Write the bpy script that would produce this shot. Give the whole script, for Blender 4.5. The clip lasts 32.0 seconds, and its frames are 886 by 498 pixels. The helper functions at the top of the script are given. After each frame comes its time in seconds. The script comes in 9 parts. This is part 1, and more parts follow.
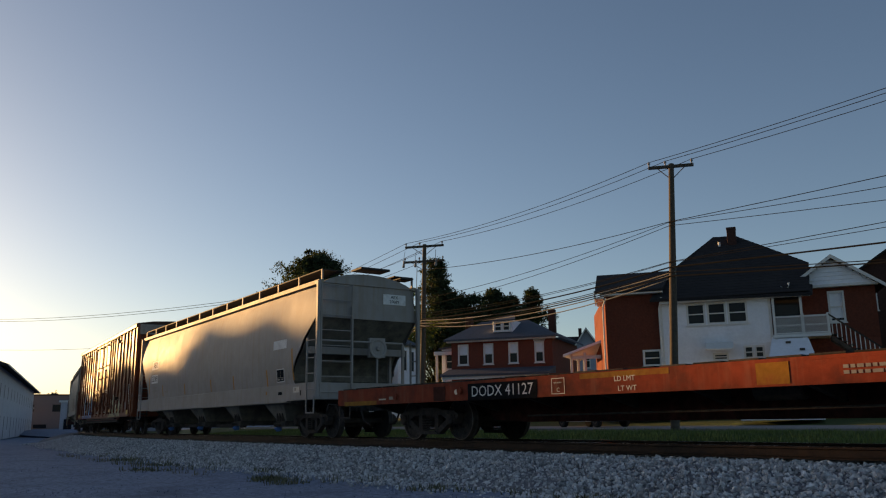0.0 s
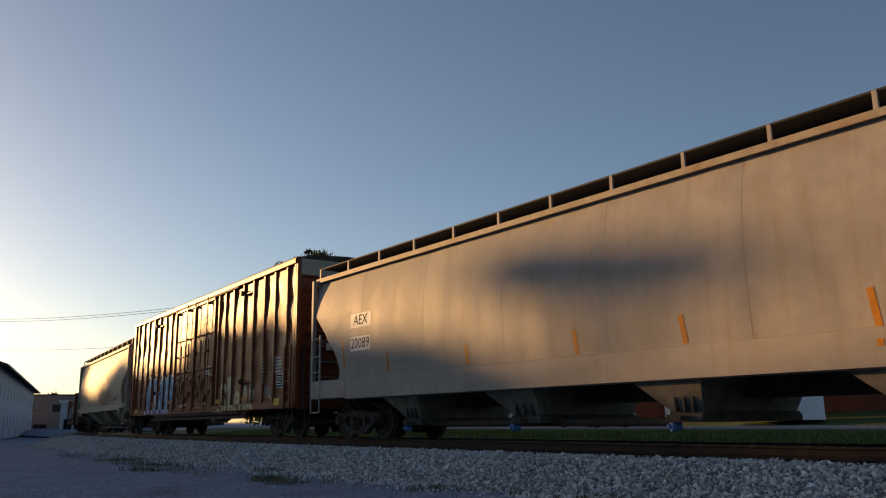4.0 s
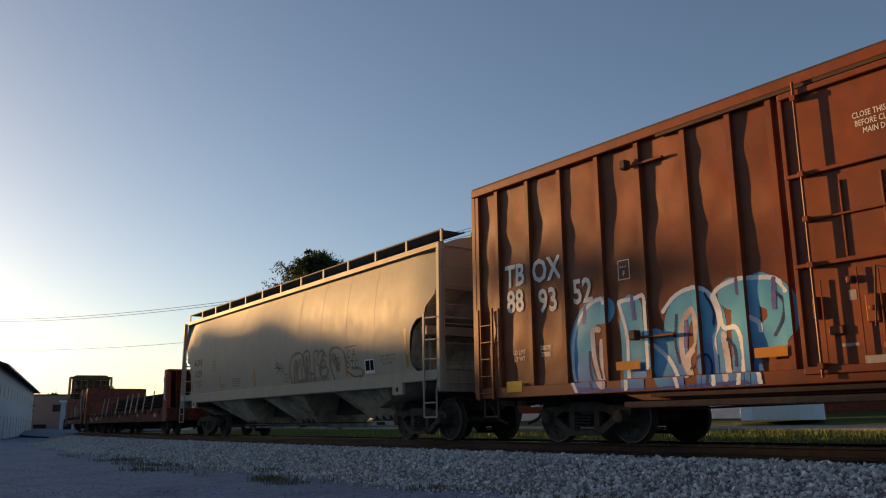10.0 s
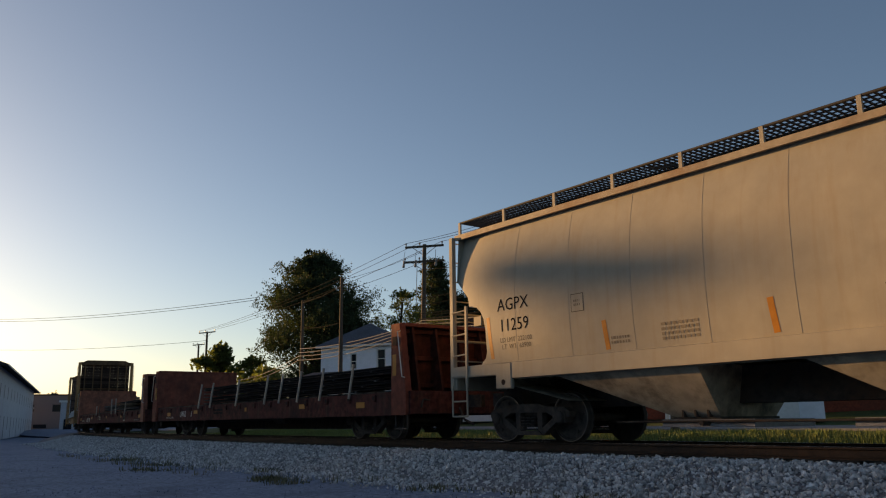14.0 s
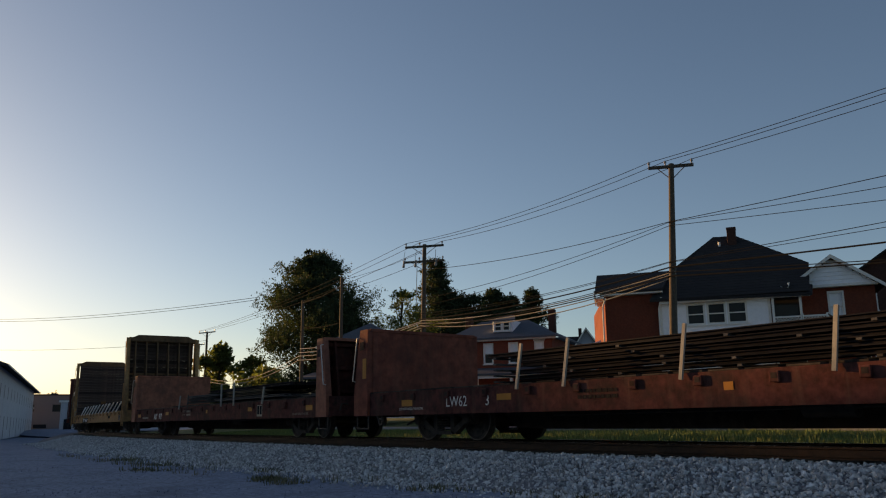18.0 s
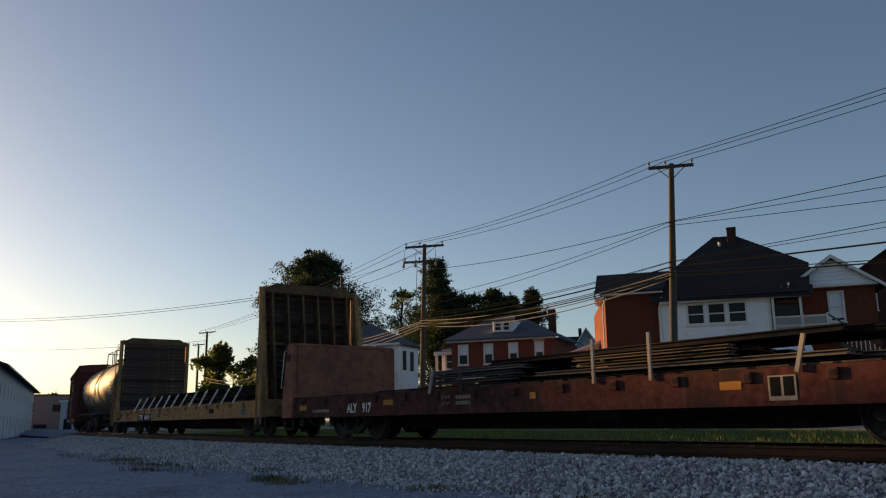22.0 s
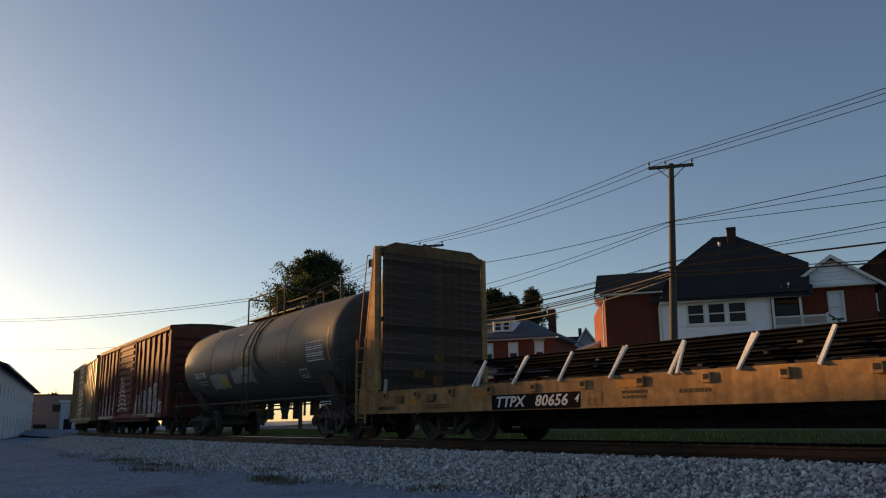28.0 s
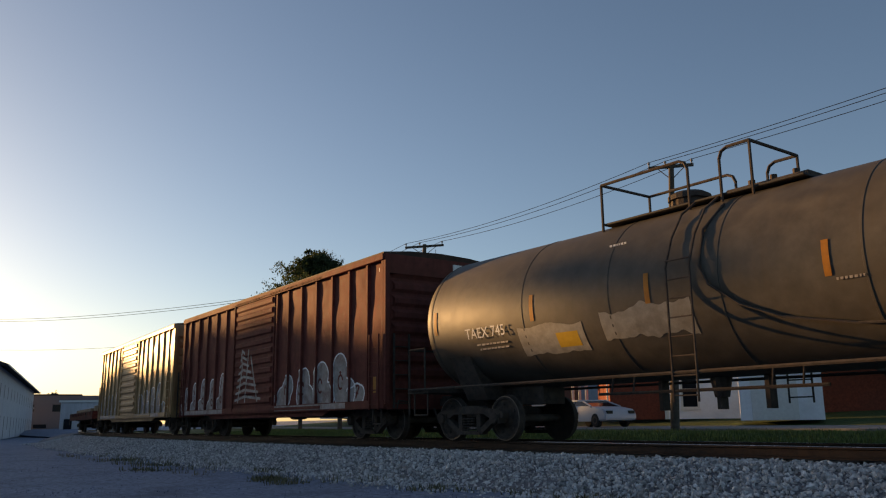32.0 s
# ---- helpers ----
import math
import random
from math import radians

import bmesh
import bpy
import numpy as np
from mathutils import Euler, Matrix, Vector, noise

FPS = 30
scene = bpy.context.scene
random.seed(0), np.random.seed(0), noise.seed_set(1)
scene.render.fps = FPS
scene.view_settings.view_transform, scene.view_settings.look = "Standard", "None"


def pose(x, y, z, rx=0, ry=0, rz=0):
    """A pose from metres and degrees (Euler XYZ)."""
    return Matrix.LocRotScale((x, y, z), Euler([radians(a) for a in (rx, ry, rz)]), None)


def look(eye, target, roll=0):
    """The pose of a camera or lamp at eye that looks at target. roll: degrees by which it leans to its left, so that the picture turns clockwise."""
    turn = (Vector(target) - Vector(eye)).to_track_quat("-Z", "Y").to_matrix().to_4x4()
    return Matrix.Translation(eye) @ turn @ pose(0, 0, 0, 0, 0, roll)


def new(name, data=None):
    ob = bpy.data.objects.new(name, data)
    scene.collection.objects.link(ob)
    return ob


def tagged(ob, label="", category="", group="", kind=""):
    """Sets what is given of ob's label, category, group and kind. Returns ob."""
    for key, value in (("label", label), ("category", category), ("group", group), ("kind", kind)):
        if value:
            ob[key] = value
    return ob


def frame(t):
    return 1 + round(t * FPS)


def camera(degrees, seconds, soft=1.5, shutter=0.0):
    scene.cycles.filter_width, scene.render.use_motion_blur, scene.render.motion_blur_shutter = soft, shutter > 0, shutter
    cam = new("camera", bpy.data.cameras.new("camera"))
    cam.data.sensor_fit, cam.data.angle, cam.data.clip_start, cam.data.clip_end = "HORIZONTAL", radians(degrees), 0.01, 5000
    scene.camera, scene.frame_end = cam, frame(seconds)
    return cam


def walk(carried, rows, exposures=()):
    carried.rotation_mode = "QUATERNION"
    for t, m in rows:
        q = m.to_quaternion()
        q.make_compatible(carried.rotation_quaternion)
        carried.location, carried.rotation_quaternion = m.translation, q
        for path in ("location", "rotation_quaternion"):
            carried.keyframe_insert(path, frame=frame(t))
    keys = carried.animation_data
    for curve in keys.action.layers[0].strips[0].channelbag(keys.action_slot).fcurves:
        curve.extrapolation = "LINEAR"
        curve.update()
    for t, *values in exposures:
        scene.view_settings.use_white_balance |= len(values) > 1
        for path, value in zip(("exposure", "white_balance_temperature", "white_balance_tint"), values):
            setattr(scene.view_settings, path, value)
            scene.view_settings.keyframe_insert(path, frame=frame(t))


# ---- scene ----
cam = camera(56.93, 32.0, soft=1.15)
EYE = pose(0, 0, 0.397, 90 + 11.955, 0, 52.906) @ pose(0, 0, 0, 0, 0, -0.69)
walk(cam, [(0, EYE), (32, EYE)], exposures=[(t, 0.72 + e, 9700, 18) for t, e in (
    (0, 0.1), (3, 0.1), (6, 0.14), (9, 0.25), (12, 0.12), (14, 0.1), (18, 0.04), (21, 0.08), (24, 0.12), (28, 0.13), (30, 0.2), (32, 0.22))])

# ---- sky and sun: a low evening sun far to the side, behind the camera's shoulder ----
SUN_AZ, SUN_EL = 106.0, 6.5          # degrees: turned left from +Y, height
world = bpy.data.worlds.new("evening")
scene.world = world
world.use_nodes = True
wn, wl = world.node_tree.nodes, world.node_tree.links
sky = wn.new("ShaderNodeTexSky")
sky.sky_type = "NISHITA"
sky.sun_disc = False
sky.sun_elevation = radians(SUN_EL)
sky.sun_rotation = radians(-SUN_AZ)
sky.air_density, sky.dust_density, sky.ozone_density = 0.75, 0.75, 3.0
wn["Background"].inputs["Strength"].default_value = 0.113
wl.new(sky.outputs["Color"], wn["Background"].inputs["Color"])
sun = new("sun", bpy.data.lights.new("sun", "SUN"))
sun.data.energy, sun.data.angle, sun.data.color = 4.0, radians(0.5), (1.0, 0.665, 0.34)
SUN_TO = Vector((-math.sin(radians(SUN_AZ)) * math.cos(radians(SUN_EL)), math.cos(radians(SUN_AZ)) * math.cos(radians(SUN_EL)), math.sin(radians(SUN_EL))))
sun.matrix_world = look(SUN_TO * 50, (0, 0, 0))


# ---- materials ----
def material(name, colour, rough=0.7, metal=0.0, vary=0.25, grain=6.0, bump=0.0, bump_scale=40.0, second=None, second_scale=0.8,
             second_amount=0.5, streak=None, streak_amount=0.5, streak_scale=(5.0, 5.0, 0.35), spec=0.2, per_object=0.0, per_island=0.0):
    """A surface: base colour with fine grain, large stains of a second colour, vertical streaks, and relief."""
    m = bpy.data.materials.new(name)
    m.use_nodes = True
    n, l = m.node_tree.nodes, m.node_tree.links
    b = n["Principled BSDF"]
    b.inputs["Roughness"].default_value, b.inputs["Metallic"].default_value = rough, metal
    b.inputs["Specular IOR Level"].default_value = spec
    co = n.new("ShaderNodeTexCoord").outputs["Object"]

    def tex(scale, detail=5, vec=co, rough_=0.6):
        t = n.new("ShaderNodeTexNoise")
        t.inputs["Scale"].default_value, t.inputs["Detail"].default_value, t.inputs["Roughness"].default_value = scale, detail, rough_
        l.new(vec, t.inputs["Vector"])
        return t.outputs["Fac"]

    def ramp(fac, lo, hi):
        r = n.new("ShaderNodeMapRange")
        r.inputs["From Min"].default_value, r.inputs["From Max"].default_value = lo, hi
        l.new(fac, r.inputs["Value"])
        return r.outputs["Result"]

    def mix(fac, a, c, kind="MIX"):
        x = n.new("ShaderNodeMix")
        x.data_type, x.blend_type = "RGBA", kind
        for v, s in ((fac, 0), (a, 6), (c, 7)):
            if isinstance(v, (float, int)):
                x.inputs[s].default_value = v
            elif isinstance(v, tuple):
                x.inputs[s].default_value = (*v, 1)
            else:
                l.new(v, x.inputs[s])
        return x.outputs[2]

    def times(fac, k):
        x = n.new("ShaderNodeMath")
        x.operation = "MULTIPLY"
        x.inputs[1].default_value = k
        l.new(fac, x.inputs[0])
        return x.outputs[0]
    fine = tex(grain, 6)
    lo, hi = tuple(c * (1 - vary) for c in colour), tuple(min(1, c * (1 + vary)) for c in colour)
    col = mix(ramp(fine, 0.3, 0.7), lo, hi)
    if second:
        col = mix(times(ramp(tex(second_scale, 7, rough_=0.7), 0.48, 0.68), second_amount), col, second)
    if streak:
        mp = n.new("ShaderNodeMapping")
        mp.inputs["Scale"].default_value = streak_scale
        l.new(co, mp.inputs["Vector"])
        col = mix(times(ramp(tex(1.3, 6, mp.outputs["Vector"]), 0.5, 0.72), streak_amount), col, streak)
    if per_object or per_island:
        src = n.new("ShaderNodeObjectInfo").outputs["Random"] if per_object else n.new("ShaderNodeNewGeometry").outputs["Random Per Island"]
        k = per_object or per_island
        col = mix(ramp(src, 0, 1), mix(1.0, col, (1 - k, 1 - k, 1 - k), "MULTIPLY"), mix(1.0, col, (1 + k, 1 + k, 1 + k), "MULTIPLY"))
    l.new(col, b.inputs["Base Color"])
    if bump:
        bp = n.new("ShaderNodeBump")
        bp.inputs["Strength"].default_value, bp.inputs["Distance"].default_value = bump, 0.02
        l.new(tex(bump_scale, 6), bp.inputs["Height"])
        l.new(bp.outputs["Normal"], b.inputs["Normal"])
    rr = n.new("ShaderNodeMapRange")
    rr.inputs["To Min"].default_value, rr.inputs["To Max"].default_value = max(0.05, rough - 0.12), min(1, rough + 0.12)
    l.new(fine, rr.inputs["Value"])
    l.new(rr.outputs["Result"], b.inputs["Roughness"])
    return m


RUST = (0.10, 0.045, 0.022)
GRIME = (0.045, 0.04, 0.035)
M = {}
M["boxcar_red"] = material("boxcar_red", (0.198, 0.046, 0.017), 0.5, spec=0.22, vary=0.16, grain=3, bump=0.2, bump_scale=4, second=(0.13, 0.04, 0.022), second_scale=0.6, second_amount=0.75, streak=(0.11, 0.052, 0.034), streak_amount=0.45)
M["old_red"] = material("old_red", (0.165, 0.046, 0.036), 0.78, spec=0.12, vary=0.25, grain=5, bump=0.2, bump_scale=5, second=(0.14, 0.04, 0.028), second_scale=0.9, second_amount=0.8, streak=(0.09, 0.035, 0.024), streak_amount=0.6)
M["box_cream"] = material("box_cream", (0.34, 0.21, 0.10), 0.5, spec=0.35, vary=0.16, grain=3, bump=0.1, bump_scale=5, second=(0.24, 0.14, 0.07), second_amount=0.6, streak=RUST, streak_amount=0.45)
M["hopper_grey"] = material("hopper_grey", (0.325, 0.295, 0.272), 0.6, vary=0.1, grain=2.5, bump=0.35, bump_scale=1.3, second=(0.27, 0.24, 0.20), second_scale=0.7, second_amount=0.6, streak=(0.28, 0.19, 0.115), streak_amount=0.4)
M["hopper_tan"] = material("hopper_tan", (0.346, 0.314, 0.252), 0.6, vary=0.08, grain=2.5, bump=0.35, bump_scale=1.3, second=(0.33, 0.285, 0.22), second_scale=0.6, second_amount=0.5, streak=(0.28, 0.21, 0.14), streak_amount=0.35)
M["hopper_dirt"] = material("hopper_dirt", (0.09, 0.08, 0.069), 0.9, spec=0.05, vary=0.3, grain=4, bump=0.2, bump_scale=20, second=(0.04, 0.034, 0.03), second_scale=1.2, second_amount=0.8)
M["eave_rust"] = material("eave_rust", (0.35, 0.29, 0.215), 0.6, vary=0.2, grain=5, second=(0.22, 0.10, 0.045), second_scale=1.0, second_amount=0.6)
M["flat_orange"] = material("flat_orange", (0.29, 0.052, 0.027), 0.8, spec=0.08, vary=0.2, grain=5, bump=0.15, bump_scale=20, second=(0.11, 0.035, 0.025), second_scale=1.4, second_amount=0.8, streak=(0.36, 0.14, 0.09), streak_amount=0.4)
M["flat_brown"] = material("flat_brown", (0.1, 0.035, 0.03), 0.85, spec=0.06, vary=0.45, grain=7, bump=0.25, bump_scale=18, second=(0.04, 0.026, 0.023), second_scale=1.5, second_amount=0.95, streak=(0.15, 0.085, 0.065), streak_amount=0.4)
# Faded red paint, with the sky's sheen on the panel put into it.
M["bulk_faded_sheen"] = material("bulk_faded_sheen", (0.28, 0.098, 0.063), 0.75, spec=0.2, vary=0.35, grain=5, bump=0.2, bump_scale=10, second=(0.135, 0.056, 0.042), second_scale=1.1, second_amount=0.9, streak=(0.2, 0.085, 0.055), streak_amount=0.5)
M["patch_rust"] = material("patch_rust", (0.14, 0.07, 0.03), 0.85, spec=0.05, vary=0.4, grain=6)
M["bulk_red"] = material("bulk_red", (0.2, 0.058, 0.04), 0.8, spec=0.1, vary=0.35, grain=5, bump=0.2, bump_scale=10, second=(0.10, 0.038, 0.03), second_scale=1.1, second_amount=0.9, streak=(0.21, 0.095, 0.07), streak_amount=0.35)
M["ttx_yellow"] = material("ttx_yellow", (0.42, 0.225, 0.10), 0.8, spec=0.1, vary=0.3, grain=6, bump=0.2, bump_scale=15, second=(0.17, 0.095, 0.058), second_scale=1.3, second_amount=0.7, streak=(0.14, 0.08, 0.05), streak_amount=0.5)
M["ttx_brown"] = material("ttx_brown", (0.16, 0.088, 0.045), 0.75, vary=0.35, grain=4, bump=0.12, bump_scale=15, second=(0.05, 0.03, 0.02), second_scale=0.9, second_amount=0.8)
M["tank_black"] = material("tank_black", (0.078, 0.068, 0.056), 0.55, spec=0.3, vary=0.3, grain=3, bump=0.05, bump_scale=4, second=(0.07, 0.058, 0.044), second_scale=0.5, second_amount=0.8, streak=(0.085, 0.062, 0.038), streak_amount=0.35)
M["patch_grey"] = material("patch_grey", (0.31, 0.29, 0.25), 0.55, vary=0.2, grain=6, second=(0.15, 0.125, 0.10), second_scale=2.0, second_amount=0.6)
M["steel_dark"] = material("steel_dark", (0.078, 0.066, 0.058), 0.85, spec=0.1, vary=0.35, grain=8, bump=0.2, bump_scale=30, second=(0.075, 0.045, 0.03), second_scale=2, second_amount=0.7)
M["steel_rust"] = material("steel_rust", (0.07, 0.04, 0.028), 0.75, vary=0.35, grain=8, bump=0.2, bump_scale=30, second=(0.03, 0.025, 0.02), second_scale=2, second_amount=0.7)
# Near-black brown, also for plates that stand for shade inside holes.
M["dark_brown"] = material("dark_brown", (0.055, 0.04, 0.034), 0.9, spec=0.05, vary=0.4, grain=5, bump=0.2, bump_scale=20, second=(0.06, 0.03, 0.02), second_scale=0.9, second_amount=0.7)
# Brick greyed and lightened: the haze of distance put into the colour.
M["brick_far"] = material("brick_far", (0.185, 0.155, 0.155), 0.9, spec=0.1, vary=0.25, grain=6, bump=0.3, bump_scale=10, second=(0.22, 0.16, 0.15), second_scale=0.3, second_amount=0.6)
# Paler than the other wires: low sunlight on these cables put into the colour.
M["cable_sunlit"] = material("cable_sunlit", (0.3, 0.285, 0.26), 0.6, vary=0.2, grain=3)
# Yellow of the flowers and of sunlit grass, both in the base colour.
M["weed_yellow"] = material("weed_yellow", (0.16, 0.18, 0.05), 0.8, vary=0.35, grain=3, per_island=0.5)
M["wheel_tread"] = material("wheel_tread", (0.16, 0.15, 0.14), 0.42, 0.9, vary=0.15, grain=10)
M["load_steel"] = material("load_steel", (0.019, 0.018, 0.02), 0.8, 0.0, spec=0.05, vary=0.35, grain=6, bump=0.1, bump_scale=20, second=(0.03, 0.024, 0.021), second_scale=1.4, second_amount=0.5, per_object=0.5)
M["grey_timber"] = material("grey_timber", (0.12, 0.112, 0.105), 0.85, spec=0.1, vary=0.35, grain=10, second=(0.2, 0.18, 0.16), second_scale=1.6, second_amount=0.5, per_object=0.5)
M["lumber"] = material("lumber", (0.19, 0.145, 0.095), 0.75, vary=0.3, grain=12, second=(0.12, 0.085, 0.05), second_scale=2, second_amount=0.6, per_object=0.4)
M["gate_pale"] = material("gate_pale", (0.36, 0.36, 0.37), 0.6, vary=0.25, grain=5, second=(0.14, 0.12, 0.1), second_scale=1.5, second_amount=0.6)
# Grimy hopper paint, with shade on down-facing sheets put into the tone.
M["hopper_grime_shade"] = material("hopper_grime_shade", (0.19, 0.172, 0.145), 0.85, spec=0.08, vary=0.2, grain=4, bump=0.2, bump_scale=12, second=(0.06, 0.052, 0.045), second_scale=0.9, second_amount=0.85)
# Sunlight on the chutes is put into this lighter tan; dark stains over it.
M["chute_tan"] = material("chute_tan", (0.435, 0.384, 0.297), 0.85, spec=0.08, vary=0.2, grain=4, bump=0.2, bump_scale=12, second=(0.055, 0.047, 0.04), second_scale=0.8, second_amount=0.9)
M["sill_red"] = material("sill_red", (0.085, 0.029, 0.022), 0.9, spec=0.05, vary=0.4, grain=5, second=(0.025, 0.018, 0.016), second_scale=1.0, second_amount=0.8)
M["flat_ochre"] = material("flat_ochre", (0.34, 0.15, 0.03), 0.8, spec=0.08, vary=0.25, grain=6, second=(0.27, 0.06, 0.03), second_scale=2.4, second_amount=0.7)
M["lining_wood"] = material("lining_wood", (0.072, 0.045, 0.036), 0.85, spec=0.1, vary=0.4, grain=7, bump=0.4, bump_scale=25, second=(0.035, 0.027, 0.022), second_scale=0.9, second_amount=0.7, streak=(0.14, 0.112, 0.10), streak_amount=0.75, streak_scale=(6.0, 0.5, 14.0), per_object=0.4)
M["old_timber"] = material("old_timber", (0.05, 0.04, 0.034), 0.85, spec=0.1, vary=0.5, grain=9, bump=0.4, bump_scale=25, second=(0.13, 0.10, 0.08), second_scale=1.1, second_amount=0.6, per_object=0.6)
M["strap"] = material("strap", (0.5, 0.48, 0.45), 0.4, 0.6, vary=0.15, grain=10)
M["grating"] = material("grating", (0.045, 0.042, 0.04), 0.7, 0.0, vary=0.2, grain=10)
M["paint_white"] = material("paint_white", (0.74, 0.73, 0.7), 0.6, vary=0.12, grain=9, second=(0.4, 0.36, 0.3), second_scale=3, second_amount=0.5)
M["paint_dim"] = material("paint_dim", (0.3, 0.26, 0.22), 0.65, vary=0.2, grain=9)
M["paint_black"] = material("paint_black", (0.014, 0.014, 0.015), 0.9, spec=0.03, vary=0.3, grain=9)
M["reflector"] = material("reflector", (0.46, 0.175, 0.025), 0.5, vary=0.12, grain=9, second=(0.3, 0.13, 0.04), second_scale=4, second_amount=0.5)
M["label_yellow"] = material("label_yellow", (0.55, 0.33, 0.04), 0.5, vary=0.1, grain=9)
def fade(name, low, high, z0, z1):
    """Sprayed paint that runs from one colour at the foot to another at the top."""
    m = material(name, high, 0.45, vary=0.15, grain=3)
    n, l = m.node_tree.nodes, m.node_tree.links
    sep, mr, mx, ns = n.new("ShaderNodeSeparateXYZ"), n.new("ShaderNodeMapRange"), n.new("ShaderNodeMix"), n.new("ShaderNodeTexNoise")
    co = n.new("ShaderNodeTexCoord").outputs["Object"]
    ns.inputs["Scale"].default_value = 1.6
    l.new(co, ns.inputs["Vector"])
    l.new(co, sep.inputs[0])
    ad = n.new("ShaderNodeMath")
    ad.operation = "MULTIPLY_ADD"
    ad.inputs[1].default_value = 1.1
    l.new(ns.outputs["Fac"], ad.inputs[0])
    l.new(sep.outputs["Z"], ad.inputs[2])
    mr.inputs["From Min"].default_value, mr.inputs["From Max"].default_value = z0 + 0.55, z1 + 0.55
    l.new(ad.outputs[0], mr.inputs["Value"])
    mx.data_type = "RGBA"
    mx.inputs[6].default_value, mx.inputs[7].default_value = (*low, 1), (*high, 1)
    l.new(mr.outputs["Result"], mx.inputs[0])
    l.new(mx.outputs[2], n["Principled BSDF"].inputs["Base Color"])
    return m


M["graf_blue"] = fade("graf_blue", (0.05, 0.15, 0.46), (0.08, 0.4, 0.56), 0.8, 1.7)
M["graf_deep"] = material("graf_deep", (0.04, 0.075, 0.27), 0.45, vary=0.2, grain=3)
M["graf_violet"] = material("graf_violet", (0.13, 0.12, 0.3), 0.5, vary=0.2, grain=4)
M["graf_rose"] = material("graf_rose", (0.5, 0.42, 0.42), 0.5, vary=0.25, grain=4, second=(0.66, 0.68, 0.72), second_scale=1.6, second_amount=0.7)
M["graf_navy"] = material("graf_navy", (0.03, 0.04, 0.12), 0.5, vary=0.2)
M["graf_pale"] = material("graf_pale", (0.72, 0.76, 0.78), 0.5, vary=0.12, grain=5)
M["graf_cream"] = fade("graf_cream", (0.4, 0.33, 0.17), (0.62, 0.55, 0.36), 0.9, 1.7)
M["stencil_faint"] = material("stencil_faint", (0.2, 0.165, 0.12), 0.6, vary=0.3, grain=6)
M["graf_black"] = material("graf_black", (0.025, 0.022, 0.02), 0.5, vary=0.2, grain=6)
M["graf_dust"] = material("graf_dust", (0.09, 0.07, 0.05), 0.6, vary=0.25, grain=6)
M["graf_haze"] = material("graf_haze", (0.2, 0.172, 0.128), 0.6, vary=0.35, grain=4, second=(0.33, 0.285, 0.215), second_scale=2.5, second_amount=0.8)
M["graf_smear"] = material("graf_smear", (0.16, 0.125, 0.09), 0.6, vary=0.3, grain=5, second=(0.27, 0.225, 0.165), second_scale=2.2, second_amount=0.8)
M["graf_silver"] = material("graf_silver", (0.3, 0.285, 0.28), 0.6, vary=0.3, grain=6, second=(0.16, 0.08, 0.07), second_scale=2.0, second_amount=0.85)
M["valve_blue"] = material("valve_blue", (0.05, 0.19, 0.45), 0.5, vary=0.15)
M["ballast"] = material("ballast", (0.5, 0.505, 0.505), 0.9, vary=0.3, grain=30, per_island=0.48, bump=0.3, bump_scale=60)
# Grey stone tinted blue: the shaded ground's sky light put into its colour.
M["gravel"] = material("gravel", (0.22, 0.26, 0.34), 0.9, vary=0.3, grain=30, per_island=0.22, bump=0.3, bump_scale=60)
M["ballast_bed"] = material("ballast_bed", (0.18, 0.185, 0.2), 0.95, vary=0.45, grain=28, bump=1.0, bump_scale=22, second=(0.07, 0.068, 0.064), second_scale=0.6, second_amount=0.6)
# Bluer than real gravel: shade on the lot mixed into the base colour.
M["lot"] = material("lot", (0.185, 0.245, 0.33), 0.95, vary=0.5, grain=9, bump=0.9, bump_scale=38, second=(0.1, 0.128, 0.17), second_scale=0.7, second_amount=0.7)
M["grass_ground"] = material("grass_ground", (0.05, 0.075, 0.02), 0.95, vary=0.45, grain=5, bump=0.8, bump_scale=16, second=(0.10, 0.11, 0.03), second_scale=0.25, second_amount=0.8)
M["asphalt"] = material("asphalt", (0.22, 0.218, 0.215), 0.9, vary=0.15, grain=20, bump=0.3, bump_scale=60, second=(0.15, 0.15, 0.15), second_scale=0.5, second_amount=0.6)
M["rail_steel"] = material("rail_steel", (0.06, 0.038, 0.028), 0.7, 0.2, vary=0.25, grain=12, second=(0.1, 0.055, 0.035), second_scale=3, second_amount=0.6)
M["rail_head"] = material("rail_head", (0.5, 0.48, 0.46), 0.25, 1.0, vary=0.1, grain=12)
M["tie"] = material("tie", (0.07, 0.058, 0.05), 0.9, vary=0.35, grain=9, bump=0.4, bump_scale=30)
M["brick"] = material("brick", (0.21, 0.056, 0.034), 0.85, vary=0.2, grain=8, per_object=0.3, bump=0.3, bump_scale=40)
M["brick_wall"] = material("brick_wall", (0.2, 0.052, 0.032), 0.85, vary=0.28, grain=9, bump=0.4, bump_scale=14, second=(0.15, 0.05, 0.035), second_scale=0.6, second_amount=0.5)
# Dark brick; the chimneys' unlit faces are put into this tone.
M["brick_dark"] = material("brick_dark", (0.07, 0.032, 0.026), 0.9, vary=0.3, grain=9, bump=0.4, bump_scale=14)
M["siding"] = material("siding", (0.82, 0.84, 0.88), 0.6, vary=0.05, grain=6, second=(0.62, 0.63, 0.65), second_scale=0.6, second_amount=0.5)
M["house_blue"] = material("house_blue", (0.33, 0.38, 0.45), 0.7, vary=0.08, grain=6, second=(0.24, 0.27, 0.32), second_scale=0.7, second_amount=0.5)
M["trim"] = material("trim", (0.7, 0.69, 0.66), 0.55, vary=0.07, grain=8)
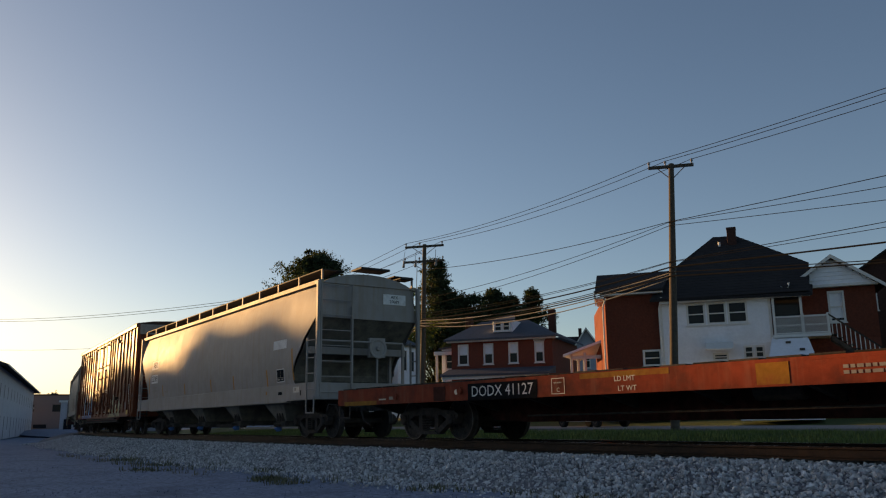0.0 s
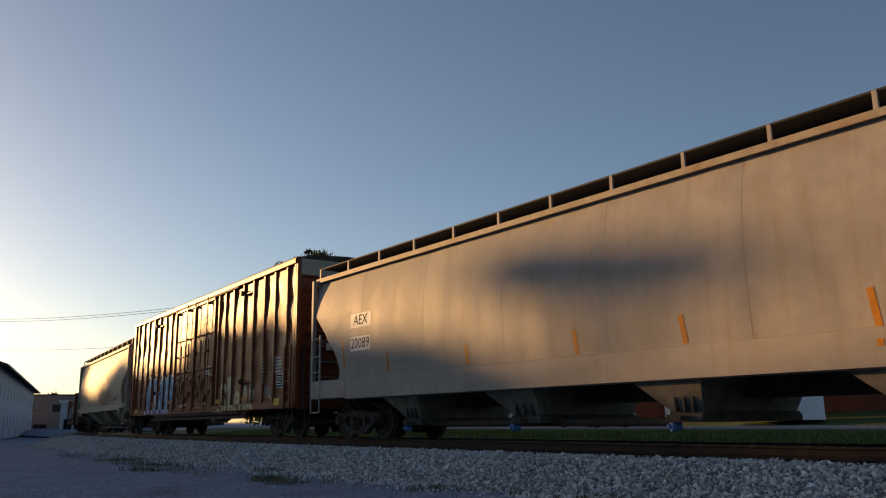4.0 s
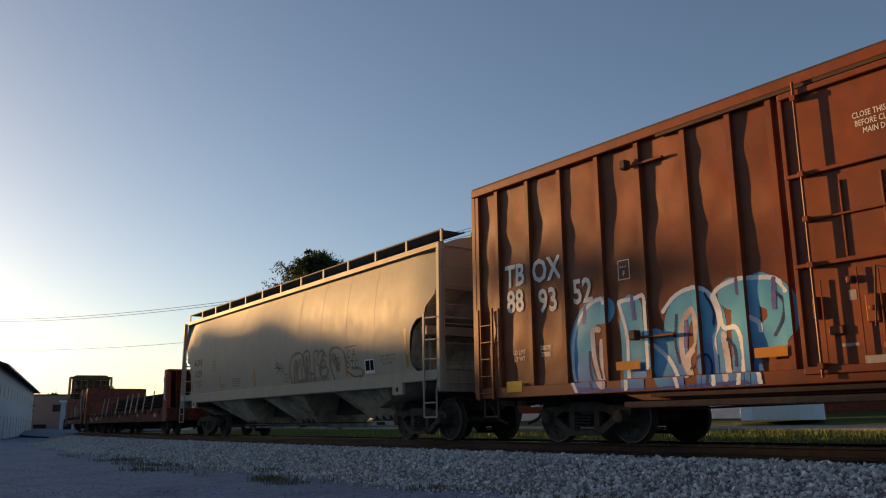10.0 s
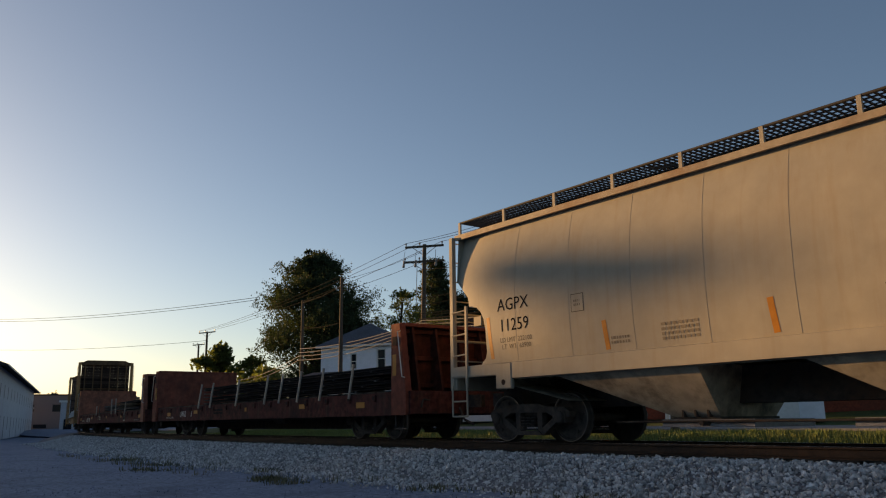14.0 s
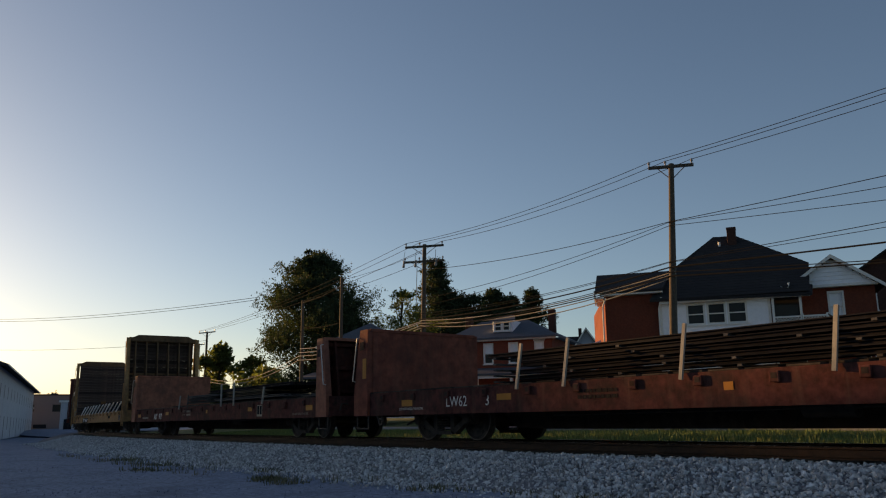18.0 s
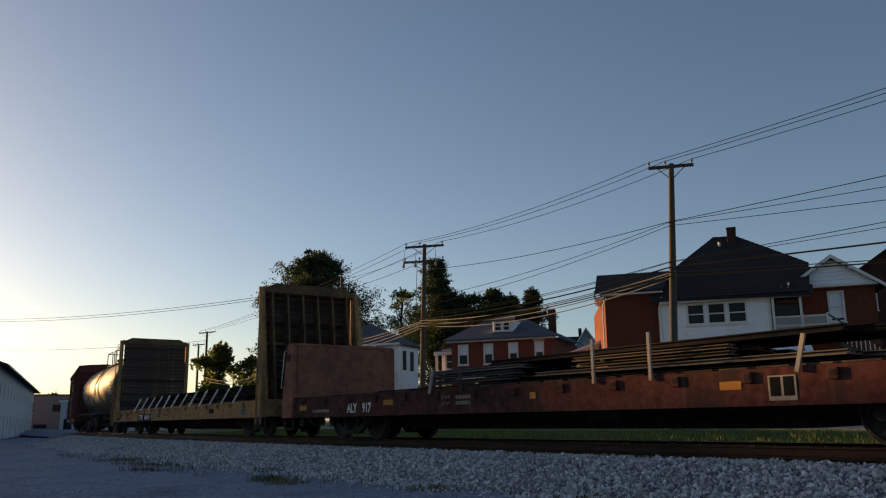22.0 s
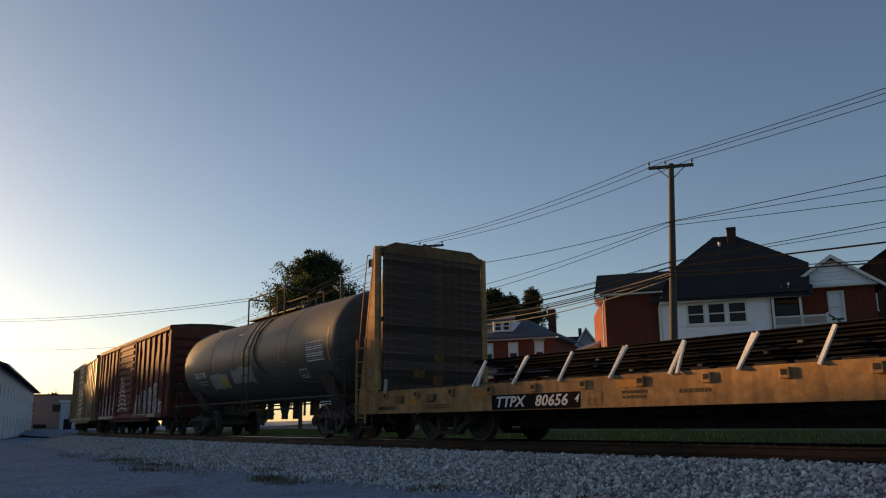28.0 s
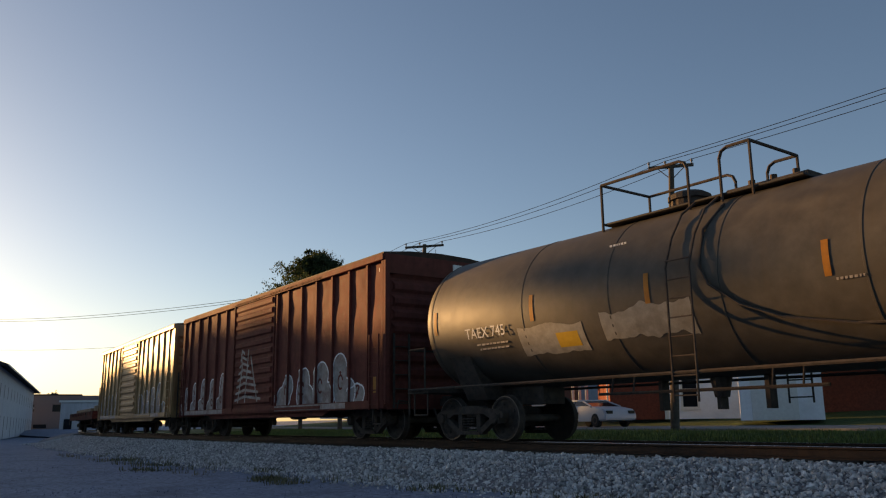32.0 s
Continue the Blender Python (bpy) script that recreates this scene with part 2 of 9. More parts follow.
M["shingle"] = material("shingle", (0.027, 0.025, 0.026), 0.9, vary=0.35, grain=14, bump=0.5, bump_scale=20, second=(0.042, 0.038, 0.037), second_scale=0.7, second_amount=0.6)
M["slate"] = material("slate", (0.09, 0.10, 0.12), 0.75, vary=0.3, grain=12, bump=0.4, bump_scale=18, second=(0.06, 0.065, 0.075), second_scale=0.8, second_amount=0.6)
M["block_wall"] = material("block_wall", (0.52, 0.53, 0.56), 0.85, vary=0.14, grain=5, bump=0.3, bump_scale=10, second=(0.4, 0.41, 0.43), second_scale=0.4, second_amount=0.6, streak=(0.28, 0.28, 0.29), streak_amount=0.5, streak_scale=(1.2, 1.2, 0.12))
M["pole_wood"] = material("pole_wood", (0.095, 0.075, 0.058), 0.85, vary=0.25, grain=10, bump=0.4, bump_scale=20, streak=(0.05, 0.042, 0.035), streak_amount=0.6)
M["cable"] = material("cable", (0.013, 0.013, 0.014), 0.8, vary=0.1, spec=0.05)
M["insulator"] = material("insulator", (0.25, 0.24, 0.23), 0.3, vary=0.1)
M["bark"] = material("bark", (0.06, 0.045, 0.033), 0.95, vary=0.35, grain=8, bump=0.6, bump_scale=14)
M["leaf"] = material("leaf", (0.04, 0.06, 0.032), 0.7, spec=0.15, vary=0.3, grain=1.2, per_island=0.45)
M["leaf_light"] = material("leaf_light", (0.085, 0.105, 0.038), 0.65, vary=0.3, grain=1.2, per_island=0.45)
M["grass_blade"] = material("grass_blade", (0.11, 0.155, 0.045), 0.8, vary=0.35, grain=0.6, per_island=0.45, second=(0.13, 0.16, 0.045), second_scale=0.35, second_amount=0.8)
M["dry_weed"] = material("dry_weed", (0.15, 0.135, 0.075), 0.85, vary=0.35, grain=3, per_island=0.5)
M["car_silver"] = material("car_silver", (0.42, 0.45, 0.5), 0.45, 0.0, vary=0.03, grain=5)
M["tyre"] = material("tyre", (0.02, 0.02, 0.02), 0.8, vary=0.2)
M["far_leaf"] = material("far_leaf", (0.05, 0.065, 0.03), 0.9, vary=0.4, grain=1.5, per_island=0.4)


def see_through(m, colour, share):
    """Leaves let part of the light through."""
    n, l = m.node_tree.nodes, m.node_tree.links
    t, x = n.new("ShaderNodeBsdfTranslucent"), n.new("ShaderNodeMixShader")
    t.inputs["Color"].default_value, x.inputs[0].default_value = (*colour, 1), share
    l.new(n["Principled BSDF"].outputs[0], x.inputs[1])
    l.new(t.outputs[0], x.inputs[2])
    l.new(x.outputs[0], n["Material Output"].inputs["Surface"])


see_through(M["leaf"], (0.06, 0.09, 0.025), 0.25)
see_through(M["leaf_light"], (0.2, 0.24, 0.05), 0.35)


def glass_material():
    m = bpy.data.materials.new("window_glass")
    m.use_nodes = True
    b = m.node_tree.nodes["Principled BSDF"]
    b.inputs["Base Color"].default_value = (0.012, 0.014, 0.018, 1)
    b.inputs["Roughness"].default_value = 0.12
    b.inputs["Specular IOR Level"].default_value = 0.2
    return m


M["glass"] = glass_material()
M["pane_dull"] = material("pane_dull", (0.03, 0.033, 0.038), 0.55, spec=0.15, vary=0.2, grain=2)


# ---- mesh helpers ----
def box(bm, x0, x1, y0, y1, z0, z1):
    v = [bm.verts.new((x, y, z)) for x in (x0, x1) for y in (y0, y1) for z in (z0, z1)]
    for f in ((0, 1, 3, 2), (4, 6, 7, 5), (0, 4, 5, 1), (2, 3, 7, 6), (0, 2, 6, 4), (1, 5, 7, 3)):
        bm.faces.new([v[i] for i in f])
    return v


def bbox(bm, x0, x1, y0, y1, z0, z1, w=0.01):
    """A box with bevelled edges."""
    b = bmesh.new()
    box(b, x0, x1, y0, y1, z0, z1)
    bmesh.ops.bevel(b, geom=b.edges[:], offset=w, segments=1, affect="EDGES")
    add(bm, b)


def add(bm, b, m=None):
    if m is not None:
        b.transform(m)
    me = bpy.data.meshes.new("tmp")
    b.to_mesh(me)
    b.free()
    bm.from_mesh(me)
    bpy.data.meshes.remove(me)


def prism(bm, pts, a, c, axis="x"):
    """Closed outline pts, drawn from a to c along an axis: pts are (y, z) for x, (x, z) for y, (x, y) for z."""
    def at(p, k):
        return {"x": (k, p[0], p[1]), "y": (p[0], k, p[1]), "z": (p[0], p[1], k)}[axis]
    lo, hi = [bm.verts.new(at(p, a)) for p in pts], [bm.verts.new(at(p, c)) for p in pts]
    n = len(pts)
    faces = [bm.faces.new(lo), bm.faces.new(hi)] + [bm.faces.new((lo[i], lo[(i + 1) % n], hi[(i + 1) % n], hi[i])) for i in range(n)]
    bmesh.ops.recalc_face_normals(bm, faces=faces)


def loft(bm, rings, close=True, caps=True):
    """Skin through rings of points, all of one length."""
    vs = [[bm.verts.new(p) for p in r] for r in rings]
    n, faces = len(rings[0]), []
    for r, s in zip(vs, vs[1:]):
        for i in range(n if close else n - 1):
            faces.append(bm.faces.new((r[i], r[(i + 1) % n], s[(i + 1) % n], s[i])))
    if caps:
        faces += [bm.faces.new(vs[0]), bm.faces.new(vs[-1])]
    bmesh.ops.recalc_face_normals(bm, faces=faces)


def rod(bm, a, c, r=0.02, n=6, r2=None):
    a, c = Vector(a), Vector(c)
    q = (c - a).to_track_quat("Z", "Y")
    loft(bm, [[p + q @ Vector((k * math.cos(i * math.tau / n), k * math.sin(i * math.tau / n), 0)) for i in range(n)] for p, k in ((a, r), (c, r if r2 is None else r2))])


def pipe(bm, pts, r=0.02, n=6):
    for a, c in zip(pts, pts[1:]):
        rod(bm, a, c, r, n)


def disc(bm, centre, axis, profile, n=24, caps=True):
    """A turned body: profile of (distance along axis, radius)."""
    c, q = Vector(centre), Vector(axis).to_track_quat("Z", "Y")
    loft(bm, [[c + q @ Vector((r * math.cos(i * math.tau / n), r * math.sin(i * math.tau / n), d)) for i in range(n)] for d, r in profile], True, caps)


def mesh_of(name, bm, mat, smooth=False):
    me = bpy.data.meshes.new(name)
    bm.normal_update()
    bm.to_mesh(me)
    bm.free()
    me.materials.append(M[mat] if isinstance(mat, str) else mat)
    if smooth:
        me.shade_smooth()
        me.set_sharp_from_angle(angle=radians(35))
    return me


def part(name, bm, mat, parent=None, label="", smooth=False):
    ob = new(name, bm if isinstance(bm, bpy.types.Mesh) else mesh_of(name, bm, mat, smooth))
    ob.parent = parent
    return tagged(ob, label)


def thing(name, m, label, category, group="", kind=""):
    ob = new(name)
    ob.matrix_basis = m
    ob.empty_display_size = 0.2
    return tagged(ob, label, category, group, kind)


def solid(name, bm, mat, label, category, group="", kind="", smooth=False):
    return tagged(part(name, bm, mat, None, "", smooth), label, category, group, kind)


FONT_MESH = {}


def writing(name, body, size, mat, parent, m, wide=1.0, label="", bold=0.0, slant=0.0):
    """Letters as a thin mesh in the xy plane of m, centred."""
    cu = bpy.data.curves.new("letters", "FONT")
    cu.body, cu.size, cu.align_x, cu.align_y, cu.extrude, cu.resolution_u = body, size, "CENTER", "CENTER", 0.0005, 2
    cu.offset, cu.shear = bold, slant
    ob = bpy.data.objects.new("letters", cu)
    scene.collection.objects.link(ob)
    me = bpy.data.meshes.new_from_object(ob.evaluated_get(bpy.context.evaluated_depsgraph_get()))
    bpy.data.objects.remove(ob)
    bpy.data.curves.remove(cu)
    me.transform(m @ Matrix.Diagonal((wide, 1, 1, 1)))
    me.materials.clear()
    me.materials.append(M[mat])
    me.name = name
    return part(name, me, mat, parent, label)


SIDE_UP = Matrix(((1, 0, 0, 0), (0, 0, -1, 0), (0, 1, 0, 0), (0, 0, 0, 1)))    # letters on the side that faces -y


def on_side(x, y, z, tilt=0.0):
    return Matrix.Translation((x, y, z)) @ Matrix.Rotation(radians(tilt), 4, "X") @ SIDE_UP


# ---- the track's line: straight, then a curve that bends away ----
YT, XC, R1, U1, R2 = 12.077, -6.886, 413.4, -45.0, 225.0


def track(u, off=0.0):
    """Place (x, y) on the line at u metres along it, off metres towards the lot, and the angle by which it has turned."""
    a1 = (XC - U1) / R1
    if u > XC:
        a, x, y = 0.0, u, YT
    elif u > U1:
        a = (XC - u) / R1
        x, y = XC - R1 * math.sin(a), YT + R1 * (1 - math.cos(a))
    else:
        a = a1 + (U1 - u) / R2
        x = XC - R1 * math.sin(a1) - R2 * (math.sin(a) - math.sin(a1))
        y = YT + R1 * (1 - math.cos(a1)) + R2 * (math.cos(a1) - math.cos(a))
    return x - off * math.sin(a), y - off * math.cos(a), a


SPEED = ((0, 4.595), (4.5, 4.51), (9, 4.471), (13, 4.484), (17, 4.445), (21, 4.31), (25, 4.401), (29, 4.264), (32, 4.325))


def gone(t):
    """Metres that the train has gone by t."""
    s = 0.0
    for (t0, v0), (t1, v1) in zip(SPEED, SPEED[1:]):
        if t <= t0:
            break
        e = min(t, t1)
        ve = v0 + (v1 - v0) * (e - t0) / (t1 - t0)
        s += (v0 + ve) / 2 * (e - t0)
    return s


def car_pose(u, half, t):
    xf, yf, _ = track(u + gone(t) + half)
    xr, yr, _ = track(u + gone(t) - half)
    return Matrix.Translation(((xf + xr) / 2, (yf + yr) / 2, 0)) @ Matrix.Rotation(math.atan2(yf - yr, xf - xr), 4, "Z")

# ---- ground: one sheet; lot, ballast shoulder, grass bank, street, house lots ----
LOT_Z = -0.66


def side_dist(x, y):
    """Distance from the track's middle, positive on the houses' side."""
    if x > XC:
        return y - YT
    if not hasattr(side_dist, "table"):
        side_dist.table = [track(XC - k * 2.0) for k in range(140)]
    k = min(range(0, 140), key=lambda i: (side_dist.table[i][0] - x) ** 2 + (side_dist.table[i][1] - y) ** 2)
    tx, ty, a = side_dist.table[k]
    return (x - tx) * math.sin(a) + (y - ty) * math.cos(a)


def bed_height(d):
    """Height across the line: lot, shoulder, track bed, ditch, bank."""
    pts = [(-400, LOT_Z), (-4.0, LOT_Z), (-3.5, LOT_Z + 0.03), (-2.1, -0.27), (-1.6, -0.22), (1.7, -0.22), (2.3, -0.3), (4.0, -0.42), (7.0, -0.28), (12.0, -0.06), (13.6, 0.0), (20.4, 0.03), (30.0, 0.7), (60, 2.2), (120, 2.6), (500, 3)]
    for (a, za), (b, zb) in zip(pts, pts[1:]):
        if d <= b:
            k = (d - a) / (b - a)
            return za + (zb - za) * k
    return pts[-1][1]


def ground_sheet():
    offs = [-400, -150, -80, -50, -35, -25, -18, -14, -12, -10, -8, -7, -6, -5, -4.3, -3.8, -3.4, -3.0, -2.6, -2.1, -1.6, -0.8, 0, 0.8, 1.7, 2.3, 3, 4, 5, 6, 7, 8, 9, 10, 11, 12, 13, 14, 17, 21, 25, 30, 38, 50, 70, 110, 180, 350, 600]
    us = [500, 200, 100, 60, 40, 25, 15] + [10 - 1.5 * i for i in range(60)] + [-85, -95, -105, -115, -125]
    verts, faces, kinds = [], [], []
    for u in us:
        for d in offs:
            x, y, a = track(max(u, -125), -d)
            z = bed_height(d)
            if abs(d) > 2.6 and abs(d) < 60:
                z += 0.035 * noise.noise((x * 0.35, y * 0.35, 0)) + 0.02 * noise.noise((x * 1.1, y * 1.1, 3))
            if d < -3.6:
                z -= 0.007 * max(0.0, math.hypot(x, y) - 40) if math.hypot(x, y) < 400 else 2.5
            verts.append((x, y, z))
    n = len(offs)
    for i in range(len(us) - 1):
        for j in range(n - 1):
            faces.append((i * n + j, i * n + j + 1, (i + 1) * n + j + 1, (i + 1) * n + j))
            d = (offs[j] + offs[j + 1]) / 2
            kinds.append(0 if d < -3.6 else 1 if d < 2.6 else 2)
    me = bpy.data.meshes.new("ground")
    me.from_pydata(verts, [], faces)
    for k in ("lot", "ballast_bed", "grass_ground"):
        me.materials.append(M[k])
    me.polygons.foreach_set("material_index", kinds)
    me.shade_smooth()
    tagged(new("ground", me), "gravel lot, ballast shoulder and grass bank", "ground", kind="structure")
    bm = bmesh.new()       # far ground out to the horizon
    for s in ((-3000, 3000, -3000, -380), (-3000, -560, -380, 3000), (-560, 3000, 560, 3000)):
        v = [bm.verts.new((s[i], s[j], -3.3 if j == 2 else 0.0)) for i, j in ((0, 2), (1, 2), (1, 3), (0, 3))]
        bm.faces.new(v)
    v = [bm.verts.new(p) for p in ((-600, -420, -3.3), (-95, -420, -3.3), (-95, 26, -1.15), (-600, 60, -3.0))]
    bm.faces.new(v)
    v = [bm.verts.new(p) for p in ((-600, 55, -0.3), (-110, 30, -0.3), (-100, 160, 2.0), (-600, 600, 2.5))]
    bm.faces.new(v)
    for q in (((-600, 60, -3.0), (-95, 26, -1.15), (-110, 30, -0.3), (-600, 55, -0.3)), ((-3000, -3000, -3.5), (3000, -3000, -3.5), (3000, 3000, -3.5), (-3000, 3000, -3.5))):
        bm.faces.new([bm.verts.new(p) for p in q])
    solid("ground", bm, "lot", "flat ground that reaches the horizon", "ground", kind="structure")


ground_sheet()


def sweep(name, prof, u0, u1, step, mat, label, category, off=0.0, kind="structure"):
    bm = bmesh.new()
    rings, u = [], u0
    while u <= u1 + 1e-6:
        x, y, a = track(u, off)
        rings.append([(x + p * math.sin(a), y + p * math.cos(a), z) for p, z in prof])
        u += step
    loft(bm, rings)
    return solid(name, bm, mat, label, category, kind=kind)


for o in (-0.7525, 0.7525):
    web = [(-0.075, -0.175), (0.075, -0.175), (0.075, -0.16), (0.01, -0.14), (0.01, -0.045), (0.036, -0.035), (0.036, -0.006), (-0.036, -0.006), (-0.036, -0.035), (-0.01, -0.045), (-0.01, -0.14), (-0.075, -0.16)]
    sweep("rail", web, -125, 60, 2.5, "rail_steel", "rusty steel rail on timber ties", "rail", o)
    sweep("rail_head", [(-0.034, -0.006), (0.034, -0.006), (0.03, 0.0), (-0.03, 0.0)], -125, 60, 2.5, "rail_head", "polished running surface of the rail", "rail", o)


def ties():
    bm = bmesh.new()
    bbox(bm, -0.11, 0.11, -1.28, 1.28, -0.33, -0.178, 0.012)
    me = mesh_of("tie", bm, "tie")
    top = thing("track_bed", Matrix.Identity(4), "row of dark timber railway ties in ballast", "railway tie", kind="structure")
    for i in range(150):
        x, y, a = track(14 - i * 0.55)
        o = part("tie", me, "", top)
        o.matrix_basis = Matrix.Translation((x, y, 0)) @ Matrix.Rotation(-a, 4, "Z")


ties()


def scatter_stones(name, count, place, size, mat, label, seed):
    """Broken stones, each a small uneven block, joined as one stuff."""
    rng = np.random.default_rng(seed)
    base = np.array([(0.9, 0, 0.1), (0.3, 0.85, -0.05), (-0.75, 0.5, 0.1), (-0.7, -0.6, -0.1), (0.4, -0.85, 0.05), (0.1, 0.1, 0.8), (0.0, 0.0, -0.7)])
    tri = [(0, 1, 5), (1, 2, 5), (2, 3, 5), (3, 4, 5), (4, 0, 5), (1, 0, 6), (2, 1, 6), (3, 2, 6), (4, 3, 6), (0, 4, 6)]
    P = place(rng, count)
    count = len(P)
    V = base[None] * rng.uniform(0.6, 1.25, (count, 7, 1)) + rng.normal(0, 0.12, (count, 7, 3))
    s = size[0] + (size[1] - size[0]) * rng.random(count) ** 2
    ang = rng.uniform(0, math.tau, (count, 3))
    ca, sa = np.cos(ang), np.sin(ang)
    x, y, z = V[..., 0], V[..., 1], V[..., 2]
    for i, (p, q) in enumerate(((0, 1), (1, 2), (0, 2))):
        A = [x, y, z]
        c, d = ca[:, i:i + 1], sa[:, i:i + 1]
        A[p], A[q] = A[p] * c - A[q] * d, A[p] * d + A[q] * c
        x, y, z = A
    V = np.stack([x, y, z], -1) * s[:, None, None] + P[:, None, :]
    F = (np.array(tri)[None] + np.arange(count)[:, None, None] * 7).reshape(-1, 3)
    me = bpy.data.meshes.new(name)
    me.from_pydata(V.reshape(-1, 3).tolist(), [], F.tolist())
    me.materials.append(M[mat])
    return tagged(new(name, me), label, "gravel", kind="stuff")


def ballast_places(rng, n):
    u = 6 - 66 * rng.random(n) ** 1.6
    d = rng.uniform(-5.2, -1.35, n)
    keep = rng.random(n) < np.clip((d + 5.0) / 1.5, 0.01, 1) ** 2.2
    out = []
    for uu, dd in zip(u[keep], d[keep]):
        x, y, a = track(float(uu), -float(dd))
        out.append((x, y, bed_height(float(dd)) + float(rng.uniform(-0.01, 0.035))))
    return np.array(out)


def lot_places(rng, n):
    out = []
    for _ in range(n):
        r = 4 + 32 * rng.random() ** 1.5
        a = radians(52.9 + rng.uniform(-31, 31))
        x, y = -math.sin(a) * r, math.cos(a) * r
        if y < YT - 3.5:
            out.append((x, y, LOT_Z + 0.035 * noise.noise((x * 0.35, y * 0.35, 0)) + 0.02 * noise.noise((x * 1.1, y * 1.1, 3)) + 0.004))
    return np.array(out)


scatter_stones("ballast", 72000, ballast_places, (0.024, 0.06), "ballast", "broken grey limestone ballast along the track", 11)
scatter_stones("gravel", 16000, lot_places, (0.006, 0.02), "gravel", "fine gravel strewn over the lot, tinted blue for shade", 12)


def blades(name, spots, mat, label, seed, high=(0.12, 0.3), per=40, spread=0.3, kind="stuff", category="grass", wide=0.012):
    rng = random.Random(seed)
    verts, faces = [], []
    for x, y, z in spots:
        for _ in range(per):
            a, r = rng.uniform(0, math.tau), spread * math.sqrt(rng.random())
            bx, by = x + r * math.cos(a), y + r * math.sin(a)
            h = rng.uniform(*high)
            ln, th = rng.uniform(0, 0.6) * h, rng.uniform(0, math.tau)
            wx, wy = wide * math.cos(th), wide * math.sin(th)
            lx, ly = ln * math.cos(a), ln * math.sin(a)
            i = len(verts)
            verts += [(bx - wx, by - wy, z), (bx + wx, by + wy, z), (bx + lx * 0.4 + wx * 0.7, by + ly * 0.4 + wy * 0.7, z + h * 0.6), (bx + lx * 0.4 - wx * 0.7, by + ly * 0.4 - wy * 0.7, z + h * 0.6), (bx + lx, by + ly, z + h)]
            faces += [(i, i + 1, i + 2, i + 3), (i + 3, i + 2, i + 4)]
    me = bpy.data.meshes.new(name)
    me.from_pydata(verts, [], faces)
    me.materials.append(M[mat])
    return tagged(new(name, me), label, category, kind=kind)


def plant_grass():
    rng = random.Random(21)
    spots = []
    for _ in range(3800):
        u, d = rng.uniform(-60, 8), rng.uniform(3.2, 12.5)
        x, y, a = track(u, -d)
        spots.append((x, y, bed_height(d) - 0.02))
    blades("grass", spots, "grass_blade", "tall green and yellowing grass on the bank", 22, (0.05, 0.2), 30, 0.55, wide=0.007)
    spots = []
    for _ in range(260):
        u, d = rng.uniform(-34, 4), rng.uniform(3.6, 8.5)
        x, y, a = track(u, -d)
        spots.append((x, y, bed_height(d) + 0.12))
    blades("flowering_weeds", spots, "weed_yellow", "yellow flowering weeds in the grass bank, tinted as if sunlit", 27, (0.04, 0.17), 20, 0.3, wide=0.013)
    tufts = []
    for _ in range(110):
        u = rng.uniform(-34, 6)
        x, y, a = track(u, rng.uniform(3.4, 5.6))
        tufts.append((x, y, LOT_Z))
    blades("weeds", tufts, "dry_weed", "low dry weeds along the foot of the ballast", 23, (0.03, 0.17), 16, 0.24, wide=0.008)


plant_grass()


def weed_tuft(x, y, size, seed):
    rng = random.Random(seed)
    ob = blades("weed_tuft", [(x + rng.uniform(-size, size), y + rng.uniform(-size * 0.5, size * 0.5), LOT_Z) for _ in range(9)], "dry_weed", "low yellowish weed tuft in the gravel", seed, (0.02, 0.11), 22, size * 0.55, kind="stuff", category="weed")
    return ob


for i, (x, y, s) in enumerate(((-14.4, 7.0, 0.55), (-15.3, 7.2, 0.4), (-20.4, 6.6, 0.7), (-22.6, 7.4, 0.7), (-26.5, 7.8, 0.8), (-10.6, 8.0, 0.5), (-9.4, 8.3, 0.5), (-6.4, 8.5, 0.35), (-8.2, 8.5, 0.3), (-17.5, 8.4, 0.5))):
    weed_tuft(x, y, s, 40 + i)


def street():
    bm = bmesh.new()
    rings = []
    for u in (60, 30, 10, 0, -10, -20, -30, -40, -50, -60, -75, -90):
        x0, y0, a = track(u, -13.6)
        x1, y1, _ = track(u, -20.4)
        rings.append([(x0, y0, 0.05), (x1, y1, 0.09), (x1, y1, -0.1), (x0, y0, -0.1)])
    loft(bm, rings)
    solid("road", bm, "asphalt", "pale worn asphalt street beyond the grass", "road", kind="structure")


street()

# ---- rail vehicles: x ahead, the lot's side at -y, z from the rail's head ----
W = 1.64      # half width
WHEEL_R = 0.457
MOVERS = []   # (vehicle, place along the line, half the truck distance)
WHEELS = []   # wheelsets that roll


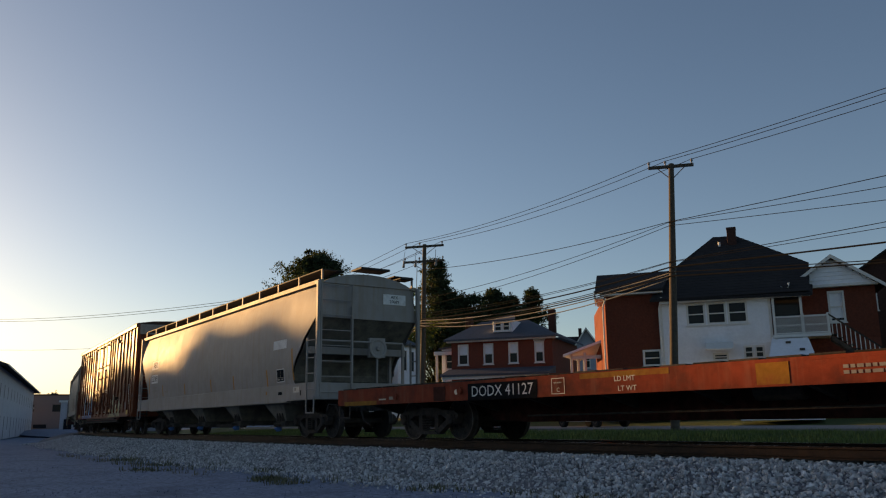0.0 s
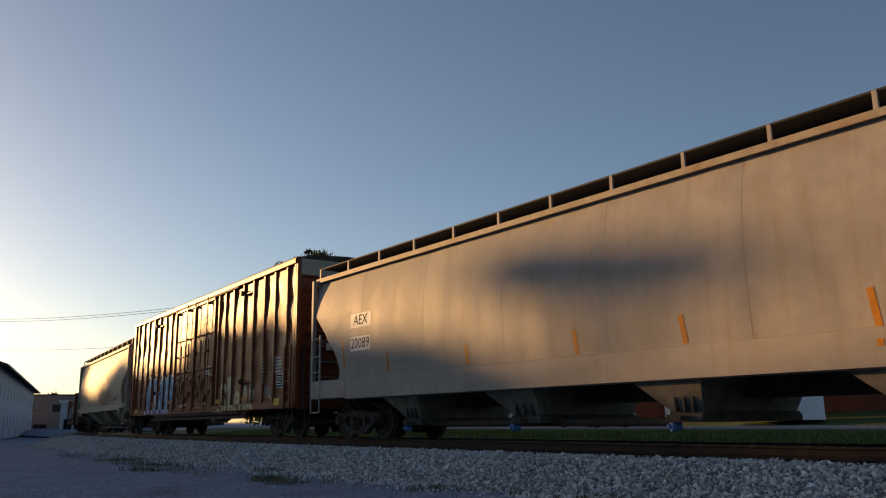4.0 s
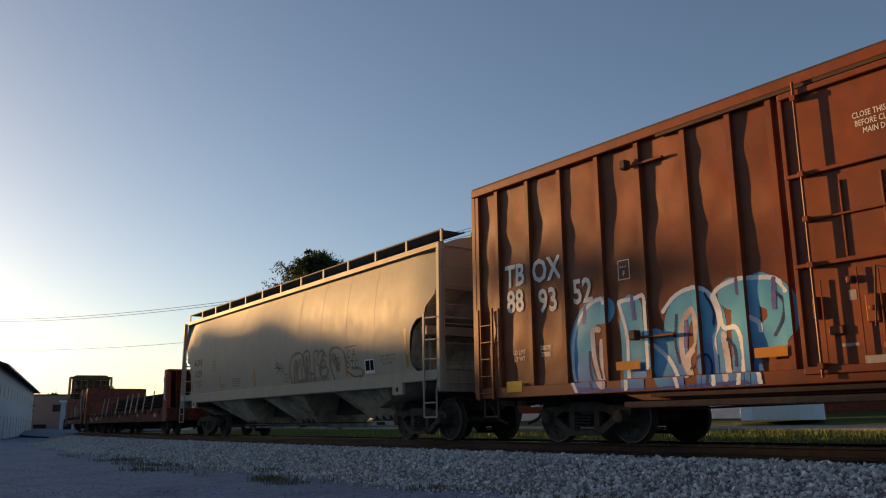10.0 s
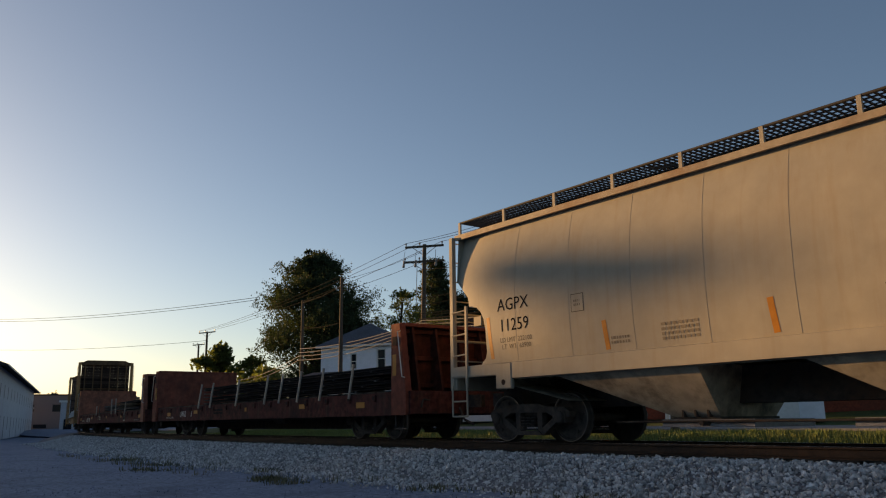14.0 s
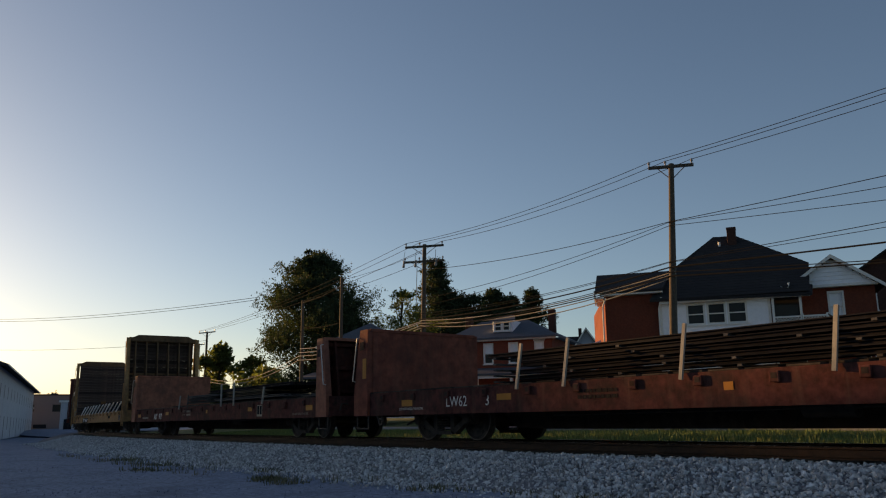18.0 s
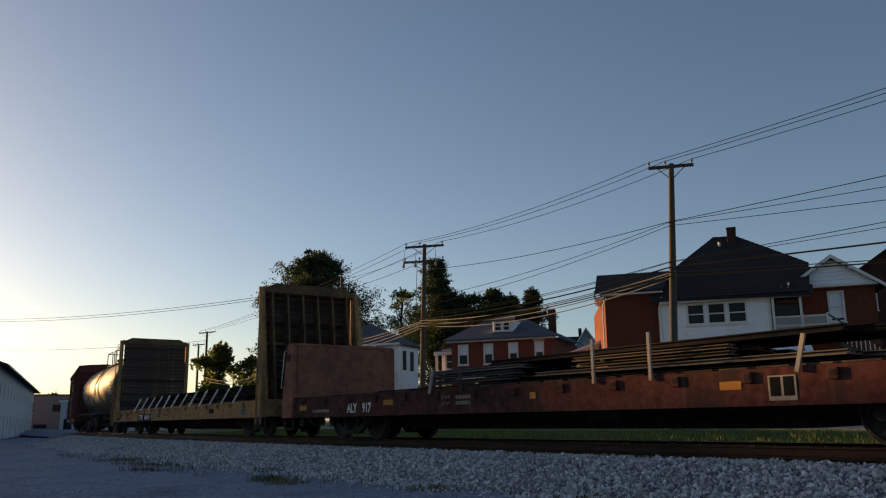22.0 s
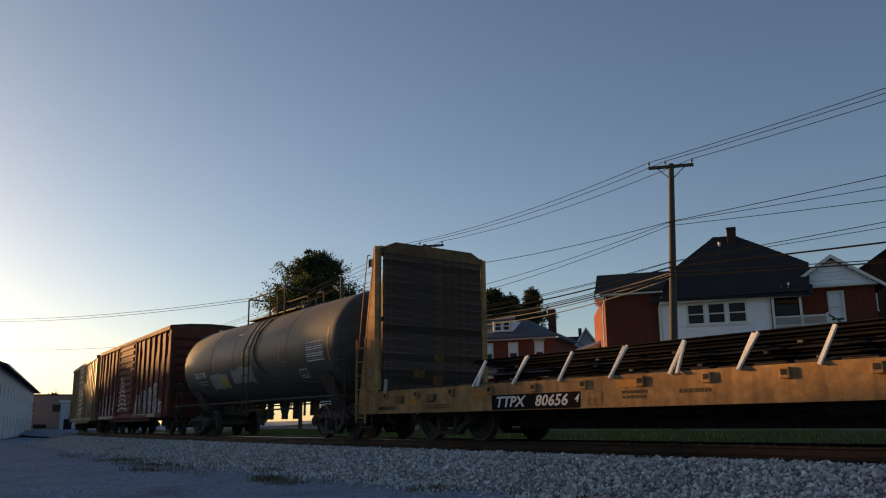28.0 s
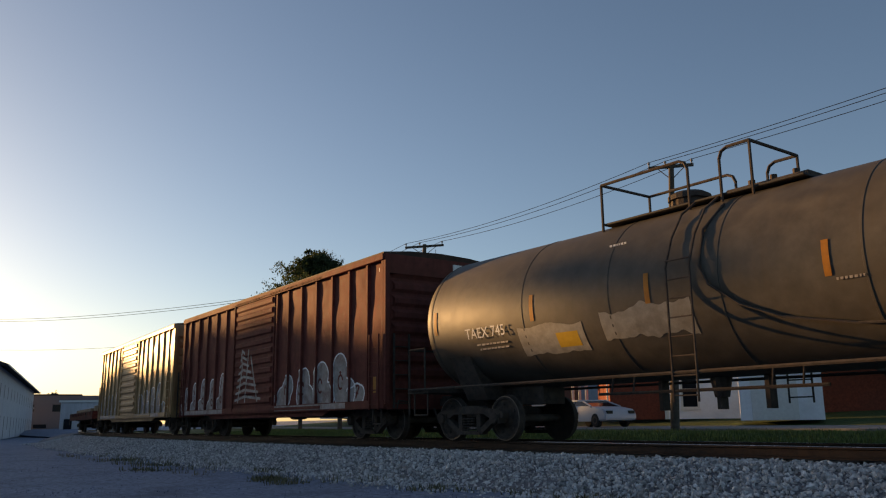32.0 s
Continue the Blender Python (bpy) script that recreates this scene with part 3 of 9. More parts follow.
def make_wheelset():
    bm = bmesh.new()
    for s in (-1, 1):
        disc(bm, (0, 0.78 * s, 0), (0, s, 0), [(-0.09, 0.15), (-0.085, WHEEL_R + 0.025), (-0.055, WHEEL_R + 0.025), (-0.04, WHEEL_R), (0.05, WHEEL_R - 0.005), (0.06, WHEEL_R - 0.06),
                                            (0.03, WHEEL_R - 0.08), (0.0, 0.2), (0.05, 0.14), (0.055, 0.02)], 32)
    rod(bm, (0, -1.05, 0), (0, 1.05, 0), 0.08, 12)
    for k in range(5):
        a = k * math.tau / 5
        for s in (-1, 1):
            rod(bm, (0.3 * math.cos(a), 0.79 * s, 0.3 * math.sin(a)), (0.3 * math.cos(a), 0.825 * s, 0.3 * math.sin(a)), 0.035, 6)
    bm.faces.ensure_lookup_table()
    dark = len(bm.faces)
    for s in (-1, 1):
        disc(bm, (0, 0.78 * s, 0), (0, s, 0), [(0.051, WHEEL_R - 0.012), (0.053, WHEEL_R - 0.004), (0.0615, WHEEL_R - 0.01), (0.0615, WHEEL_R - 0.022), (0.051, WHEEL_R - 0.024)], 32, False)
    bm.faces.ensure_lookup_table()
    for f in bm.faces[dark:]:
        f.material_index = 1
    me = mesh_of("wheelset", bm, "steel_dark", True)
    me.materials.append(M["wheel_tread"])
    return me


def make_sideframe():
    """A cast truck side: an arched beam with two windows, spring nest and axle boxes."""
    bm = bmesh.new()
    up = [(-1.12, 0.56), (-0.98, 0.64), (-0.55, 0.66), (-0.3, 0.72), (0.3, 0.72), (0.55, 0.66), (0.98, 0.64), (1.12, 0.56), (1.1, 0.46), (0.68, 0.47), (0.5, 0.55), (-0.5, 0.55), (-0.68, 0.47), (-1.1, 0.46)]
    prism(bm, up, -0.08, 0.08, "y")
    for s in (-1, 1):
        prism(bm, [(s * 0.98, 0.5), (s * 0.76, 0.5), (s * 0.26, 0.2), (s * 0.4, 0.14)], -0.07, 0.07, "y")
        prism(bm, [(s * 0.24, 0.58), (s * 0.38, 0.58), (s * 0.36, 0.17), (s * 0.24, 0.17)], -0.06, 0.06, "y")
        box(bm, s * 0.89 - 0.13, s * 0.89 + 0.13, -0.11, 0.09, 0.36, 0.56)
        disc(bm, (s * 0.89, -0.08, WHEEL_R), (0, -1, 0), [(0, 0.115), (0.07, 0.115), (0.09, 0.09), (0.1, 0.03)], 14)
        disc(bm, (s * 0.89, 0.08, WHEEL_R), (0, 1, 0), [(0, 0.115), (0.07, 0.115), (0.1, 0.03)], 14)
    prism(bm, [(-0.42, 0.13), (0.42, 0.13), (0.3, 0.21), (-0.3, 0.21)], -0.12, 0.12, "y")
    for i in (-1, 0, 1):
        for j in (-0.06, 0.06):
            for k in range(5):
                disc(bm, (i * 0.14, j, 0.22 + k * 0.055), (0, 0, 1), [(0, 0.045), (0.018, 0.058), (0.036, 0.045)], 8)
    return mesh_of("sideframe", bm, "steel_dark")


def make_bolster():
    bm = bmesh.new()
    prism(bm, [(-1.0, 0.5), (-1.0, 0.62), (-0.5, 0.74), (0.5, 0.74), (1.0, 0.62), (1.0, 0.5), (0.5, 0.42), (-0.5, 0.42)], -0.17, 0.17, "x")
    disc(bm, (0, 0, 0.72), (0, 0, 1), [(0, 0.2), (0.14, 0.2)], 16)
    for s in (-1, 1):
        box(bm, s * 0.42 - 0.05, s * 0.42 + 0.05, -0.75, 0.75, 0.3, 0.42)
        box(bm, s * 0.45 - 0.04, s * 0.45 + 0.08, -0.84, -0.7, 0.3, 0.6)
        box(bm, s * 0.45 - 0.04, s * 0.45 + 0.08, 0.7, 0.84, 0.3, 0.6)
    rod(bm, (-0.42, 0.25, 0.45), (0.42, -0.2, 0.5), 0.03)
    return mesh_of("bolster", bm, "steel_dark")


SIDEFRAME, BOLSTER, WHEELSET = make_sideframe(), make_bolster(), make_wheelset()


def truck(car, x):
    t = part("truck", BOLSTER, "", car, "dark cast steel freight truck")
    t.location = (x, 0, 0)
    for s in (-1, 1):
        f = part("sideframe", SIDEFRAME, "", t)
        f.location = (0, 1.0 * s, 0)
        f.rotation_euler = (0, 0, 0 if s < 0 else math.pi)
    for s in (-1, 1):
        w = part("wheelset", WHEELSET, "", t)
        w.location = (0.89 * s, 0, WHEEL_R)
        WHEELS.append((w, 0.89 * s))
    return t


def make_coupler():
    bm = bmesh.new()
    box(bm, -0.65, 0.25, -0.08, 0.08, 0.78, 0.95)
    prism(bm, [(0.2, -0.13), (0.45, -0.16), (0.56, -0.05), (0.5, 0.02), (0.42, -0.04), (0.36, 0.1), (0.46, 0.16), (0.3, 0.17), (0.2, 0.12)], 0.72, 1.0, "z")
    pipe(bm, [(0.1, -0.3, 0.72), (0.3, -0.32, 0.45), (0.62, -0.3, 0.34)], 0.028)
    pipe(bm, [(-0.1, 0.05, 0.8), (-0.05, -0.7, 0.86), (0.1, -1.3, 0.9), (0.12, -1.36, 0.72)], 0.018)
    return mesh_of("coupler", bm, "steel_dark")


COUPLER = make_coupler()


def couplers(car, half):
    for s in (-1, 1):
        c = part("coupler", COUPLER, "", car)
        c.location, c.rotation_euler = (s * half, 0, 0), (0, 0, 0 if s > 0 else math.pi)


def railcar(name, label, category, u, half, truck_half):
    car = thing(name, car_pose(u, truck_half, 0), label, category, "cars of the freight train")
    for s in (-1, 1):
        truck(car, s * truck_half)
    couplers(car, half)
    MOVERS.append((car, u, truck_half))
    return car


def ladder(car, x, y, z0, z1, wide=0.42, along="x", step=0.33, mat="steel_dark", name="ladder"):
    bm = bmesh.new()
    d = Vector((1, 0, 0)) if along == "x" else Vector((0, 1, 0))
    a, c = Vector((x, y, 0)) - d * wide / 2, Vector((x, y, 0)) + d * wide / 2
    for p in (a, c):
        box(bm, p.x - 0.022, p.x + 0.022, p.y - 0.022, p.y + 0.022, z0, z1)
    z = z0 + 0.12
    while z < z1:
        rod(bm, (a.x, a.y, z), (c.x, c.y, z), 0.014, 5)
        z += step
    return part(name, bm, mat, car)


def bars(name, car, x, y, z, wide, high, rows, mat, seed=1):
    """Lines of writing too small to read: short bars."""
    rnd = random.Random(seed)
    bm = bmesh.new()
    for r in range(rows):
        zz, xx = z + high * (1 - (r + 0.5) / rows) - high / 2, x - wide / 2
        while xx < x + wide / 2 - 0.02:
            w = rnd.uniform(0.05, 0.14) * min(1, wide)
            w = min(w, x + wide / 2 - xx)
            box(bm, xx, xx + w, y - 0.003, y, zz - high / rows * 0.3, zz + high / rows * 0.3)
            xx += w + 0.025
    return tagged(part(name, bm, mat, car), kind="stuff")


def drape(ob, surface, lift):
    """Divide a flat marking finely and lay it onto the surface, y = surface(x, z)."""
    m = ob.matrix_basis.copy()
    ob.matrix_basis = Matrix.Identity(4)
    bm = bmesh.new()
    bm.from_mesh(ob.data)
    turn = m.to_3x3()
    bmesh.ops.delete(bm, geom=[f for f in bm.faces if (turn @ f.normal).y > -0.5], context="FACES")
    bmesh.ops.triangulate(bm, faces=bm.faces[:])
    for _ in range(3):
        bmesh.ops.subdivide_edges(bm, edges=[e for e in bm.edges if e.calc_length() > 0.08], cuts=1)
        bmesh.ops.triangulate(bm, faces=bm.faces[:])
    for v in bm.verts:
        p = m @ v.co
        v.co = (p.x, surface(p.x, p.z) - lift, p.z)
    bm.to_mesh(ob.data)
    bm.free()
    return ob


def plate(name, car, x, y, z, wide, high, mat, tilt=0.0, label="", lean=0.0):
    bm = bmesh.new()
    box(bm, -wide / 2, wide / 2, -0.002, 0, -high / 2, high / 2)
    ob = part(name, bm, mat, car, label)
    ob.location, ob.rotation_euler = (x, y, z), (radians(tilt), radians(lean), 0)
    return ob


def strokes_mesh(strokes, r, surface, cell=0.022, grow=0.0, hollow=0.0):
    """Sprayed strokes on a side: cells within r of the polylines, laid 3 mm proud of surface(x, z)."""
    segs = [(a, c) for s in strokes for a, c in zip(s, s[1:])]
    xs, zs = [p[0] for s in strokes for p in s], [p[1] for s in strokes for p in s]
    k = r + grow
    gx, gz = np.arange(min(xs) - k, max(xs) + k, cell), np.arange(min(zs) - k, max(zs) + k, cell)
    X, Z = np.meshgrid(gx, gz, indexing="ij")
    D = np.full(X.shape, 9.0)
    for (ax, az), (cx, cz) in segs:
        dx, dz = cx - ax, cz - az
        tt = np.clip(((X - ax) * dx + (Z - az) * dz) / max(dx * dx + dz * dz, 1e-9), 0, 1)
        D = np.minimum(D, np.hypot(X - ax - tt * dx, Z - az - tt * dz))
    inside = (D < k) & (D >= hollow)
    verts, faces, ids = [], [], {}

    def vid(i, j):
        if (i, j) not in ids:
            x, z = float(gx[0] + (i - 0.5) * cell), float(gz[0] + (j - 0.5) * cell)
            ids[i, j] = len(verts)
            verts.append((x, surface(x, z) - 0.003 - (0.001 if grow else 0.0), z))
        return ids[i, j]
    for i, j in zip(*np.nonzero(inside)):
        xm = float(gx[i])
        zm = float(gz[j])
        if zm < 0.86 or abs(surface(xm - cell / 2, 2) - surface(xm + cell / 2, 2)) > 0.02 or abs(surface(xm, zm - cell) - surface(xm, zm + cell)) > 0.03:
            continue
        faces.append((vid(i, j), vid(i + 1, j), vid(i + 1, j + 1), vid(i, j + 1)))
    me = bpy.data.meshes.new("graffiti")
    me.from_pydata(verts, [], faces)
    return me


def graffiti(car, strokes, r, surface, fill, edge, name="graffiti", label="", cell=0.022):
    g = strokes_mesh(strokes, r, surface, cell)
    g.materials.append(M[fill])
    part(name, g, "", car, label)
    e = strokes_mesh(strokes, r, surface, cell, 0.035, r - 0.004)
    e.materials.append(M[edge])
    part(name + "_outline", e, "", car)


def curvy(pts, n=5):
    """A smooth line through the points."""
    p = [pts[0]] + list(pts) + [pts[-1]]
    out = []
    for a, b, c, d in zip(p, p[1:], p[2:], p[3:]):
        for i in range(n):
            t = i / n
            out.append(tuple(0.5 * (2 * b[k] + (c[k] - a[k]) * t + (2 * a[k] - 5 * b[k] + 4 * c[k] - d[k]) * t * t + (3 * b[k] - a[k] - 3 * c[k] + d[k]) * t ** 3) for k in (0, 1)))
    return out + [pts[-1]]


def arc(cx, cz, rx, rz, a0, a1, n=8):
    return [(cx + rx * math.cos(radians(a0 + (a1 - a0) * i / n)), cz + rz * math.sin(radians(a0 + (a1 - a0) * i / n))) for i in range(n + 1)]


# -- box cars --
RIB = 0.068


def dent(x, z, seed=0.0):
    """How far a thin side sheet bulges in or out, in metres."""
    return 0.030 * noise.noise((x * 0.9 + seed, 0.3, z * 1.5)) + 0.016 * noise.noise((x * 2.2 + seed, 2.1, z * 2.6))


def side_sheet(car, skin, half, z0, z1, ribs, mat, s, seed):
    """The side's sheets from post to post, each one dented in its own way."""
    edges = sorted({-half + 0.06, half - 0.06, *ribs})
    for i, (a, b) in enumerate(zip(edges, edges[1:])):
        if b - a < 0.12:
            continue
        nx, nz = max(3, int((b - a) / 0.1)), int((z1 - z0) / 0.11)
        bm = bmesh.new()
        rows = [[bm.verts.new((a + (b - a) * p / nx, s * (skin + dent(a + (b - a) * p / nx, z0 + (z1 - z0) * q / nz, seed)), z0 + (z1 - z0) * q / nz)) for p in range(nx + 1)] for q in range(nz + 1)]
        for r, t in zip(rows, rows[1:]):
            for p in range(nx):
                bm.faces.new((r[p], r[p + 1], t[p + 1], t[p]) if s < 0 else (r[p], t[p], t[p + 1], r[p + 1]))
        part("side_sheet", bm, mat, car, smooth=True)


def boxcar(u, half, truck_half, z0, z1, mat, ribs, label, bar_mat, roof_peak=0.16, end_mat=None, name="boxcar"):
    car = railcar(name, label, "freight car", u, half, truck_half)
    skin = W - RIB
    bm = bmesh.new()      # body: floor, walls and ends as one shell
    box(bm, -half + 0.06, half - 0.06, -skin + 0.08, skin - 0.08, z0 + 0.12, z1)
    part("body", bm, mat, car)
    for s in (-1, 1):
        side_sheet(car, skin, half, z0 + 0.1, z1 - 0.05, ribs, mat, s, u)
    bm = bmesh.new()      # roof with its cross seams
    prism(bm, [(-W - 0.02, z1 - 0.02), (-W - 0.02, z1 + 0.02), (-0.9, z1 + roof_peak * 0.75), (0, z1 + roof_peak), (0.9, z1 + roof_peak * 0.75), (W + 0.02, z1 + 0.02), (W + 0.02, z1 - 0.02)], -half, half)
    x = -half + 0.6
    while x < half - 0.3:
        prism(bm, [(-W, z1 + 0.02), (0, z1 + roof_peak + 0.02), (W, z1 + 0.02), (0, z1 + roof_peak + 0.07)], x - 0.04, x + 0.04)
        x += 1.15
    part("roof", bm, "steel_rust", car)
    for s in (-1, 1):
        bm = bmesh.new()  # top and bottom side rails
        bbox(bm, -half, half, s * W - 0.05, s * W + 0.05, z1 - 0.17, z1 - 0.02)
        part("top_rail", bm, mat, car)
        bm = bmesh.new()
        bbox(bm, -half, half, s * (W - 0.03) - 0.06, s * (W - 0.03) + 0.06, z0, z0 + 0.2)
        prism(bm, [(-half * 0.62, z0 + 0.02), (half * 0.62, z0 + 0.02), (half * 0.56, z0 - 0.13), (-half * 0.56, z0 - 0.13)], s * (W - 0.1) - 0.03, s * (W - 0.1) + 0.03, "y")
        part("side_sill", bm, mat, car)
        for i, x in enumerate(ribs):
            bm = bmesh.new()
            prism(bm, [(x - 0.065, -s * 0.05), (x - 0.045, s * RIB), (x + 0.045, s * RIB), (x + 0.065, -s * 0.05)], z0 + 0.19, z1 - 0.16, "z")
            bmesh.ops.translate(bm, verts=bm.verts[:], vec=(0, s * skin, 0))
            part("side_post", bm, mat, car)
    for s in (-1, 1):     # corrugated ends
        bm = bmesh.new()
        for k in range(9):
            zz = z0 + 0.5 + k * (z1 - z0 - 0.95) / 8
            cb = bmesh.new()
            loft(cb, [[(s * (half - 0.08), -1.45, zz - 0.17), (s * (half - 0.08), 1.45, zz - 0.17)], [(s * (half + 0.0), -1.35, zz - 0.06), (s * (half + 0.0), 1.35, zz - 0.06)], [(s * (half + 0.0), -1.35, zz + 0.06), (s * (half + 0.0), 1.35, zz + 0.06)], [(s * (half - 0.08), -1.45, zz + 0.17), (s * (half - 0.08), 1.45, zz + 0.17)]], False, False)
            part("end_corrugation", cb, end_mat or mat, car)
        for y in (-W + 0.06, W - 0.06):
            part("corner_post", bbox_mesh(s * half - 0.06, s * half + 0.06, y - 0.06, y + 0.06, z0 + 0.1, z1 - 0.02), mat, car)
        box(bm, s * half - 0.05, s * half + 0.03, -W + 0.05, W - 0.05, z0 - 0.02, z0 + 0.25)
        part("end_wall", bm, end_mat or mat, car)
        part("end_cap", bbox_mesh(s * half - 0.04, s * half + 0.04, -W + 0.1, W - 0.1, z1 - 0.5, z1 - 0.02), bar_mat, car)
        ladder(car, s * (half - 0.38), -W - 0.06, z0 - 0.02, z0 + 1.75, 0.42, mat=mat)
        ladder(car, s * (half - 0.38), W + 0.06, z0 - 0.02, z0 + 1.75, 0.42, mat=mat)
        ladder(car, s * (half + 0.07), -1.2, z0, z0 + 1.75, 0.42, "y", mat="steel_dark")
        bm = bmesh.new()
        pipe(bm, [(s * (half - 0.6), -W + 0.05, z0), (s * (half - 0.6), -W + 0.05, z0 - 0.35), (s * (half - 0.2), -W + 0.05, z0 - 0.35), (s * (half - 0.2), -W + 0.05, z0)], 0.02)
        part("step", bm, "steel_dark", car)
    bm = bmesh.new()      # centre sill, brake gear
    box(bm, -half + 0.2, half - 0.2, -0.17, 0.17, 0.72, z0 + 0.16)
    for x in (-2.6, -0.5, 2.2):
        box(bm, x - 0.06, x + 0.06, -1.4, 1.4, z0 - 0.08, z0 + 0.1)
    disc(bm, (1.1, -0.75, 0.68), (1, 0, 0), [(-0.4, 0.1), (-0.38, 0.16), (0.38, 0.16), (0.4, 0.1)], 12)
    box(bm, -1.6, -0.9, -1.0, -0.6, 0.55, 0.8)
    pipe(bm, [(-truck_half + 1, -0.5, 0.55), (-2.0, -0.62, 0.62), (-1.6, -0.62, 0.62)], 0.02)
    pipe(bm, [(3.0, -0.7, 0.62), (4.2, -0.66, 0.5), (truck_half - 1, -0.5, 0.48)], 0.018)
    rod(bm, (-4.4, -1.35, z0 - 0.12), (4.4, -1.35, z0 - 0.12), 0.03)
    part("underframe", bm, "steel_dark", car)
    return car, skin


def bbox_mesh(x0, x1, y0, y1, z0, z1, w=0.01):
    bm = bmesh.new()
    bbox(bm, x0, x1, y0, y1, z0, z1, w)
    return bm


def plug_door(car, x0, x1, z0, z1, mat, skin, rods):
    """A sliding plug door: panel, frame, hinged cross bars, two lock rods with keepers, a crank box and its gear."""
    d = part("door", bbox_mesh(x0, x1, -skin - 0.06, -skin + 0.02, z0, z1), mat, car)
    w, h = x1 - x0, z1 - z0
    for z, hi in ((z0, 0.1), (z0 + 0.36 * h, 0.055), (z0 + 0.68 * h, 0.055), (z1 - 0.09, 0.09)):
        part("cross_bar", bbox_mesh(x0 + 0.02, x1 - 0.02, -skin - 0.13, -skin - 0.055, z, z + hi, 0.008), mat, d)
    part("cross_bar", bbox_mesh(x0 + 0.1 * w, x0 + 0.72 * w, -skin - 0.1, -skin - 0.055, z0 + 0.52 * h, z0 + 0.52 * h + 0.03, 0.006), mat, d)
    for x in (x0 + 0.03, x1 - 0.03):
        part("door_edge", bbox_mesh(x - 0.03, x + 0.03, -skin - 0.11, -skin - 0.055, z0, z1, 0.006), mat, d)
    for k in (0.3, 0.52, 0.68):
        part("stiffener", bbox_mesh(x0 + k * w - 0.012, x0 + k * w + 0.012, -skin - 0.085, -skin - 0.055, z0 + 0.38 * h, z0 + 0.64 * h, 0.004), mat, d)
    for x in rods:
        bm = bmesh.new()
        rod(bm, (x, -skin - 0.165, z0 - 0.05), (x, -skin - 0.165, z1 + 0.1), 0.02, 8)
        r = part("lock_rod", bm, mat, d)
        for k in (0.02, 0.36, 0.52, 0.68, 0.96):
            part("keeper", bbox_mesh(x - 0.045, x + 0.035, -skin - 0.19, -skin - 0.06, z0 + k * h - 0.02, z0 + k * h + 0.06, 0.006), mat, r)
    rnd = random.Random(int(x0 * 100))
    for k, (fx, fz, ww, hh) in enumerate(((0.4, 0.2, 0.16, 0.36), (0.52, 0.24, 0.12, 0.28), (0.82, 0.15, 0.16, 0.2), (0.2, 0.14, 0.2, 0.12), (0.3, 0.3, 0.1, 0.1), (0.66, 0.3, 0.12, 0.08), (0.62, 0.1, 0.1, 0.22), (0.1, 0.22, 0.08, 0.3), (0.9, 0.26, 0.07, 0.26), (0.48, 0.08, 0.22, 0.08))):
        gb = part("gear_box", bbox_mesh(x0 + fx * w - ww / 2, x0 + fx * w + ww / 2, -skin - 0.11, -skin - 0.055, z0 + fz * h - hh / 2, z0 + fz * h + hh / 2, 0.015), "steel_rust" if k % 3 == 1 else mat, d)
        if k % 2 == 0:
            bm = bmesh.new()
            disc(bm, (x0 + fx * w, -skin - 0.11, z0 + fz * h), (0, -1, 0), [(0, 0.035), (0.03, 0.035), (0.034, 0.015)], 10)
            part("boss", bm, mat, gb)
    for fx in (0.14, 0.34, 0.45, 0.6, 0.76):
        bm = bmesh.new()
        x, lo, hi = x0 + fx * w, z0 + rnd.uniform(0.02, 0.1) * h, z0 + rnd.uniform(0.28, 0.35) * h
        rod(bm, (x, -skin - 0.1, lo), (x, -skin - 0.1, hi), 0.012, 6)
        part("gear_rod", bm, mat, d)
    for fx, fz, ww, hh in ((0.3, 0.25, 0.1, 0.13), (0.72, 0.2, 0.14, 0.08), (0.26, 0.09, 0.22, 0.04), (0.58, 0.045, 0.5, 0.045), (0.86, 0.3, 0.16, 0.06)):
        sb = bmesh.new()
        box(sb, x0 + fx * w - ww / 2, x0 + fx * w + ww / 2, -skin - 0.063, -skin - 0.0605, z0 + fz * h - hh / 2, z0 + fz * h + hh / 2)
        part("sticker", sb, "paint_dim" if hh > 0.05 else "patch_grey", d, "small worn white sticker")
    bm = bmesh.new()
    pipe(bm, [(x0 + 0.42 * w, -skin - 0.16, z0 + 0.14 * h), (x0 + 0.45 * w, -skin - 0.16, z0 + 0.33 * h), (x0 + 0.55 * w, -skin - 0.16, z0 + 0.31 * h)], 0.013)
    part("crank", bm, "steel_rust", d, "bare steel crank handle")
    return d


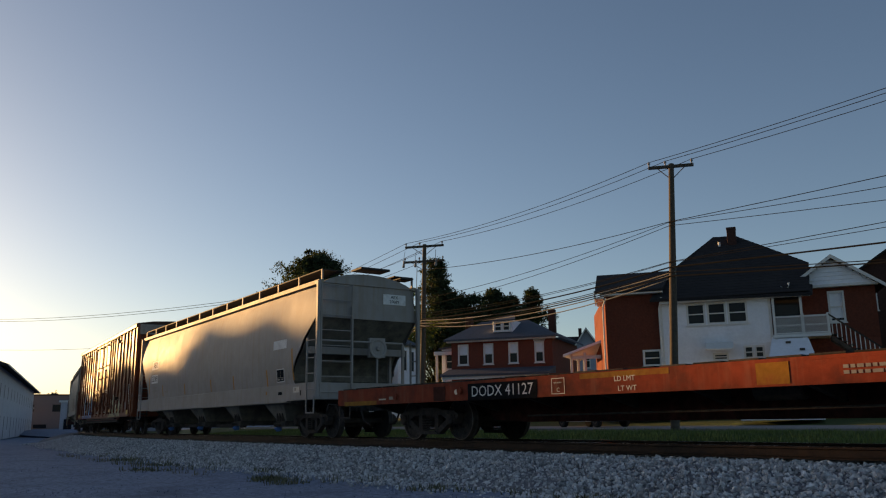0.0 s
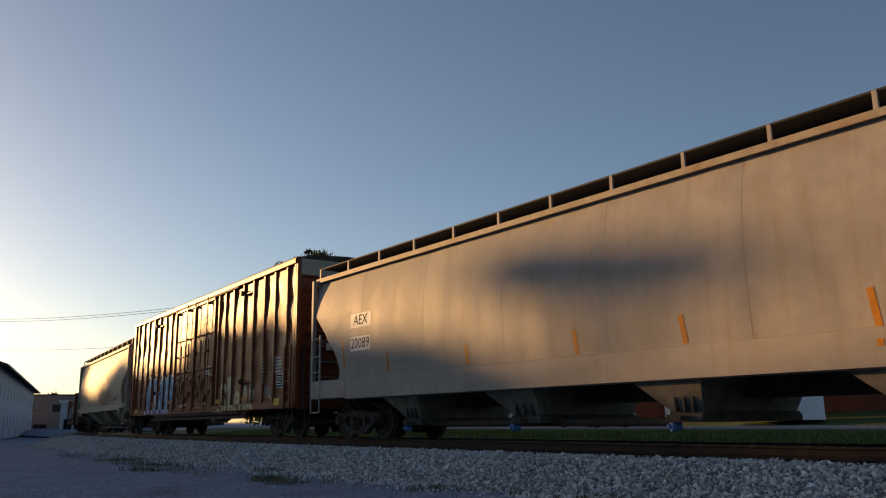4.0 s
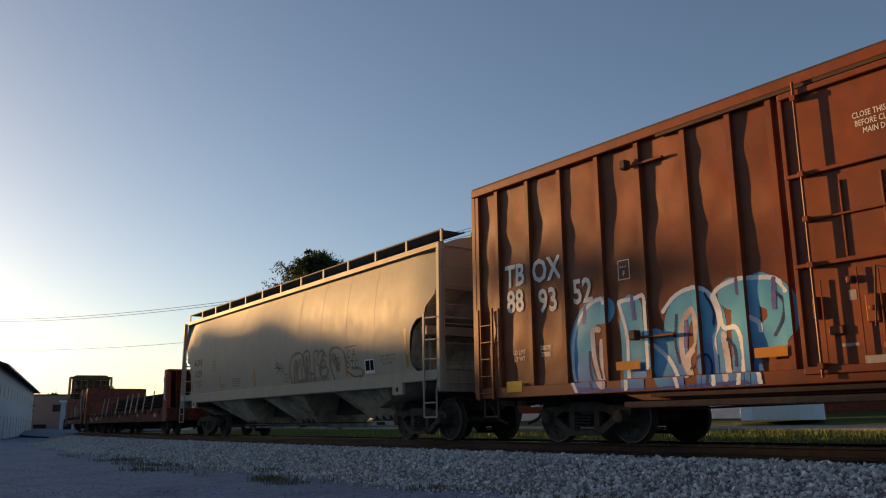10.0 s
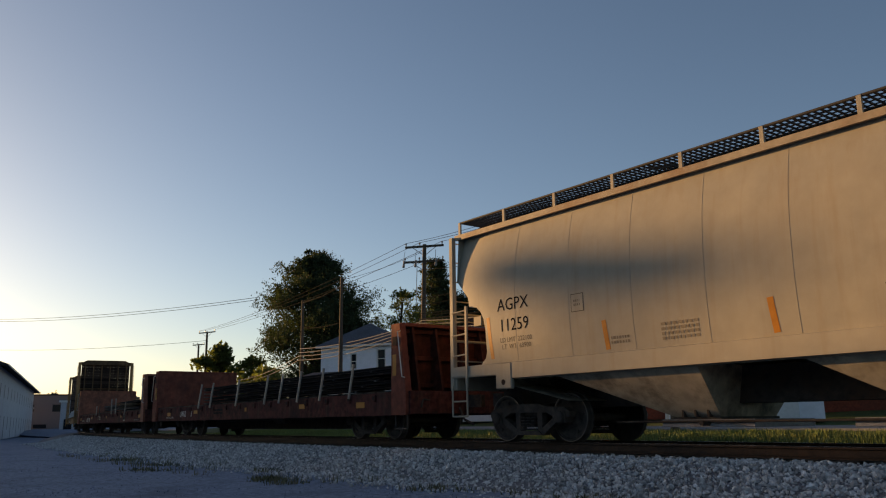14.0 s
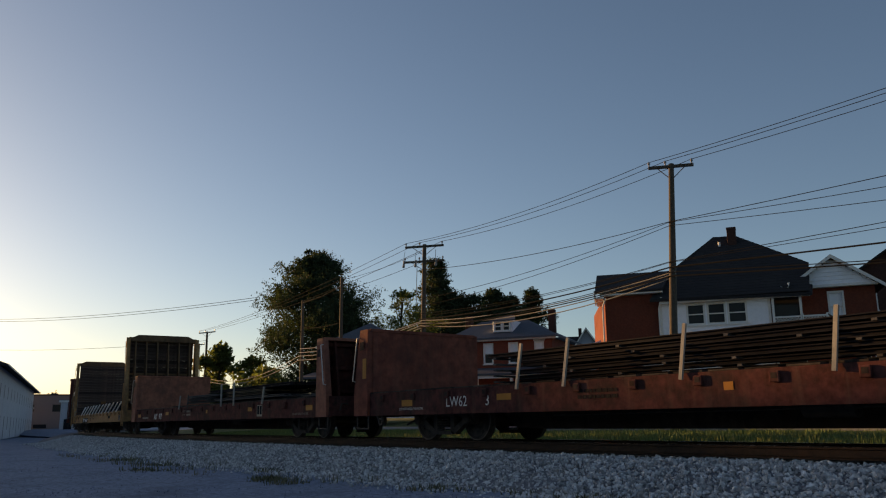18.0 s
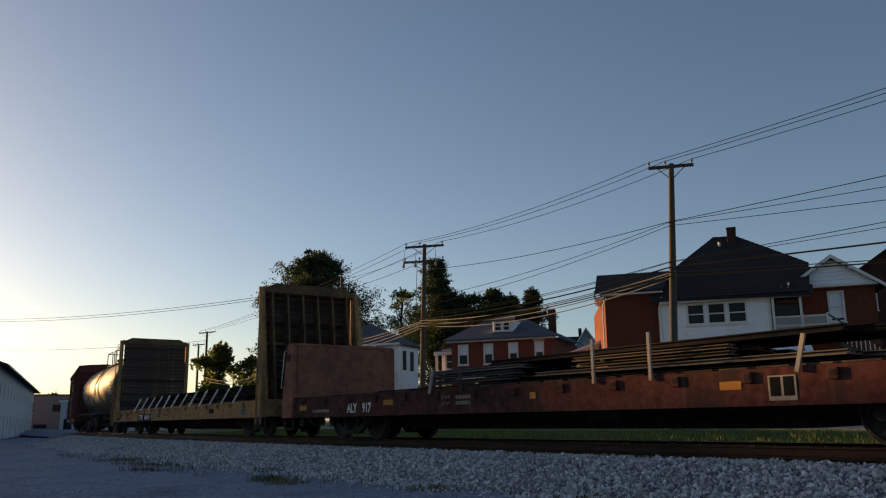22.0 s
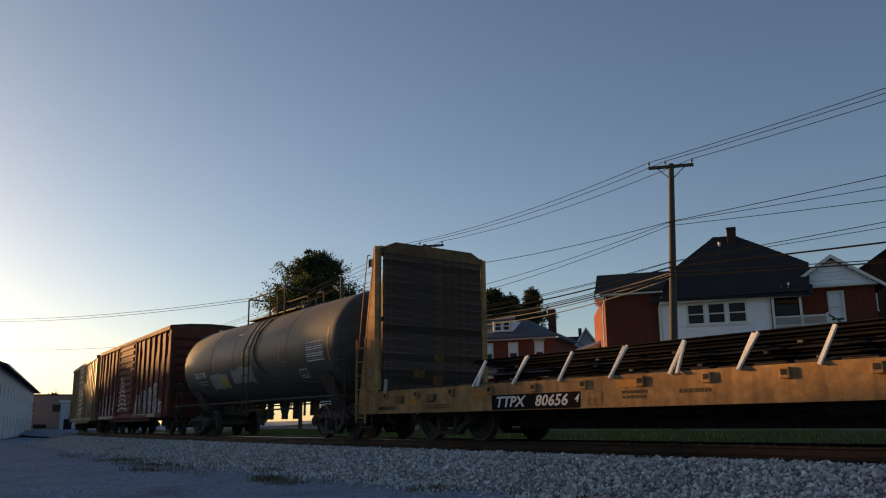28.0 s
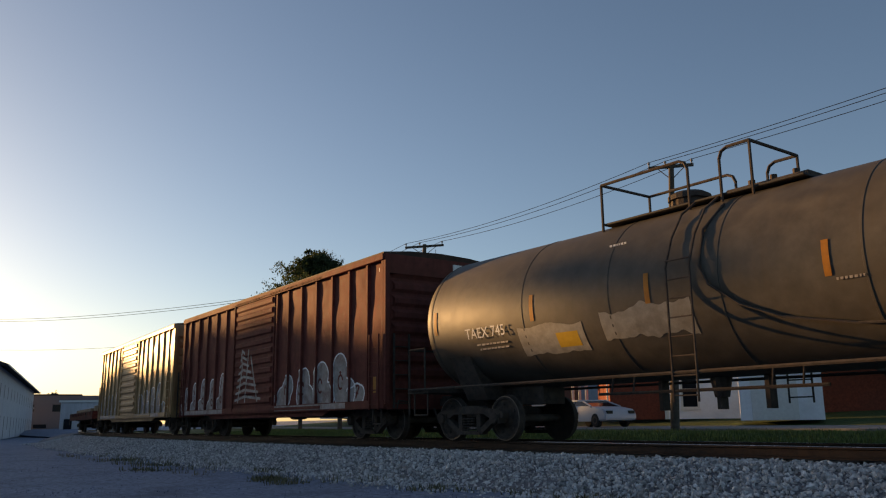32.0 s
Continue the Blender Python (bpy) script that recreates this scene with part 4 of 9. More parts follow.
def big_boxcar():
    half = 9.37
    left = [-9.25, -8.65, -7.75, -6.88, -5.95, -5.05, -4.12, -3.3, -2.62]
    ribs = sorted(left + [-x for x in left])
    car, skin = boxcar(-48.57, half, 7.05, 0.83, 5.12, "boxcar_red", ribs, "tall rust-red ribbed boxcar with plug doors and graffiti", "paint_dim", 0.18)
    plug_door(car, -2.45, 0.0, 0.95, 4.88, "boxcar_red", skin, (-2.17, -0.77))
    plug_door(car, 0.06, 2.34, 0.95, 4.88, "boxcar_red", skin, (0.3, 1.66))
    bm = bmesh.new()
    box(bm, -5.0, 5.0, -W - 0.06, -W + 0.05, 0.74, 0.8)
    box(bm, -4.6, 4.6, -W - 0.04, -W + 0.03, 4.9, 4.96)
    part("door_track", bm, "steel_rust", car)
    bm = bmesh.new()
    bbox(bm, -5.6, 5.6, -W - 0.01, -W + 0.09, 0.58, 0.68, 0.015)
    part("lower_sill", bm, "steel_dark", car)

    def surface(x, z):
        if z < 1.04:
            return -W - 0.034
        for r in ribs:
            if abs(x - r) < 0.05:
                return -skin - RIB
        if -2.45 < x < 2.34:
            return -skin - 0.06
        return -skin - dent(x, z, -48.57)
    def near(x, z, w, h):
        return min(surface(x + p * w / 4, z + q * h / 4) for p in (-2, -1, 0, 1, 2) for q in (-2, -1, 0, 1, 2)) - 0.002
    for body, x, z, s in (("TB", -8.2, 3.13, 0.6), ("OX", -7.33, 3.12, 0.6), ("88", -8.2, 2.63, 0.6), ("93", -7.33, 2.55, 0.6), ("52", -6.45, 2.6, 0.6), ("LD LMT\nLT WT", -8.12, 1.6, 0.125), ("208200\n77800", -7.42, 1.64, 0.125)):
        drape(writing("lettering", body, s, "paint_white", car, on_side(x, 0, z), 0.8, bold=0.016 if s > 0.5 else 0.0), surface, 0.012)
    writing("lettering", "CLOSE THIS DOOR\nBEFORE CLOSING\nMAIN DOOR", 0.115, "paint_white", car, on_side(-1.1, -skin - 0.066, 4.15), 0.72)
    writing("lettering", "CLOSE AND LOCK\nBOTH DOORS BEFORE\nMOVING CAR", 0.13, "paint_white", car, on_side(1.25, -skin - 0.066, 4.15), 0.72)
    y = near(-5.48, 2.84, 0.3, 0.36)
    for x0, x1, q0, q1 in ((-5.61, -5.36, 3.0, 3.016), (-5.61, -5.36, 2.68, 2.696), (-5.61, -5.594, 2.696, 3.0), (-5.376, -5.36, 2.696, 3.0)):
        plate("stencil_frame", car, (x0 + x1) / 2, y, (q0 + q1) / 2, x1 - x0, q1 - q0, "paint_white")
    writing("lettering", "F", 0.13, "paint_white", car, on_side(-5.485, y - 0.002, 2.78))
    bars("data_panel", car, -5.485, y, 2.9, 0.16, 0.05, 1, "paint_white", seed=2)
    for k, (x, z, w, h, r) in enumerate(((6.05, 1.6, 0.2, 0.9, 9), (6.98, 2.0, 0.22, 0.85, 8), (7.36, 2.0, 0.2, 0.85, 8), (8.05, 2.12, 0.5, 0.5, 5), (1.6, 2.3, 0.55, 0.35, 3), (2.2, 1.5, 0.4, 0.2, 3), (3.0, 0.82, 0.9, 0.06, 1))):
        bars("data_panel", car, x, near(x, z, w, h), z, w, h, r, "paint_white" if 2 < k < 5 else "paint_dim", seed=k)
    y = near(8.18, 1.64, 0.46, 0.42)
    plate("label_plate", car, 8.18, y, 1.64, 0.46, 0.42, "paint_white", label="white framed black test label")
    plate("label_plate", car, 8.18, y - 0.004, 1.64, 0.40, 0.36, "paint_black")
    bars("label_marks", car, 8.18, y - 0.008, 1.64, 0.34, 0.3, 4, "paint_white", seed=6)
    plate("label_plate", car, 8.2, near(8.2, 1.03, 0.42, 0.2), 1.03, 0.42, 0.2, "label_yellow", label="yellow label")
    plate("label_plate", car, -8.2, near(-8.2, 1.03, 0.42, 0.2), 1.03, 0.42, 0.2, "label_yellow", label="yellow label")
    for x, z, w, h, mt in ((1.9, 1.0, 0.7, 0.08, "paint_white"), (-0.1, 2.7, 0.12, 0.45, "paint_white"), (2.95, 1.55, 0.35, 0.16, "reflector"), (-1.4, 1.1, 0.5, 0.1, "patch_grey")):
        plate("patch", car, x, surface(x, z) - 0.002, z, w, h, mt)
    for x, z in ((-5.27, 4.6), (5.11, 4.63), (-5.27, 1.73), (5.16, 1.75)):      # lift brackets on the side
        bk = part("bracket", bbox_mesh(x - 0.07, x + 0.07, -W - 0.11, -W + 0.05, z - 0.08, z + 0.08, 0.02), "steel_rust", car)
        part("bracket_bar", bbox_mesh(x - 0.02, x + 0.75, -W - 0.02, -W + 0.05, z - 0.06, z - 0.02, 0.006), "boxcar_red", bk)
    # blue piece on the rear half
    body = [[(-5.98, 2.22), (-6.26, 2.21), (-6.5, 1.93), (-6.57, 1.52), (-6.49, 1.11), (-6.29, 0.81)], [(-5.4, 2.18), (-5.41, 1.56), (-5.37, 0.88)], [(-4.96, 1.58), (-4.77, 1.22), (-4.6, 0.85)], [(-4.62, 0.87), (-4.58, 1.49), (-4.47, 1.94), (-4.18, 2.16), (-3.92, 1.97), (-3.88, 1.58), (-3.92, 0.84)], [(-3.51, 2.19), (-3.31, 2.1), (-3.33, 1.56), (-3.37, 0.89)], [(-3.05, 2.2), (-2.77, 2.03), (-2.74, 1.7), (-2.95, 1.49)]]
    foot = [[(-6.57, 0.82), (-5.33, 0.76), (-4.41, 0.77), (-3.36, 0.8)]]
    rim = [[(-6.52, 0.71), (-6.72, 1.12), (-6.74, 1.58), (-6.62, 2.03), (-6.34, 2.34), (-6.02, 2.43), (-5.93, 2.34)], [(-5.65, 2.32), (-5.53, 1.87), (-5.51, 1.23), (-5.51, 0.72)], [(-5.64, 2.33), (-5.34, 2.34), (-5.08, 2.35), (-5.07, 1.95), (-5.07, 1.2)], [(-4.99, 1.55), (-4.71, 1.32), (-4.54, 1.01), (-4.49, 0.81)], [(-4.75, 2.06), (-4.52, 2.27), (-4.25, 2.36), (-3.99, 2.32), (-3.82, 2.12), (-3.76, 1.8), (-3.85, 1.6), (-3.85, 1.31), (-3.86, 0.89)]]
    rim_high = [[(-3.81, 2.21), (-3.7, 2.31), (-3.41, 2.38), (-3.03, 2.36), (-2.79, 2.3), (-2.63, 2.11)], [(-3.81, 2.21), (-3.74, 1.99), (-3.69, 1.71), (-3.47, 1.68), (-3.4, 1.31), (-3.45, 0.88)], [(-3.23, 1.81), (-3.1, 1.72), (-3.08, 1.61)], [(-3.14, 1.11), (-3.11, 0.93), (-3.1, 0.68)]]
    eyes = [[(-6.12, 1.91), (-6.26, 1.88), (-6.26, 1.5), (-6.11, 1.04), (-6.0, 0.97), (-6.08, 1.39), (-6.08, 1.7)], [(-4.33, 1.96), (-4.19, 2.03), (-4.13, 1.8), (-4.18, 1.51), (-4.35, 1.31), (-4.32, 1.05), (-4.44, 1.32), (-4.44, 1.71), (-4.33, 1.96)], [(-3.7, 1.6), (-3.67, 1.3), (-3.65, 0.96)]]
    ink = [[(-4.51, 1.98), (-4.57, 1.57), (-4.52, 1.24)], [(-3.96, 2.25), (-3.84, 2.0), (-3.86, 1.77)], [(-4.31, 1.14), (-4.05, 1.34), (-3.94, 1.2), (-3.98, 0.9)], [(-3.65, 1.53), (-3.54, 1.4), (-3.53, 1.14)], [(-2.81, 2.12), (-2.7, 1.96), (-2.75, 1.72), (-2.88, 1.52)], [(-6.37, 1.55), (-6.34, 1.19), (-6.25, 0.92)], [(-6.2, 1.62), (-6.16, 1.36), (-6.08, 1.09)]]
    drips = [[(-5.36, 2.39), (-5.34, 2.02)], [(-3.41, 2.38), (-3.4, 2.18)], [(-2.82, 2.31), (-2.85, 1.91)], [(-4.34, 1.86), (-4.38, 1.49)], [(-6.42, 2.33), (-6.46, 2.06)]]
    layers = ((body, 0.235, "graf_blue", 0.0), (foot, 0.13, "graf_deep", 0.001), (eyes, 0.05, "graf_rose", 0.002), (rim, 0.034, "graf_pale", 0.003), (rim_high, 0.034, "graf_pale", 0.003), (ink, 0.02, "graf_navy", 0.004), (drips, 0.035, "graf_violet", 0.004))
    for lines, r, mt, up in layers:
        for st in (lines if mt != "graf_blue" else [None]):
            g = strokes_mesh([curvy(q) for q in lines] if st is None else [curvy(st)], r, lambda x, z: surface(x, z) - up, 0.011)
            g.materials.append(M[mt])
            part("graffiti", g, "", car, "blue and pale graffiti lettering" if st is None else "")
    for x, z in ((-5.46, 1.26), (-2.92, 1.29), (2.98, 1.18), (5.5, 1.18)):
        plate("patch", car, x, -W - 0.012, z, 0.5, 0.14, "reflector", label="orange reflective strip")
    G = [arc(3.3, 1.48, 0.24, 0.2, 20, 250) + arc(3.28, 0.98, 0.26, 0.22, 80, -150), [(3.78, 1.88), (3.8, 0.82)], [(4.1, 1.88), (4.14, 0.82)], [(3.8, 1.2), (4.12, 1.25)],
         arc(4.62, 1.1, 0.24, 0.3, 0, 310), [(4.4, 1.1), (4.86, 1.14)], [(5.1, 0.8), (5.36, 1.55), (5.58, 0.8)], [(5.2, 1.1), (5.5, 1.12)], [(5.82, 0.8), (5.84, 1.45), (6.12, 1.35), (5.9, 1.1), (6.3, 0.78)]]
    graffiti(car, G, 0.105, surface, "graf_cream", "graf_black", label="cream graffiti lettering with dark outline", cell=0.011)
    Q = [[(8.5, 3.7), (8.62, 3.35), (8.72, 3.75), (8.6, 3.5), (8.85, 3.45)], arc(8.95, 3.62, 0.14, 0.2, 0, 340), [(8.82, 3.85), (8.95, 3.95), (9.1, 3.87)], [(9.1, 3.8), (8.8, 3.4), (9.15, 3.42)], [(8.65, 3.8), (9.1, 3.4)],
         [(9.15, 3.75), (9.18, 3.45)], [(7.0, 1.55), (7.06, 1.2), (7.14, 1.5), (7.22, 1.2), (7.3, 1.55), (7.36, 1.2)], [(7.4, 1.5), (7.5, 1.3), (7.4, 1.2), (7.55, 1.15)], [(8.78, 1.9), (8.86, 1.75), (8.94, 1.95), (9.0, 1.75), (8.78, 1.82)]]
    t = strokes_mesh(Q, 0.025, surface, 0.018)
    t.materials.append(M["graf_silver"])
    part("graffiti", t, "", car, "scrawled white tag")
    return car


def old_boxcar(u, mat, label, dark=False):
    half = 7.66
    left = [-7.55, -6.85, -5.9, -4.95, -4.0, -3.05, -2.15]
    right = [1.28, 2.1, 3.0, 3.95, 4.9, 5.85, 6.8, 7.55]
    ribs = left + right
    car, skin = boxcar(u, half, 5.95, 0.72, 4.42, mat, ribs, label, mat, 0.14)
    d = part("door", bbox_mesh(-2.0, 1.15, -skin - 0.08, -skin + 0.02, 0.86, 4.25), mat, car)
    bm = bmesh.new()
    for k in range(11):
        prism(bm, [(-skin - 0.08, 1.0 + k * 0.3), (-skin - 0.13, 1.05 + k * 0.3), (-skin - 0.13, 1.16 + k * 0.3), (-skin - 0.08, 1.21 + k * 0.3)], -1.9, 1.05)
    part("door_ribs", bm, mat, d)
    bm = bmesh.new()
    box(bm, -2.4, 4.4, -W - 0.05, -W + 0.04, 0.78, 0.86)
    box(bm, -2.4, 4.4, -W - 0.05, -W + 0.04, 4.25, 4.33)
    rod(bm, (-2.06, -W - 0.04, 0.8), (-2.06, -W - 0.04, 4.3), 0.03)
    part("door_track", bm, mat, car)

    def surface(x, z):
        for r in ribs:
            if abs(x - r) < 0.05:
                return -skin - RIB
        return -skin - 0.13 if -1.9 < x < 1.05 else -skin - dent(x, z, u)
    rnd = random.Random(int(-u))
    shapes = [(2.0, 0.30, 1.0, 1.75), (3.05, 0.34, 0.95, 1.9), (4.2, 0.36, 0.95, 2.0), (5.35, 0.36, 1.0, 2.15), (6.25, 0.22, 0.95, 1.3)]
    shapes += [(-7.1, 0.2, 0.95, 1.75), (-6.2, 0.22, 0.9, 1.9), (-5.3, 0.2, 1.0, 2.0), (-4.35, 0.22, 0.9, 1.95), (-3.4, 0.2, 1.0, 2.1)]
    for x, r, lo, hi in shapes:
        body = [[(x + rnd.uniform(-0.1, 0.1), lo + r * 0.6), (x + rnd.uniform(-0.08, 0.08), (lo + hi) / 2), (x + rnd.uniform(-0.04, 0.16), hi - r)], [(x, lo + r * 0.6), (x + rnd.choice((-1, 1)) * r * 1.2, lo + r * 0.4)]]
        core = [[(x + rnd.uniform(-0.06, 0.06), hi - r * 1.3), (x + rnd.uniform(-0.06, 0.06), (lo + hi) / 2 + 0.1)], arc(x, lo + r * 1.2, r * 0.35, r * 0.5, 20, 300)]
        for st, k, grow, hollow, mt, nm in ((body, r, 0.0, 0.0, "graf_silver", "graffiti"), (body, r, 0.035, r - 0.006, "graf_pale", "graffiti_outline"), (core, 0.03, 0.0, 0.0, mat, "graffiti_line")):
            g = strokes_mesh(st, k, surface if nm == "graffiti" else (lambda a, b: surface(a, b) - 0.003), 0.016, grow, hollow)
            g.materials.append(M[mt])
            part(nm, g, "", car, "faded silver bubble graffiti" if nm == "graffiti" else "")
    if not dark:
        D = [[(-1.75 + 0.07 * k, 1.15 + 0.21 * k), (-0.9 - 0.05 * k, 1.26 + 0.21 * k), (0.35 - 0.2 * k, 1.16 + 0.21 * k)] for k in range(8)] + [[(-1.5, 1.1), (-1.2, 2.2), (-1.3, 2.6)], [(-0.9, 1.1), (-0.7, 2.7)], [(0.1, 1.1), (-0.5, 2.5)]]
        g = strokes_mesh(D, 0.04, surface, 0.016)
        g.materials.append(M["graf_silver"])
        part("graffiti", g, "", car, "pale scrawled pattern on the door")
    for x in (-5.2, 3.6):
        plate("graffiti", car, x, -W - 0.035, 0.83, 4.4, 0.14, "graf_silver")
    plate("label_plate", car, half - 0.1, -W - 0.08, 4.0, 0.02, 0.1, "paint_white")
    bm = bmesh.new()
    box(bm, half + 0.04, half + 0.06, 0.35, 1.45, 4.08, 4.3)
    part("end_label", bm, "paint_white", car)
    for x, z in ((7.1, 1.3), (-7.1, 1.3)):
        plate("label_plate", car, x, -skin - 0.003, z, 0.14, 0.4, "reflector")
    return car


# -- covered hoppers --
HULL = {}


def hopper(u, half, truck_half, mat, label, boxes, grate, name="covered_hopper", round_end=False):
    car = railcar(name, label, "freight car", u, half, truck_half)
    zl = 1.2 if round_end else 1.0      # foot of the side sill
    zs, ze, zt = 1.47, 4.25, 4.56           # sill top, eave, crown
    # half section of the side from sill to eave, bulging a little
    prof = [(W - 0.04, zs), (W + 0.0, 1.75), (W + 0.03, 2.2), (W + 0.03, 2.8), (W - 0.01, 3.4), (W - 0.09, 3.85), (W - 0.2, ze)]

    edge_line = ((zs, 0.88), (1.54, 0.94), (1.62, 1.06), (1.75, 1.12), (2.17, 1.12), (2.4, 1.07), (2.55, 0.98), (2.66, 0.84), (2.7, 0.58), (2.9, 0.53), (3.28, 0.1), (ze, 0.1)) if round_end else \
        ((zs, 1.36), (1.53, 1.46), (1.62, 1.52), (1.78, 1.52), (2.0, 1.43), (2.23, 1.27), (2.45, 1.0), (2.72, 0.78), (3.0, 0.44), (3.27, 0.12), (ze, 0.1))

    def lerp_line(line, z):
        for (za, va), (zb, vb) in zip(line, line[1:]):
            if z <= zb + 1e-6:
                return va + (vb - va) * (z - za) / (zb - za)
        return line[-1][1]

    def inset(z):
        """How far the side's end lies in from the vehicle's end at height z."""
        return lerp_line(edge_line, z)
    bm = bmesh.new()
    cols = [i / 120 for i in range(121)]
    heights = sorted({p[0] for p in edge_line} | {zs + (ze - zs) * r / 24 for r in range(25)})
    side_line = [(z, y) for y, z in prof]
    grid = []

    def hull(x, z):
        """How far out the side stands at x and z."""
        near = min(1.0, max(0.0, (half - 0.1 - abs(x)) / 1.3))
        fold = near * (0.004 if round_end else 0.011) * (noise.noise((x * 1.3 + u, 0.4, z * 0.35)) + 0.6 * noise.noise((x * 2.9 + u, 7.0, z * 0.8)))
        side = sum(lerp_line(side_line, min(ze, max(zs, z + 0.09 * k))) for k in range(-2, 3)) / 5
        return side - (0.10 if round_end else 0.03) * (1 - near) ** 2 + fold

    def on_sheet(x, z):
        """The same, on the sheet as it is divided into flat fields."""
        i = min(len(heights) - 2, max(0, sum(1 for h in heights if h <= z) - 1))
        za, zb = heights[i], heights[i + 1]
        v = (z - za) / (zb - za)
        h = (half - inset(za)) * (1 - v) + (half - inset(zb)) * v
        q = min(0.9999, max(0.0, (x / h + 1) / 2)) * (len(cols) - 1)
        j = int(q)
        return sum(w * ((1 - q + j) * row[j][1] + (q - j) * row[j + 1][1]) for w, row in ((1 - v, grid[i]), (v, grid[i + 1])))
    HULL[car.name] = on_sheet
    for z in heights:
        h = half - inset(z)
        grid.append([(-h + 2 * h * q, hull(-h + 2 * h * q, z), z) for q in cols])
    for s in (-1, 1):
        vs = [[bm.verts.new((x, s * y, z)) for x, y, z in line] for line in grid]
        for p, q in zip(vs, vs[1:]):
            for i in range(len(cols) - 1):
                bm.faces.new((p[i], p[i + 1], q[i + 1], q[i]) if s < 0 else (p[i], q[i], q[i + 1], p[i + 1]))
    part("body", bm, mat, car, smooth=True)
    for s in (-1, 1):     # end sheet, then the slope sheet that runs in under the load
        bm = bmesh.new()
        loft(bm, [[(s * (half - 0.12), -W + 0.12, ze), (s * (half - 0.12), W - 0.12, ze)], [(s * (half - 0.12), -W + 0.06, 3.27), (s * (half - 0.12), W - 0.06, 3.27)]], False, False)
        part("end_sheet", bm, mat, car)
        bm = bmesh.new()
        line = [(half - max(0.12, inset(z) + 0.05 + 0.12 * max(0.0, 2.2 - z)), z) for z in (3.27, 3.0, 2.72, 2.45, 2.23, 2.0, 1.78, 1.6)]
        loft(bm, [[(s * x, -W + 0.07, z), (s * x, W - 0.07, z)] for x, z in line + [(line[-1][0] - 0.4, 1.1)]] + [[(s * (half - 3.0), -W + 0.3, 0.75), (s * (half - 3.0), W - 0.3, 0.75)]], False, False)
        part("slope_sheet", bm, "chute_tan" if round_end else "hopper_grime_shade", car)
        part("slope_beam", bbox_mesh(min(s * (half - 0.85), s * (half - 0.6)), max(s * (half - 0.85), s * (half - 0.6)), -W + 0.1, W - 0.1, 2.3, 2.5), mat, car)
    bm = bmesh.new()      # curved roof
    prism(bm, [(-W + 0.16, ze - 0.02)] + [((W - 0.2) * math.sin(radians(a)) / math.sin(radians(60)), ze + (zt - ze) * (math.cos(radians(a)) - 0.5) / 0.5) for a in range(-60, 61, 12)] + [(W - 0.16, ze - 0.02)], -half + 0.08, half - 0.08)
    for x in np.arange(-half + 1.5, half - 1, 2.1):
        bbox(bm, x, x + 0.75, -0.3, 0.3, zt - 0.02, zt + 0.12)
    part("roof", bm, mat, car)
    for s in (-1, 1):     # the eave's angle iron and the running board on posts
        bm = bmesh.new()
        prism(bm, [(s * (W - 0.24), ze - 0.03), (s * (W - 0.06), ze - 0.06), (s * (W - 0.06), ze + 0.05), (s * (W - 0.2), ze + 0.07)], -half + 0.05, half - 0.05)
        part("eave", bm, "eave_rust", car)
        xs = np.linspace(-half + 0.1, half - 0.1, 13)
        for x in xs:
            part("board_post", bbox_mesh(x - 0.035, x + 0.035, s * (W - 0.18) - 0.02, s * (W - 0.18) + 0.02, ze + 0.02, ze + 0.35, 0.004), mat, car)
        bm = bmesh.new()
        bbox(bm, -half + 0.06, half - 0.06, s * (W - 0.19) - 0.025, s * (W - 0.19) + 0.025, ze + 0.32, ze + 0.36)
        bbox(bm, -half + 0.06, half - 0.06, s * (W - 0.78) - 0.025, s * (W - 0.78) + 0.025, ze + 0.32, ze + 0.36)
        if grate:
            for x in np.arange(-half + 0.1, half - 0.1, 0.105):
                box(bm, x, x + 0.026, s * (W - 0.48) - 0.3, s * (W - 0.48) + 0.3, ze + 0.325, ze + 0.35)
            for k in range(3):
                y = s * (W - 0.34 - 0.15 * k)
                box(bm, -half + 0.45, half - 0.45, y - 0.004, y + 0.004, ze + 0.325, ze + 0.345)
        else:
            box(bm, -half + 0.08, half - 0.08, s * (W - 0.48) - 0.3, s * (W - 0.48) + 0.3, ze + 0.335, ze + 0.355)
        part("running_board", bm, "grating", car)
        bm = bmesh.new()  # side sill
        prism(bm, [(s * (W - 0.08), zs + 0.05), (s * (W + 0.02), zs + 0.02), (s * (W + 0.02), zl), (s * (W - 0.12), zl - 0.02), (s * (W - 0.12), zl + 0.03), (s * (W - 0.05), zl + 0.03)], -half + 1.86, half - 1.86)
        part("side_sill", bm, mat, car)
    # weld seams on the sides
    for x in (np.arange(6.05, -7.6, -1.42) if round_end else np.arange(-half + 2.6, half - 2.2, 2.7)):
        for s in (-1, 1):
            bm = bmesh.new()
            k = 0.0025 if round_end else 0.0015
            loft(bm, [[(x - 0.012, s * (y - 0.01), z), (x - 0.005, s * (y + k), z), (x + 0.005, s * (y + k), z), (x + 0.012, s * (y - 0.01), z)] for y, z in [(on_sheet(x, z), z) for z in heights]], caps=False)
            part("seam", bm, mat, car)
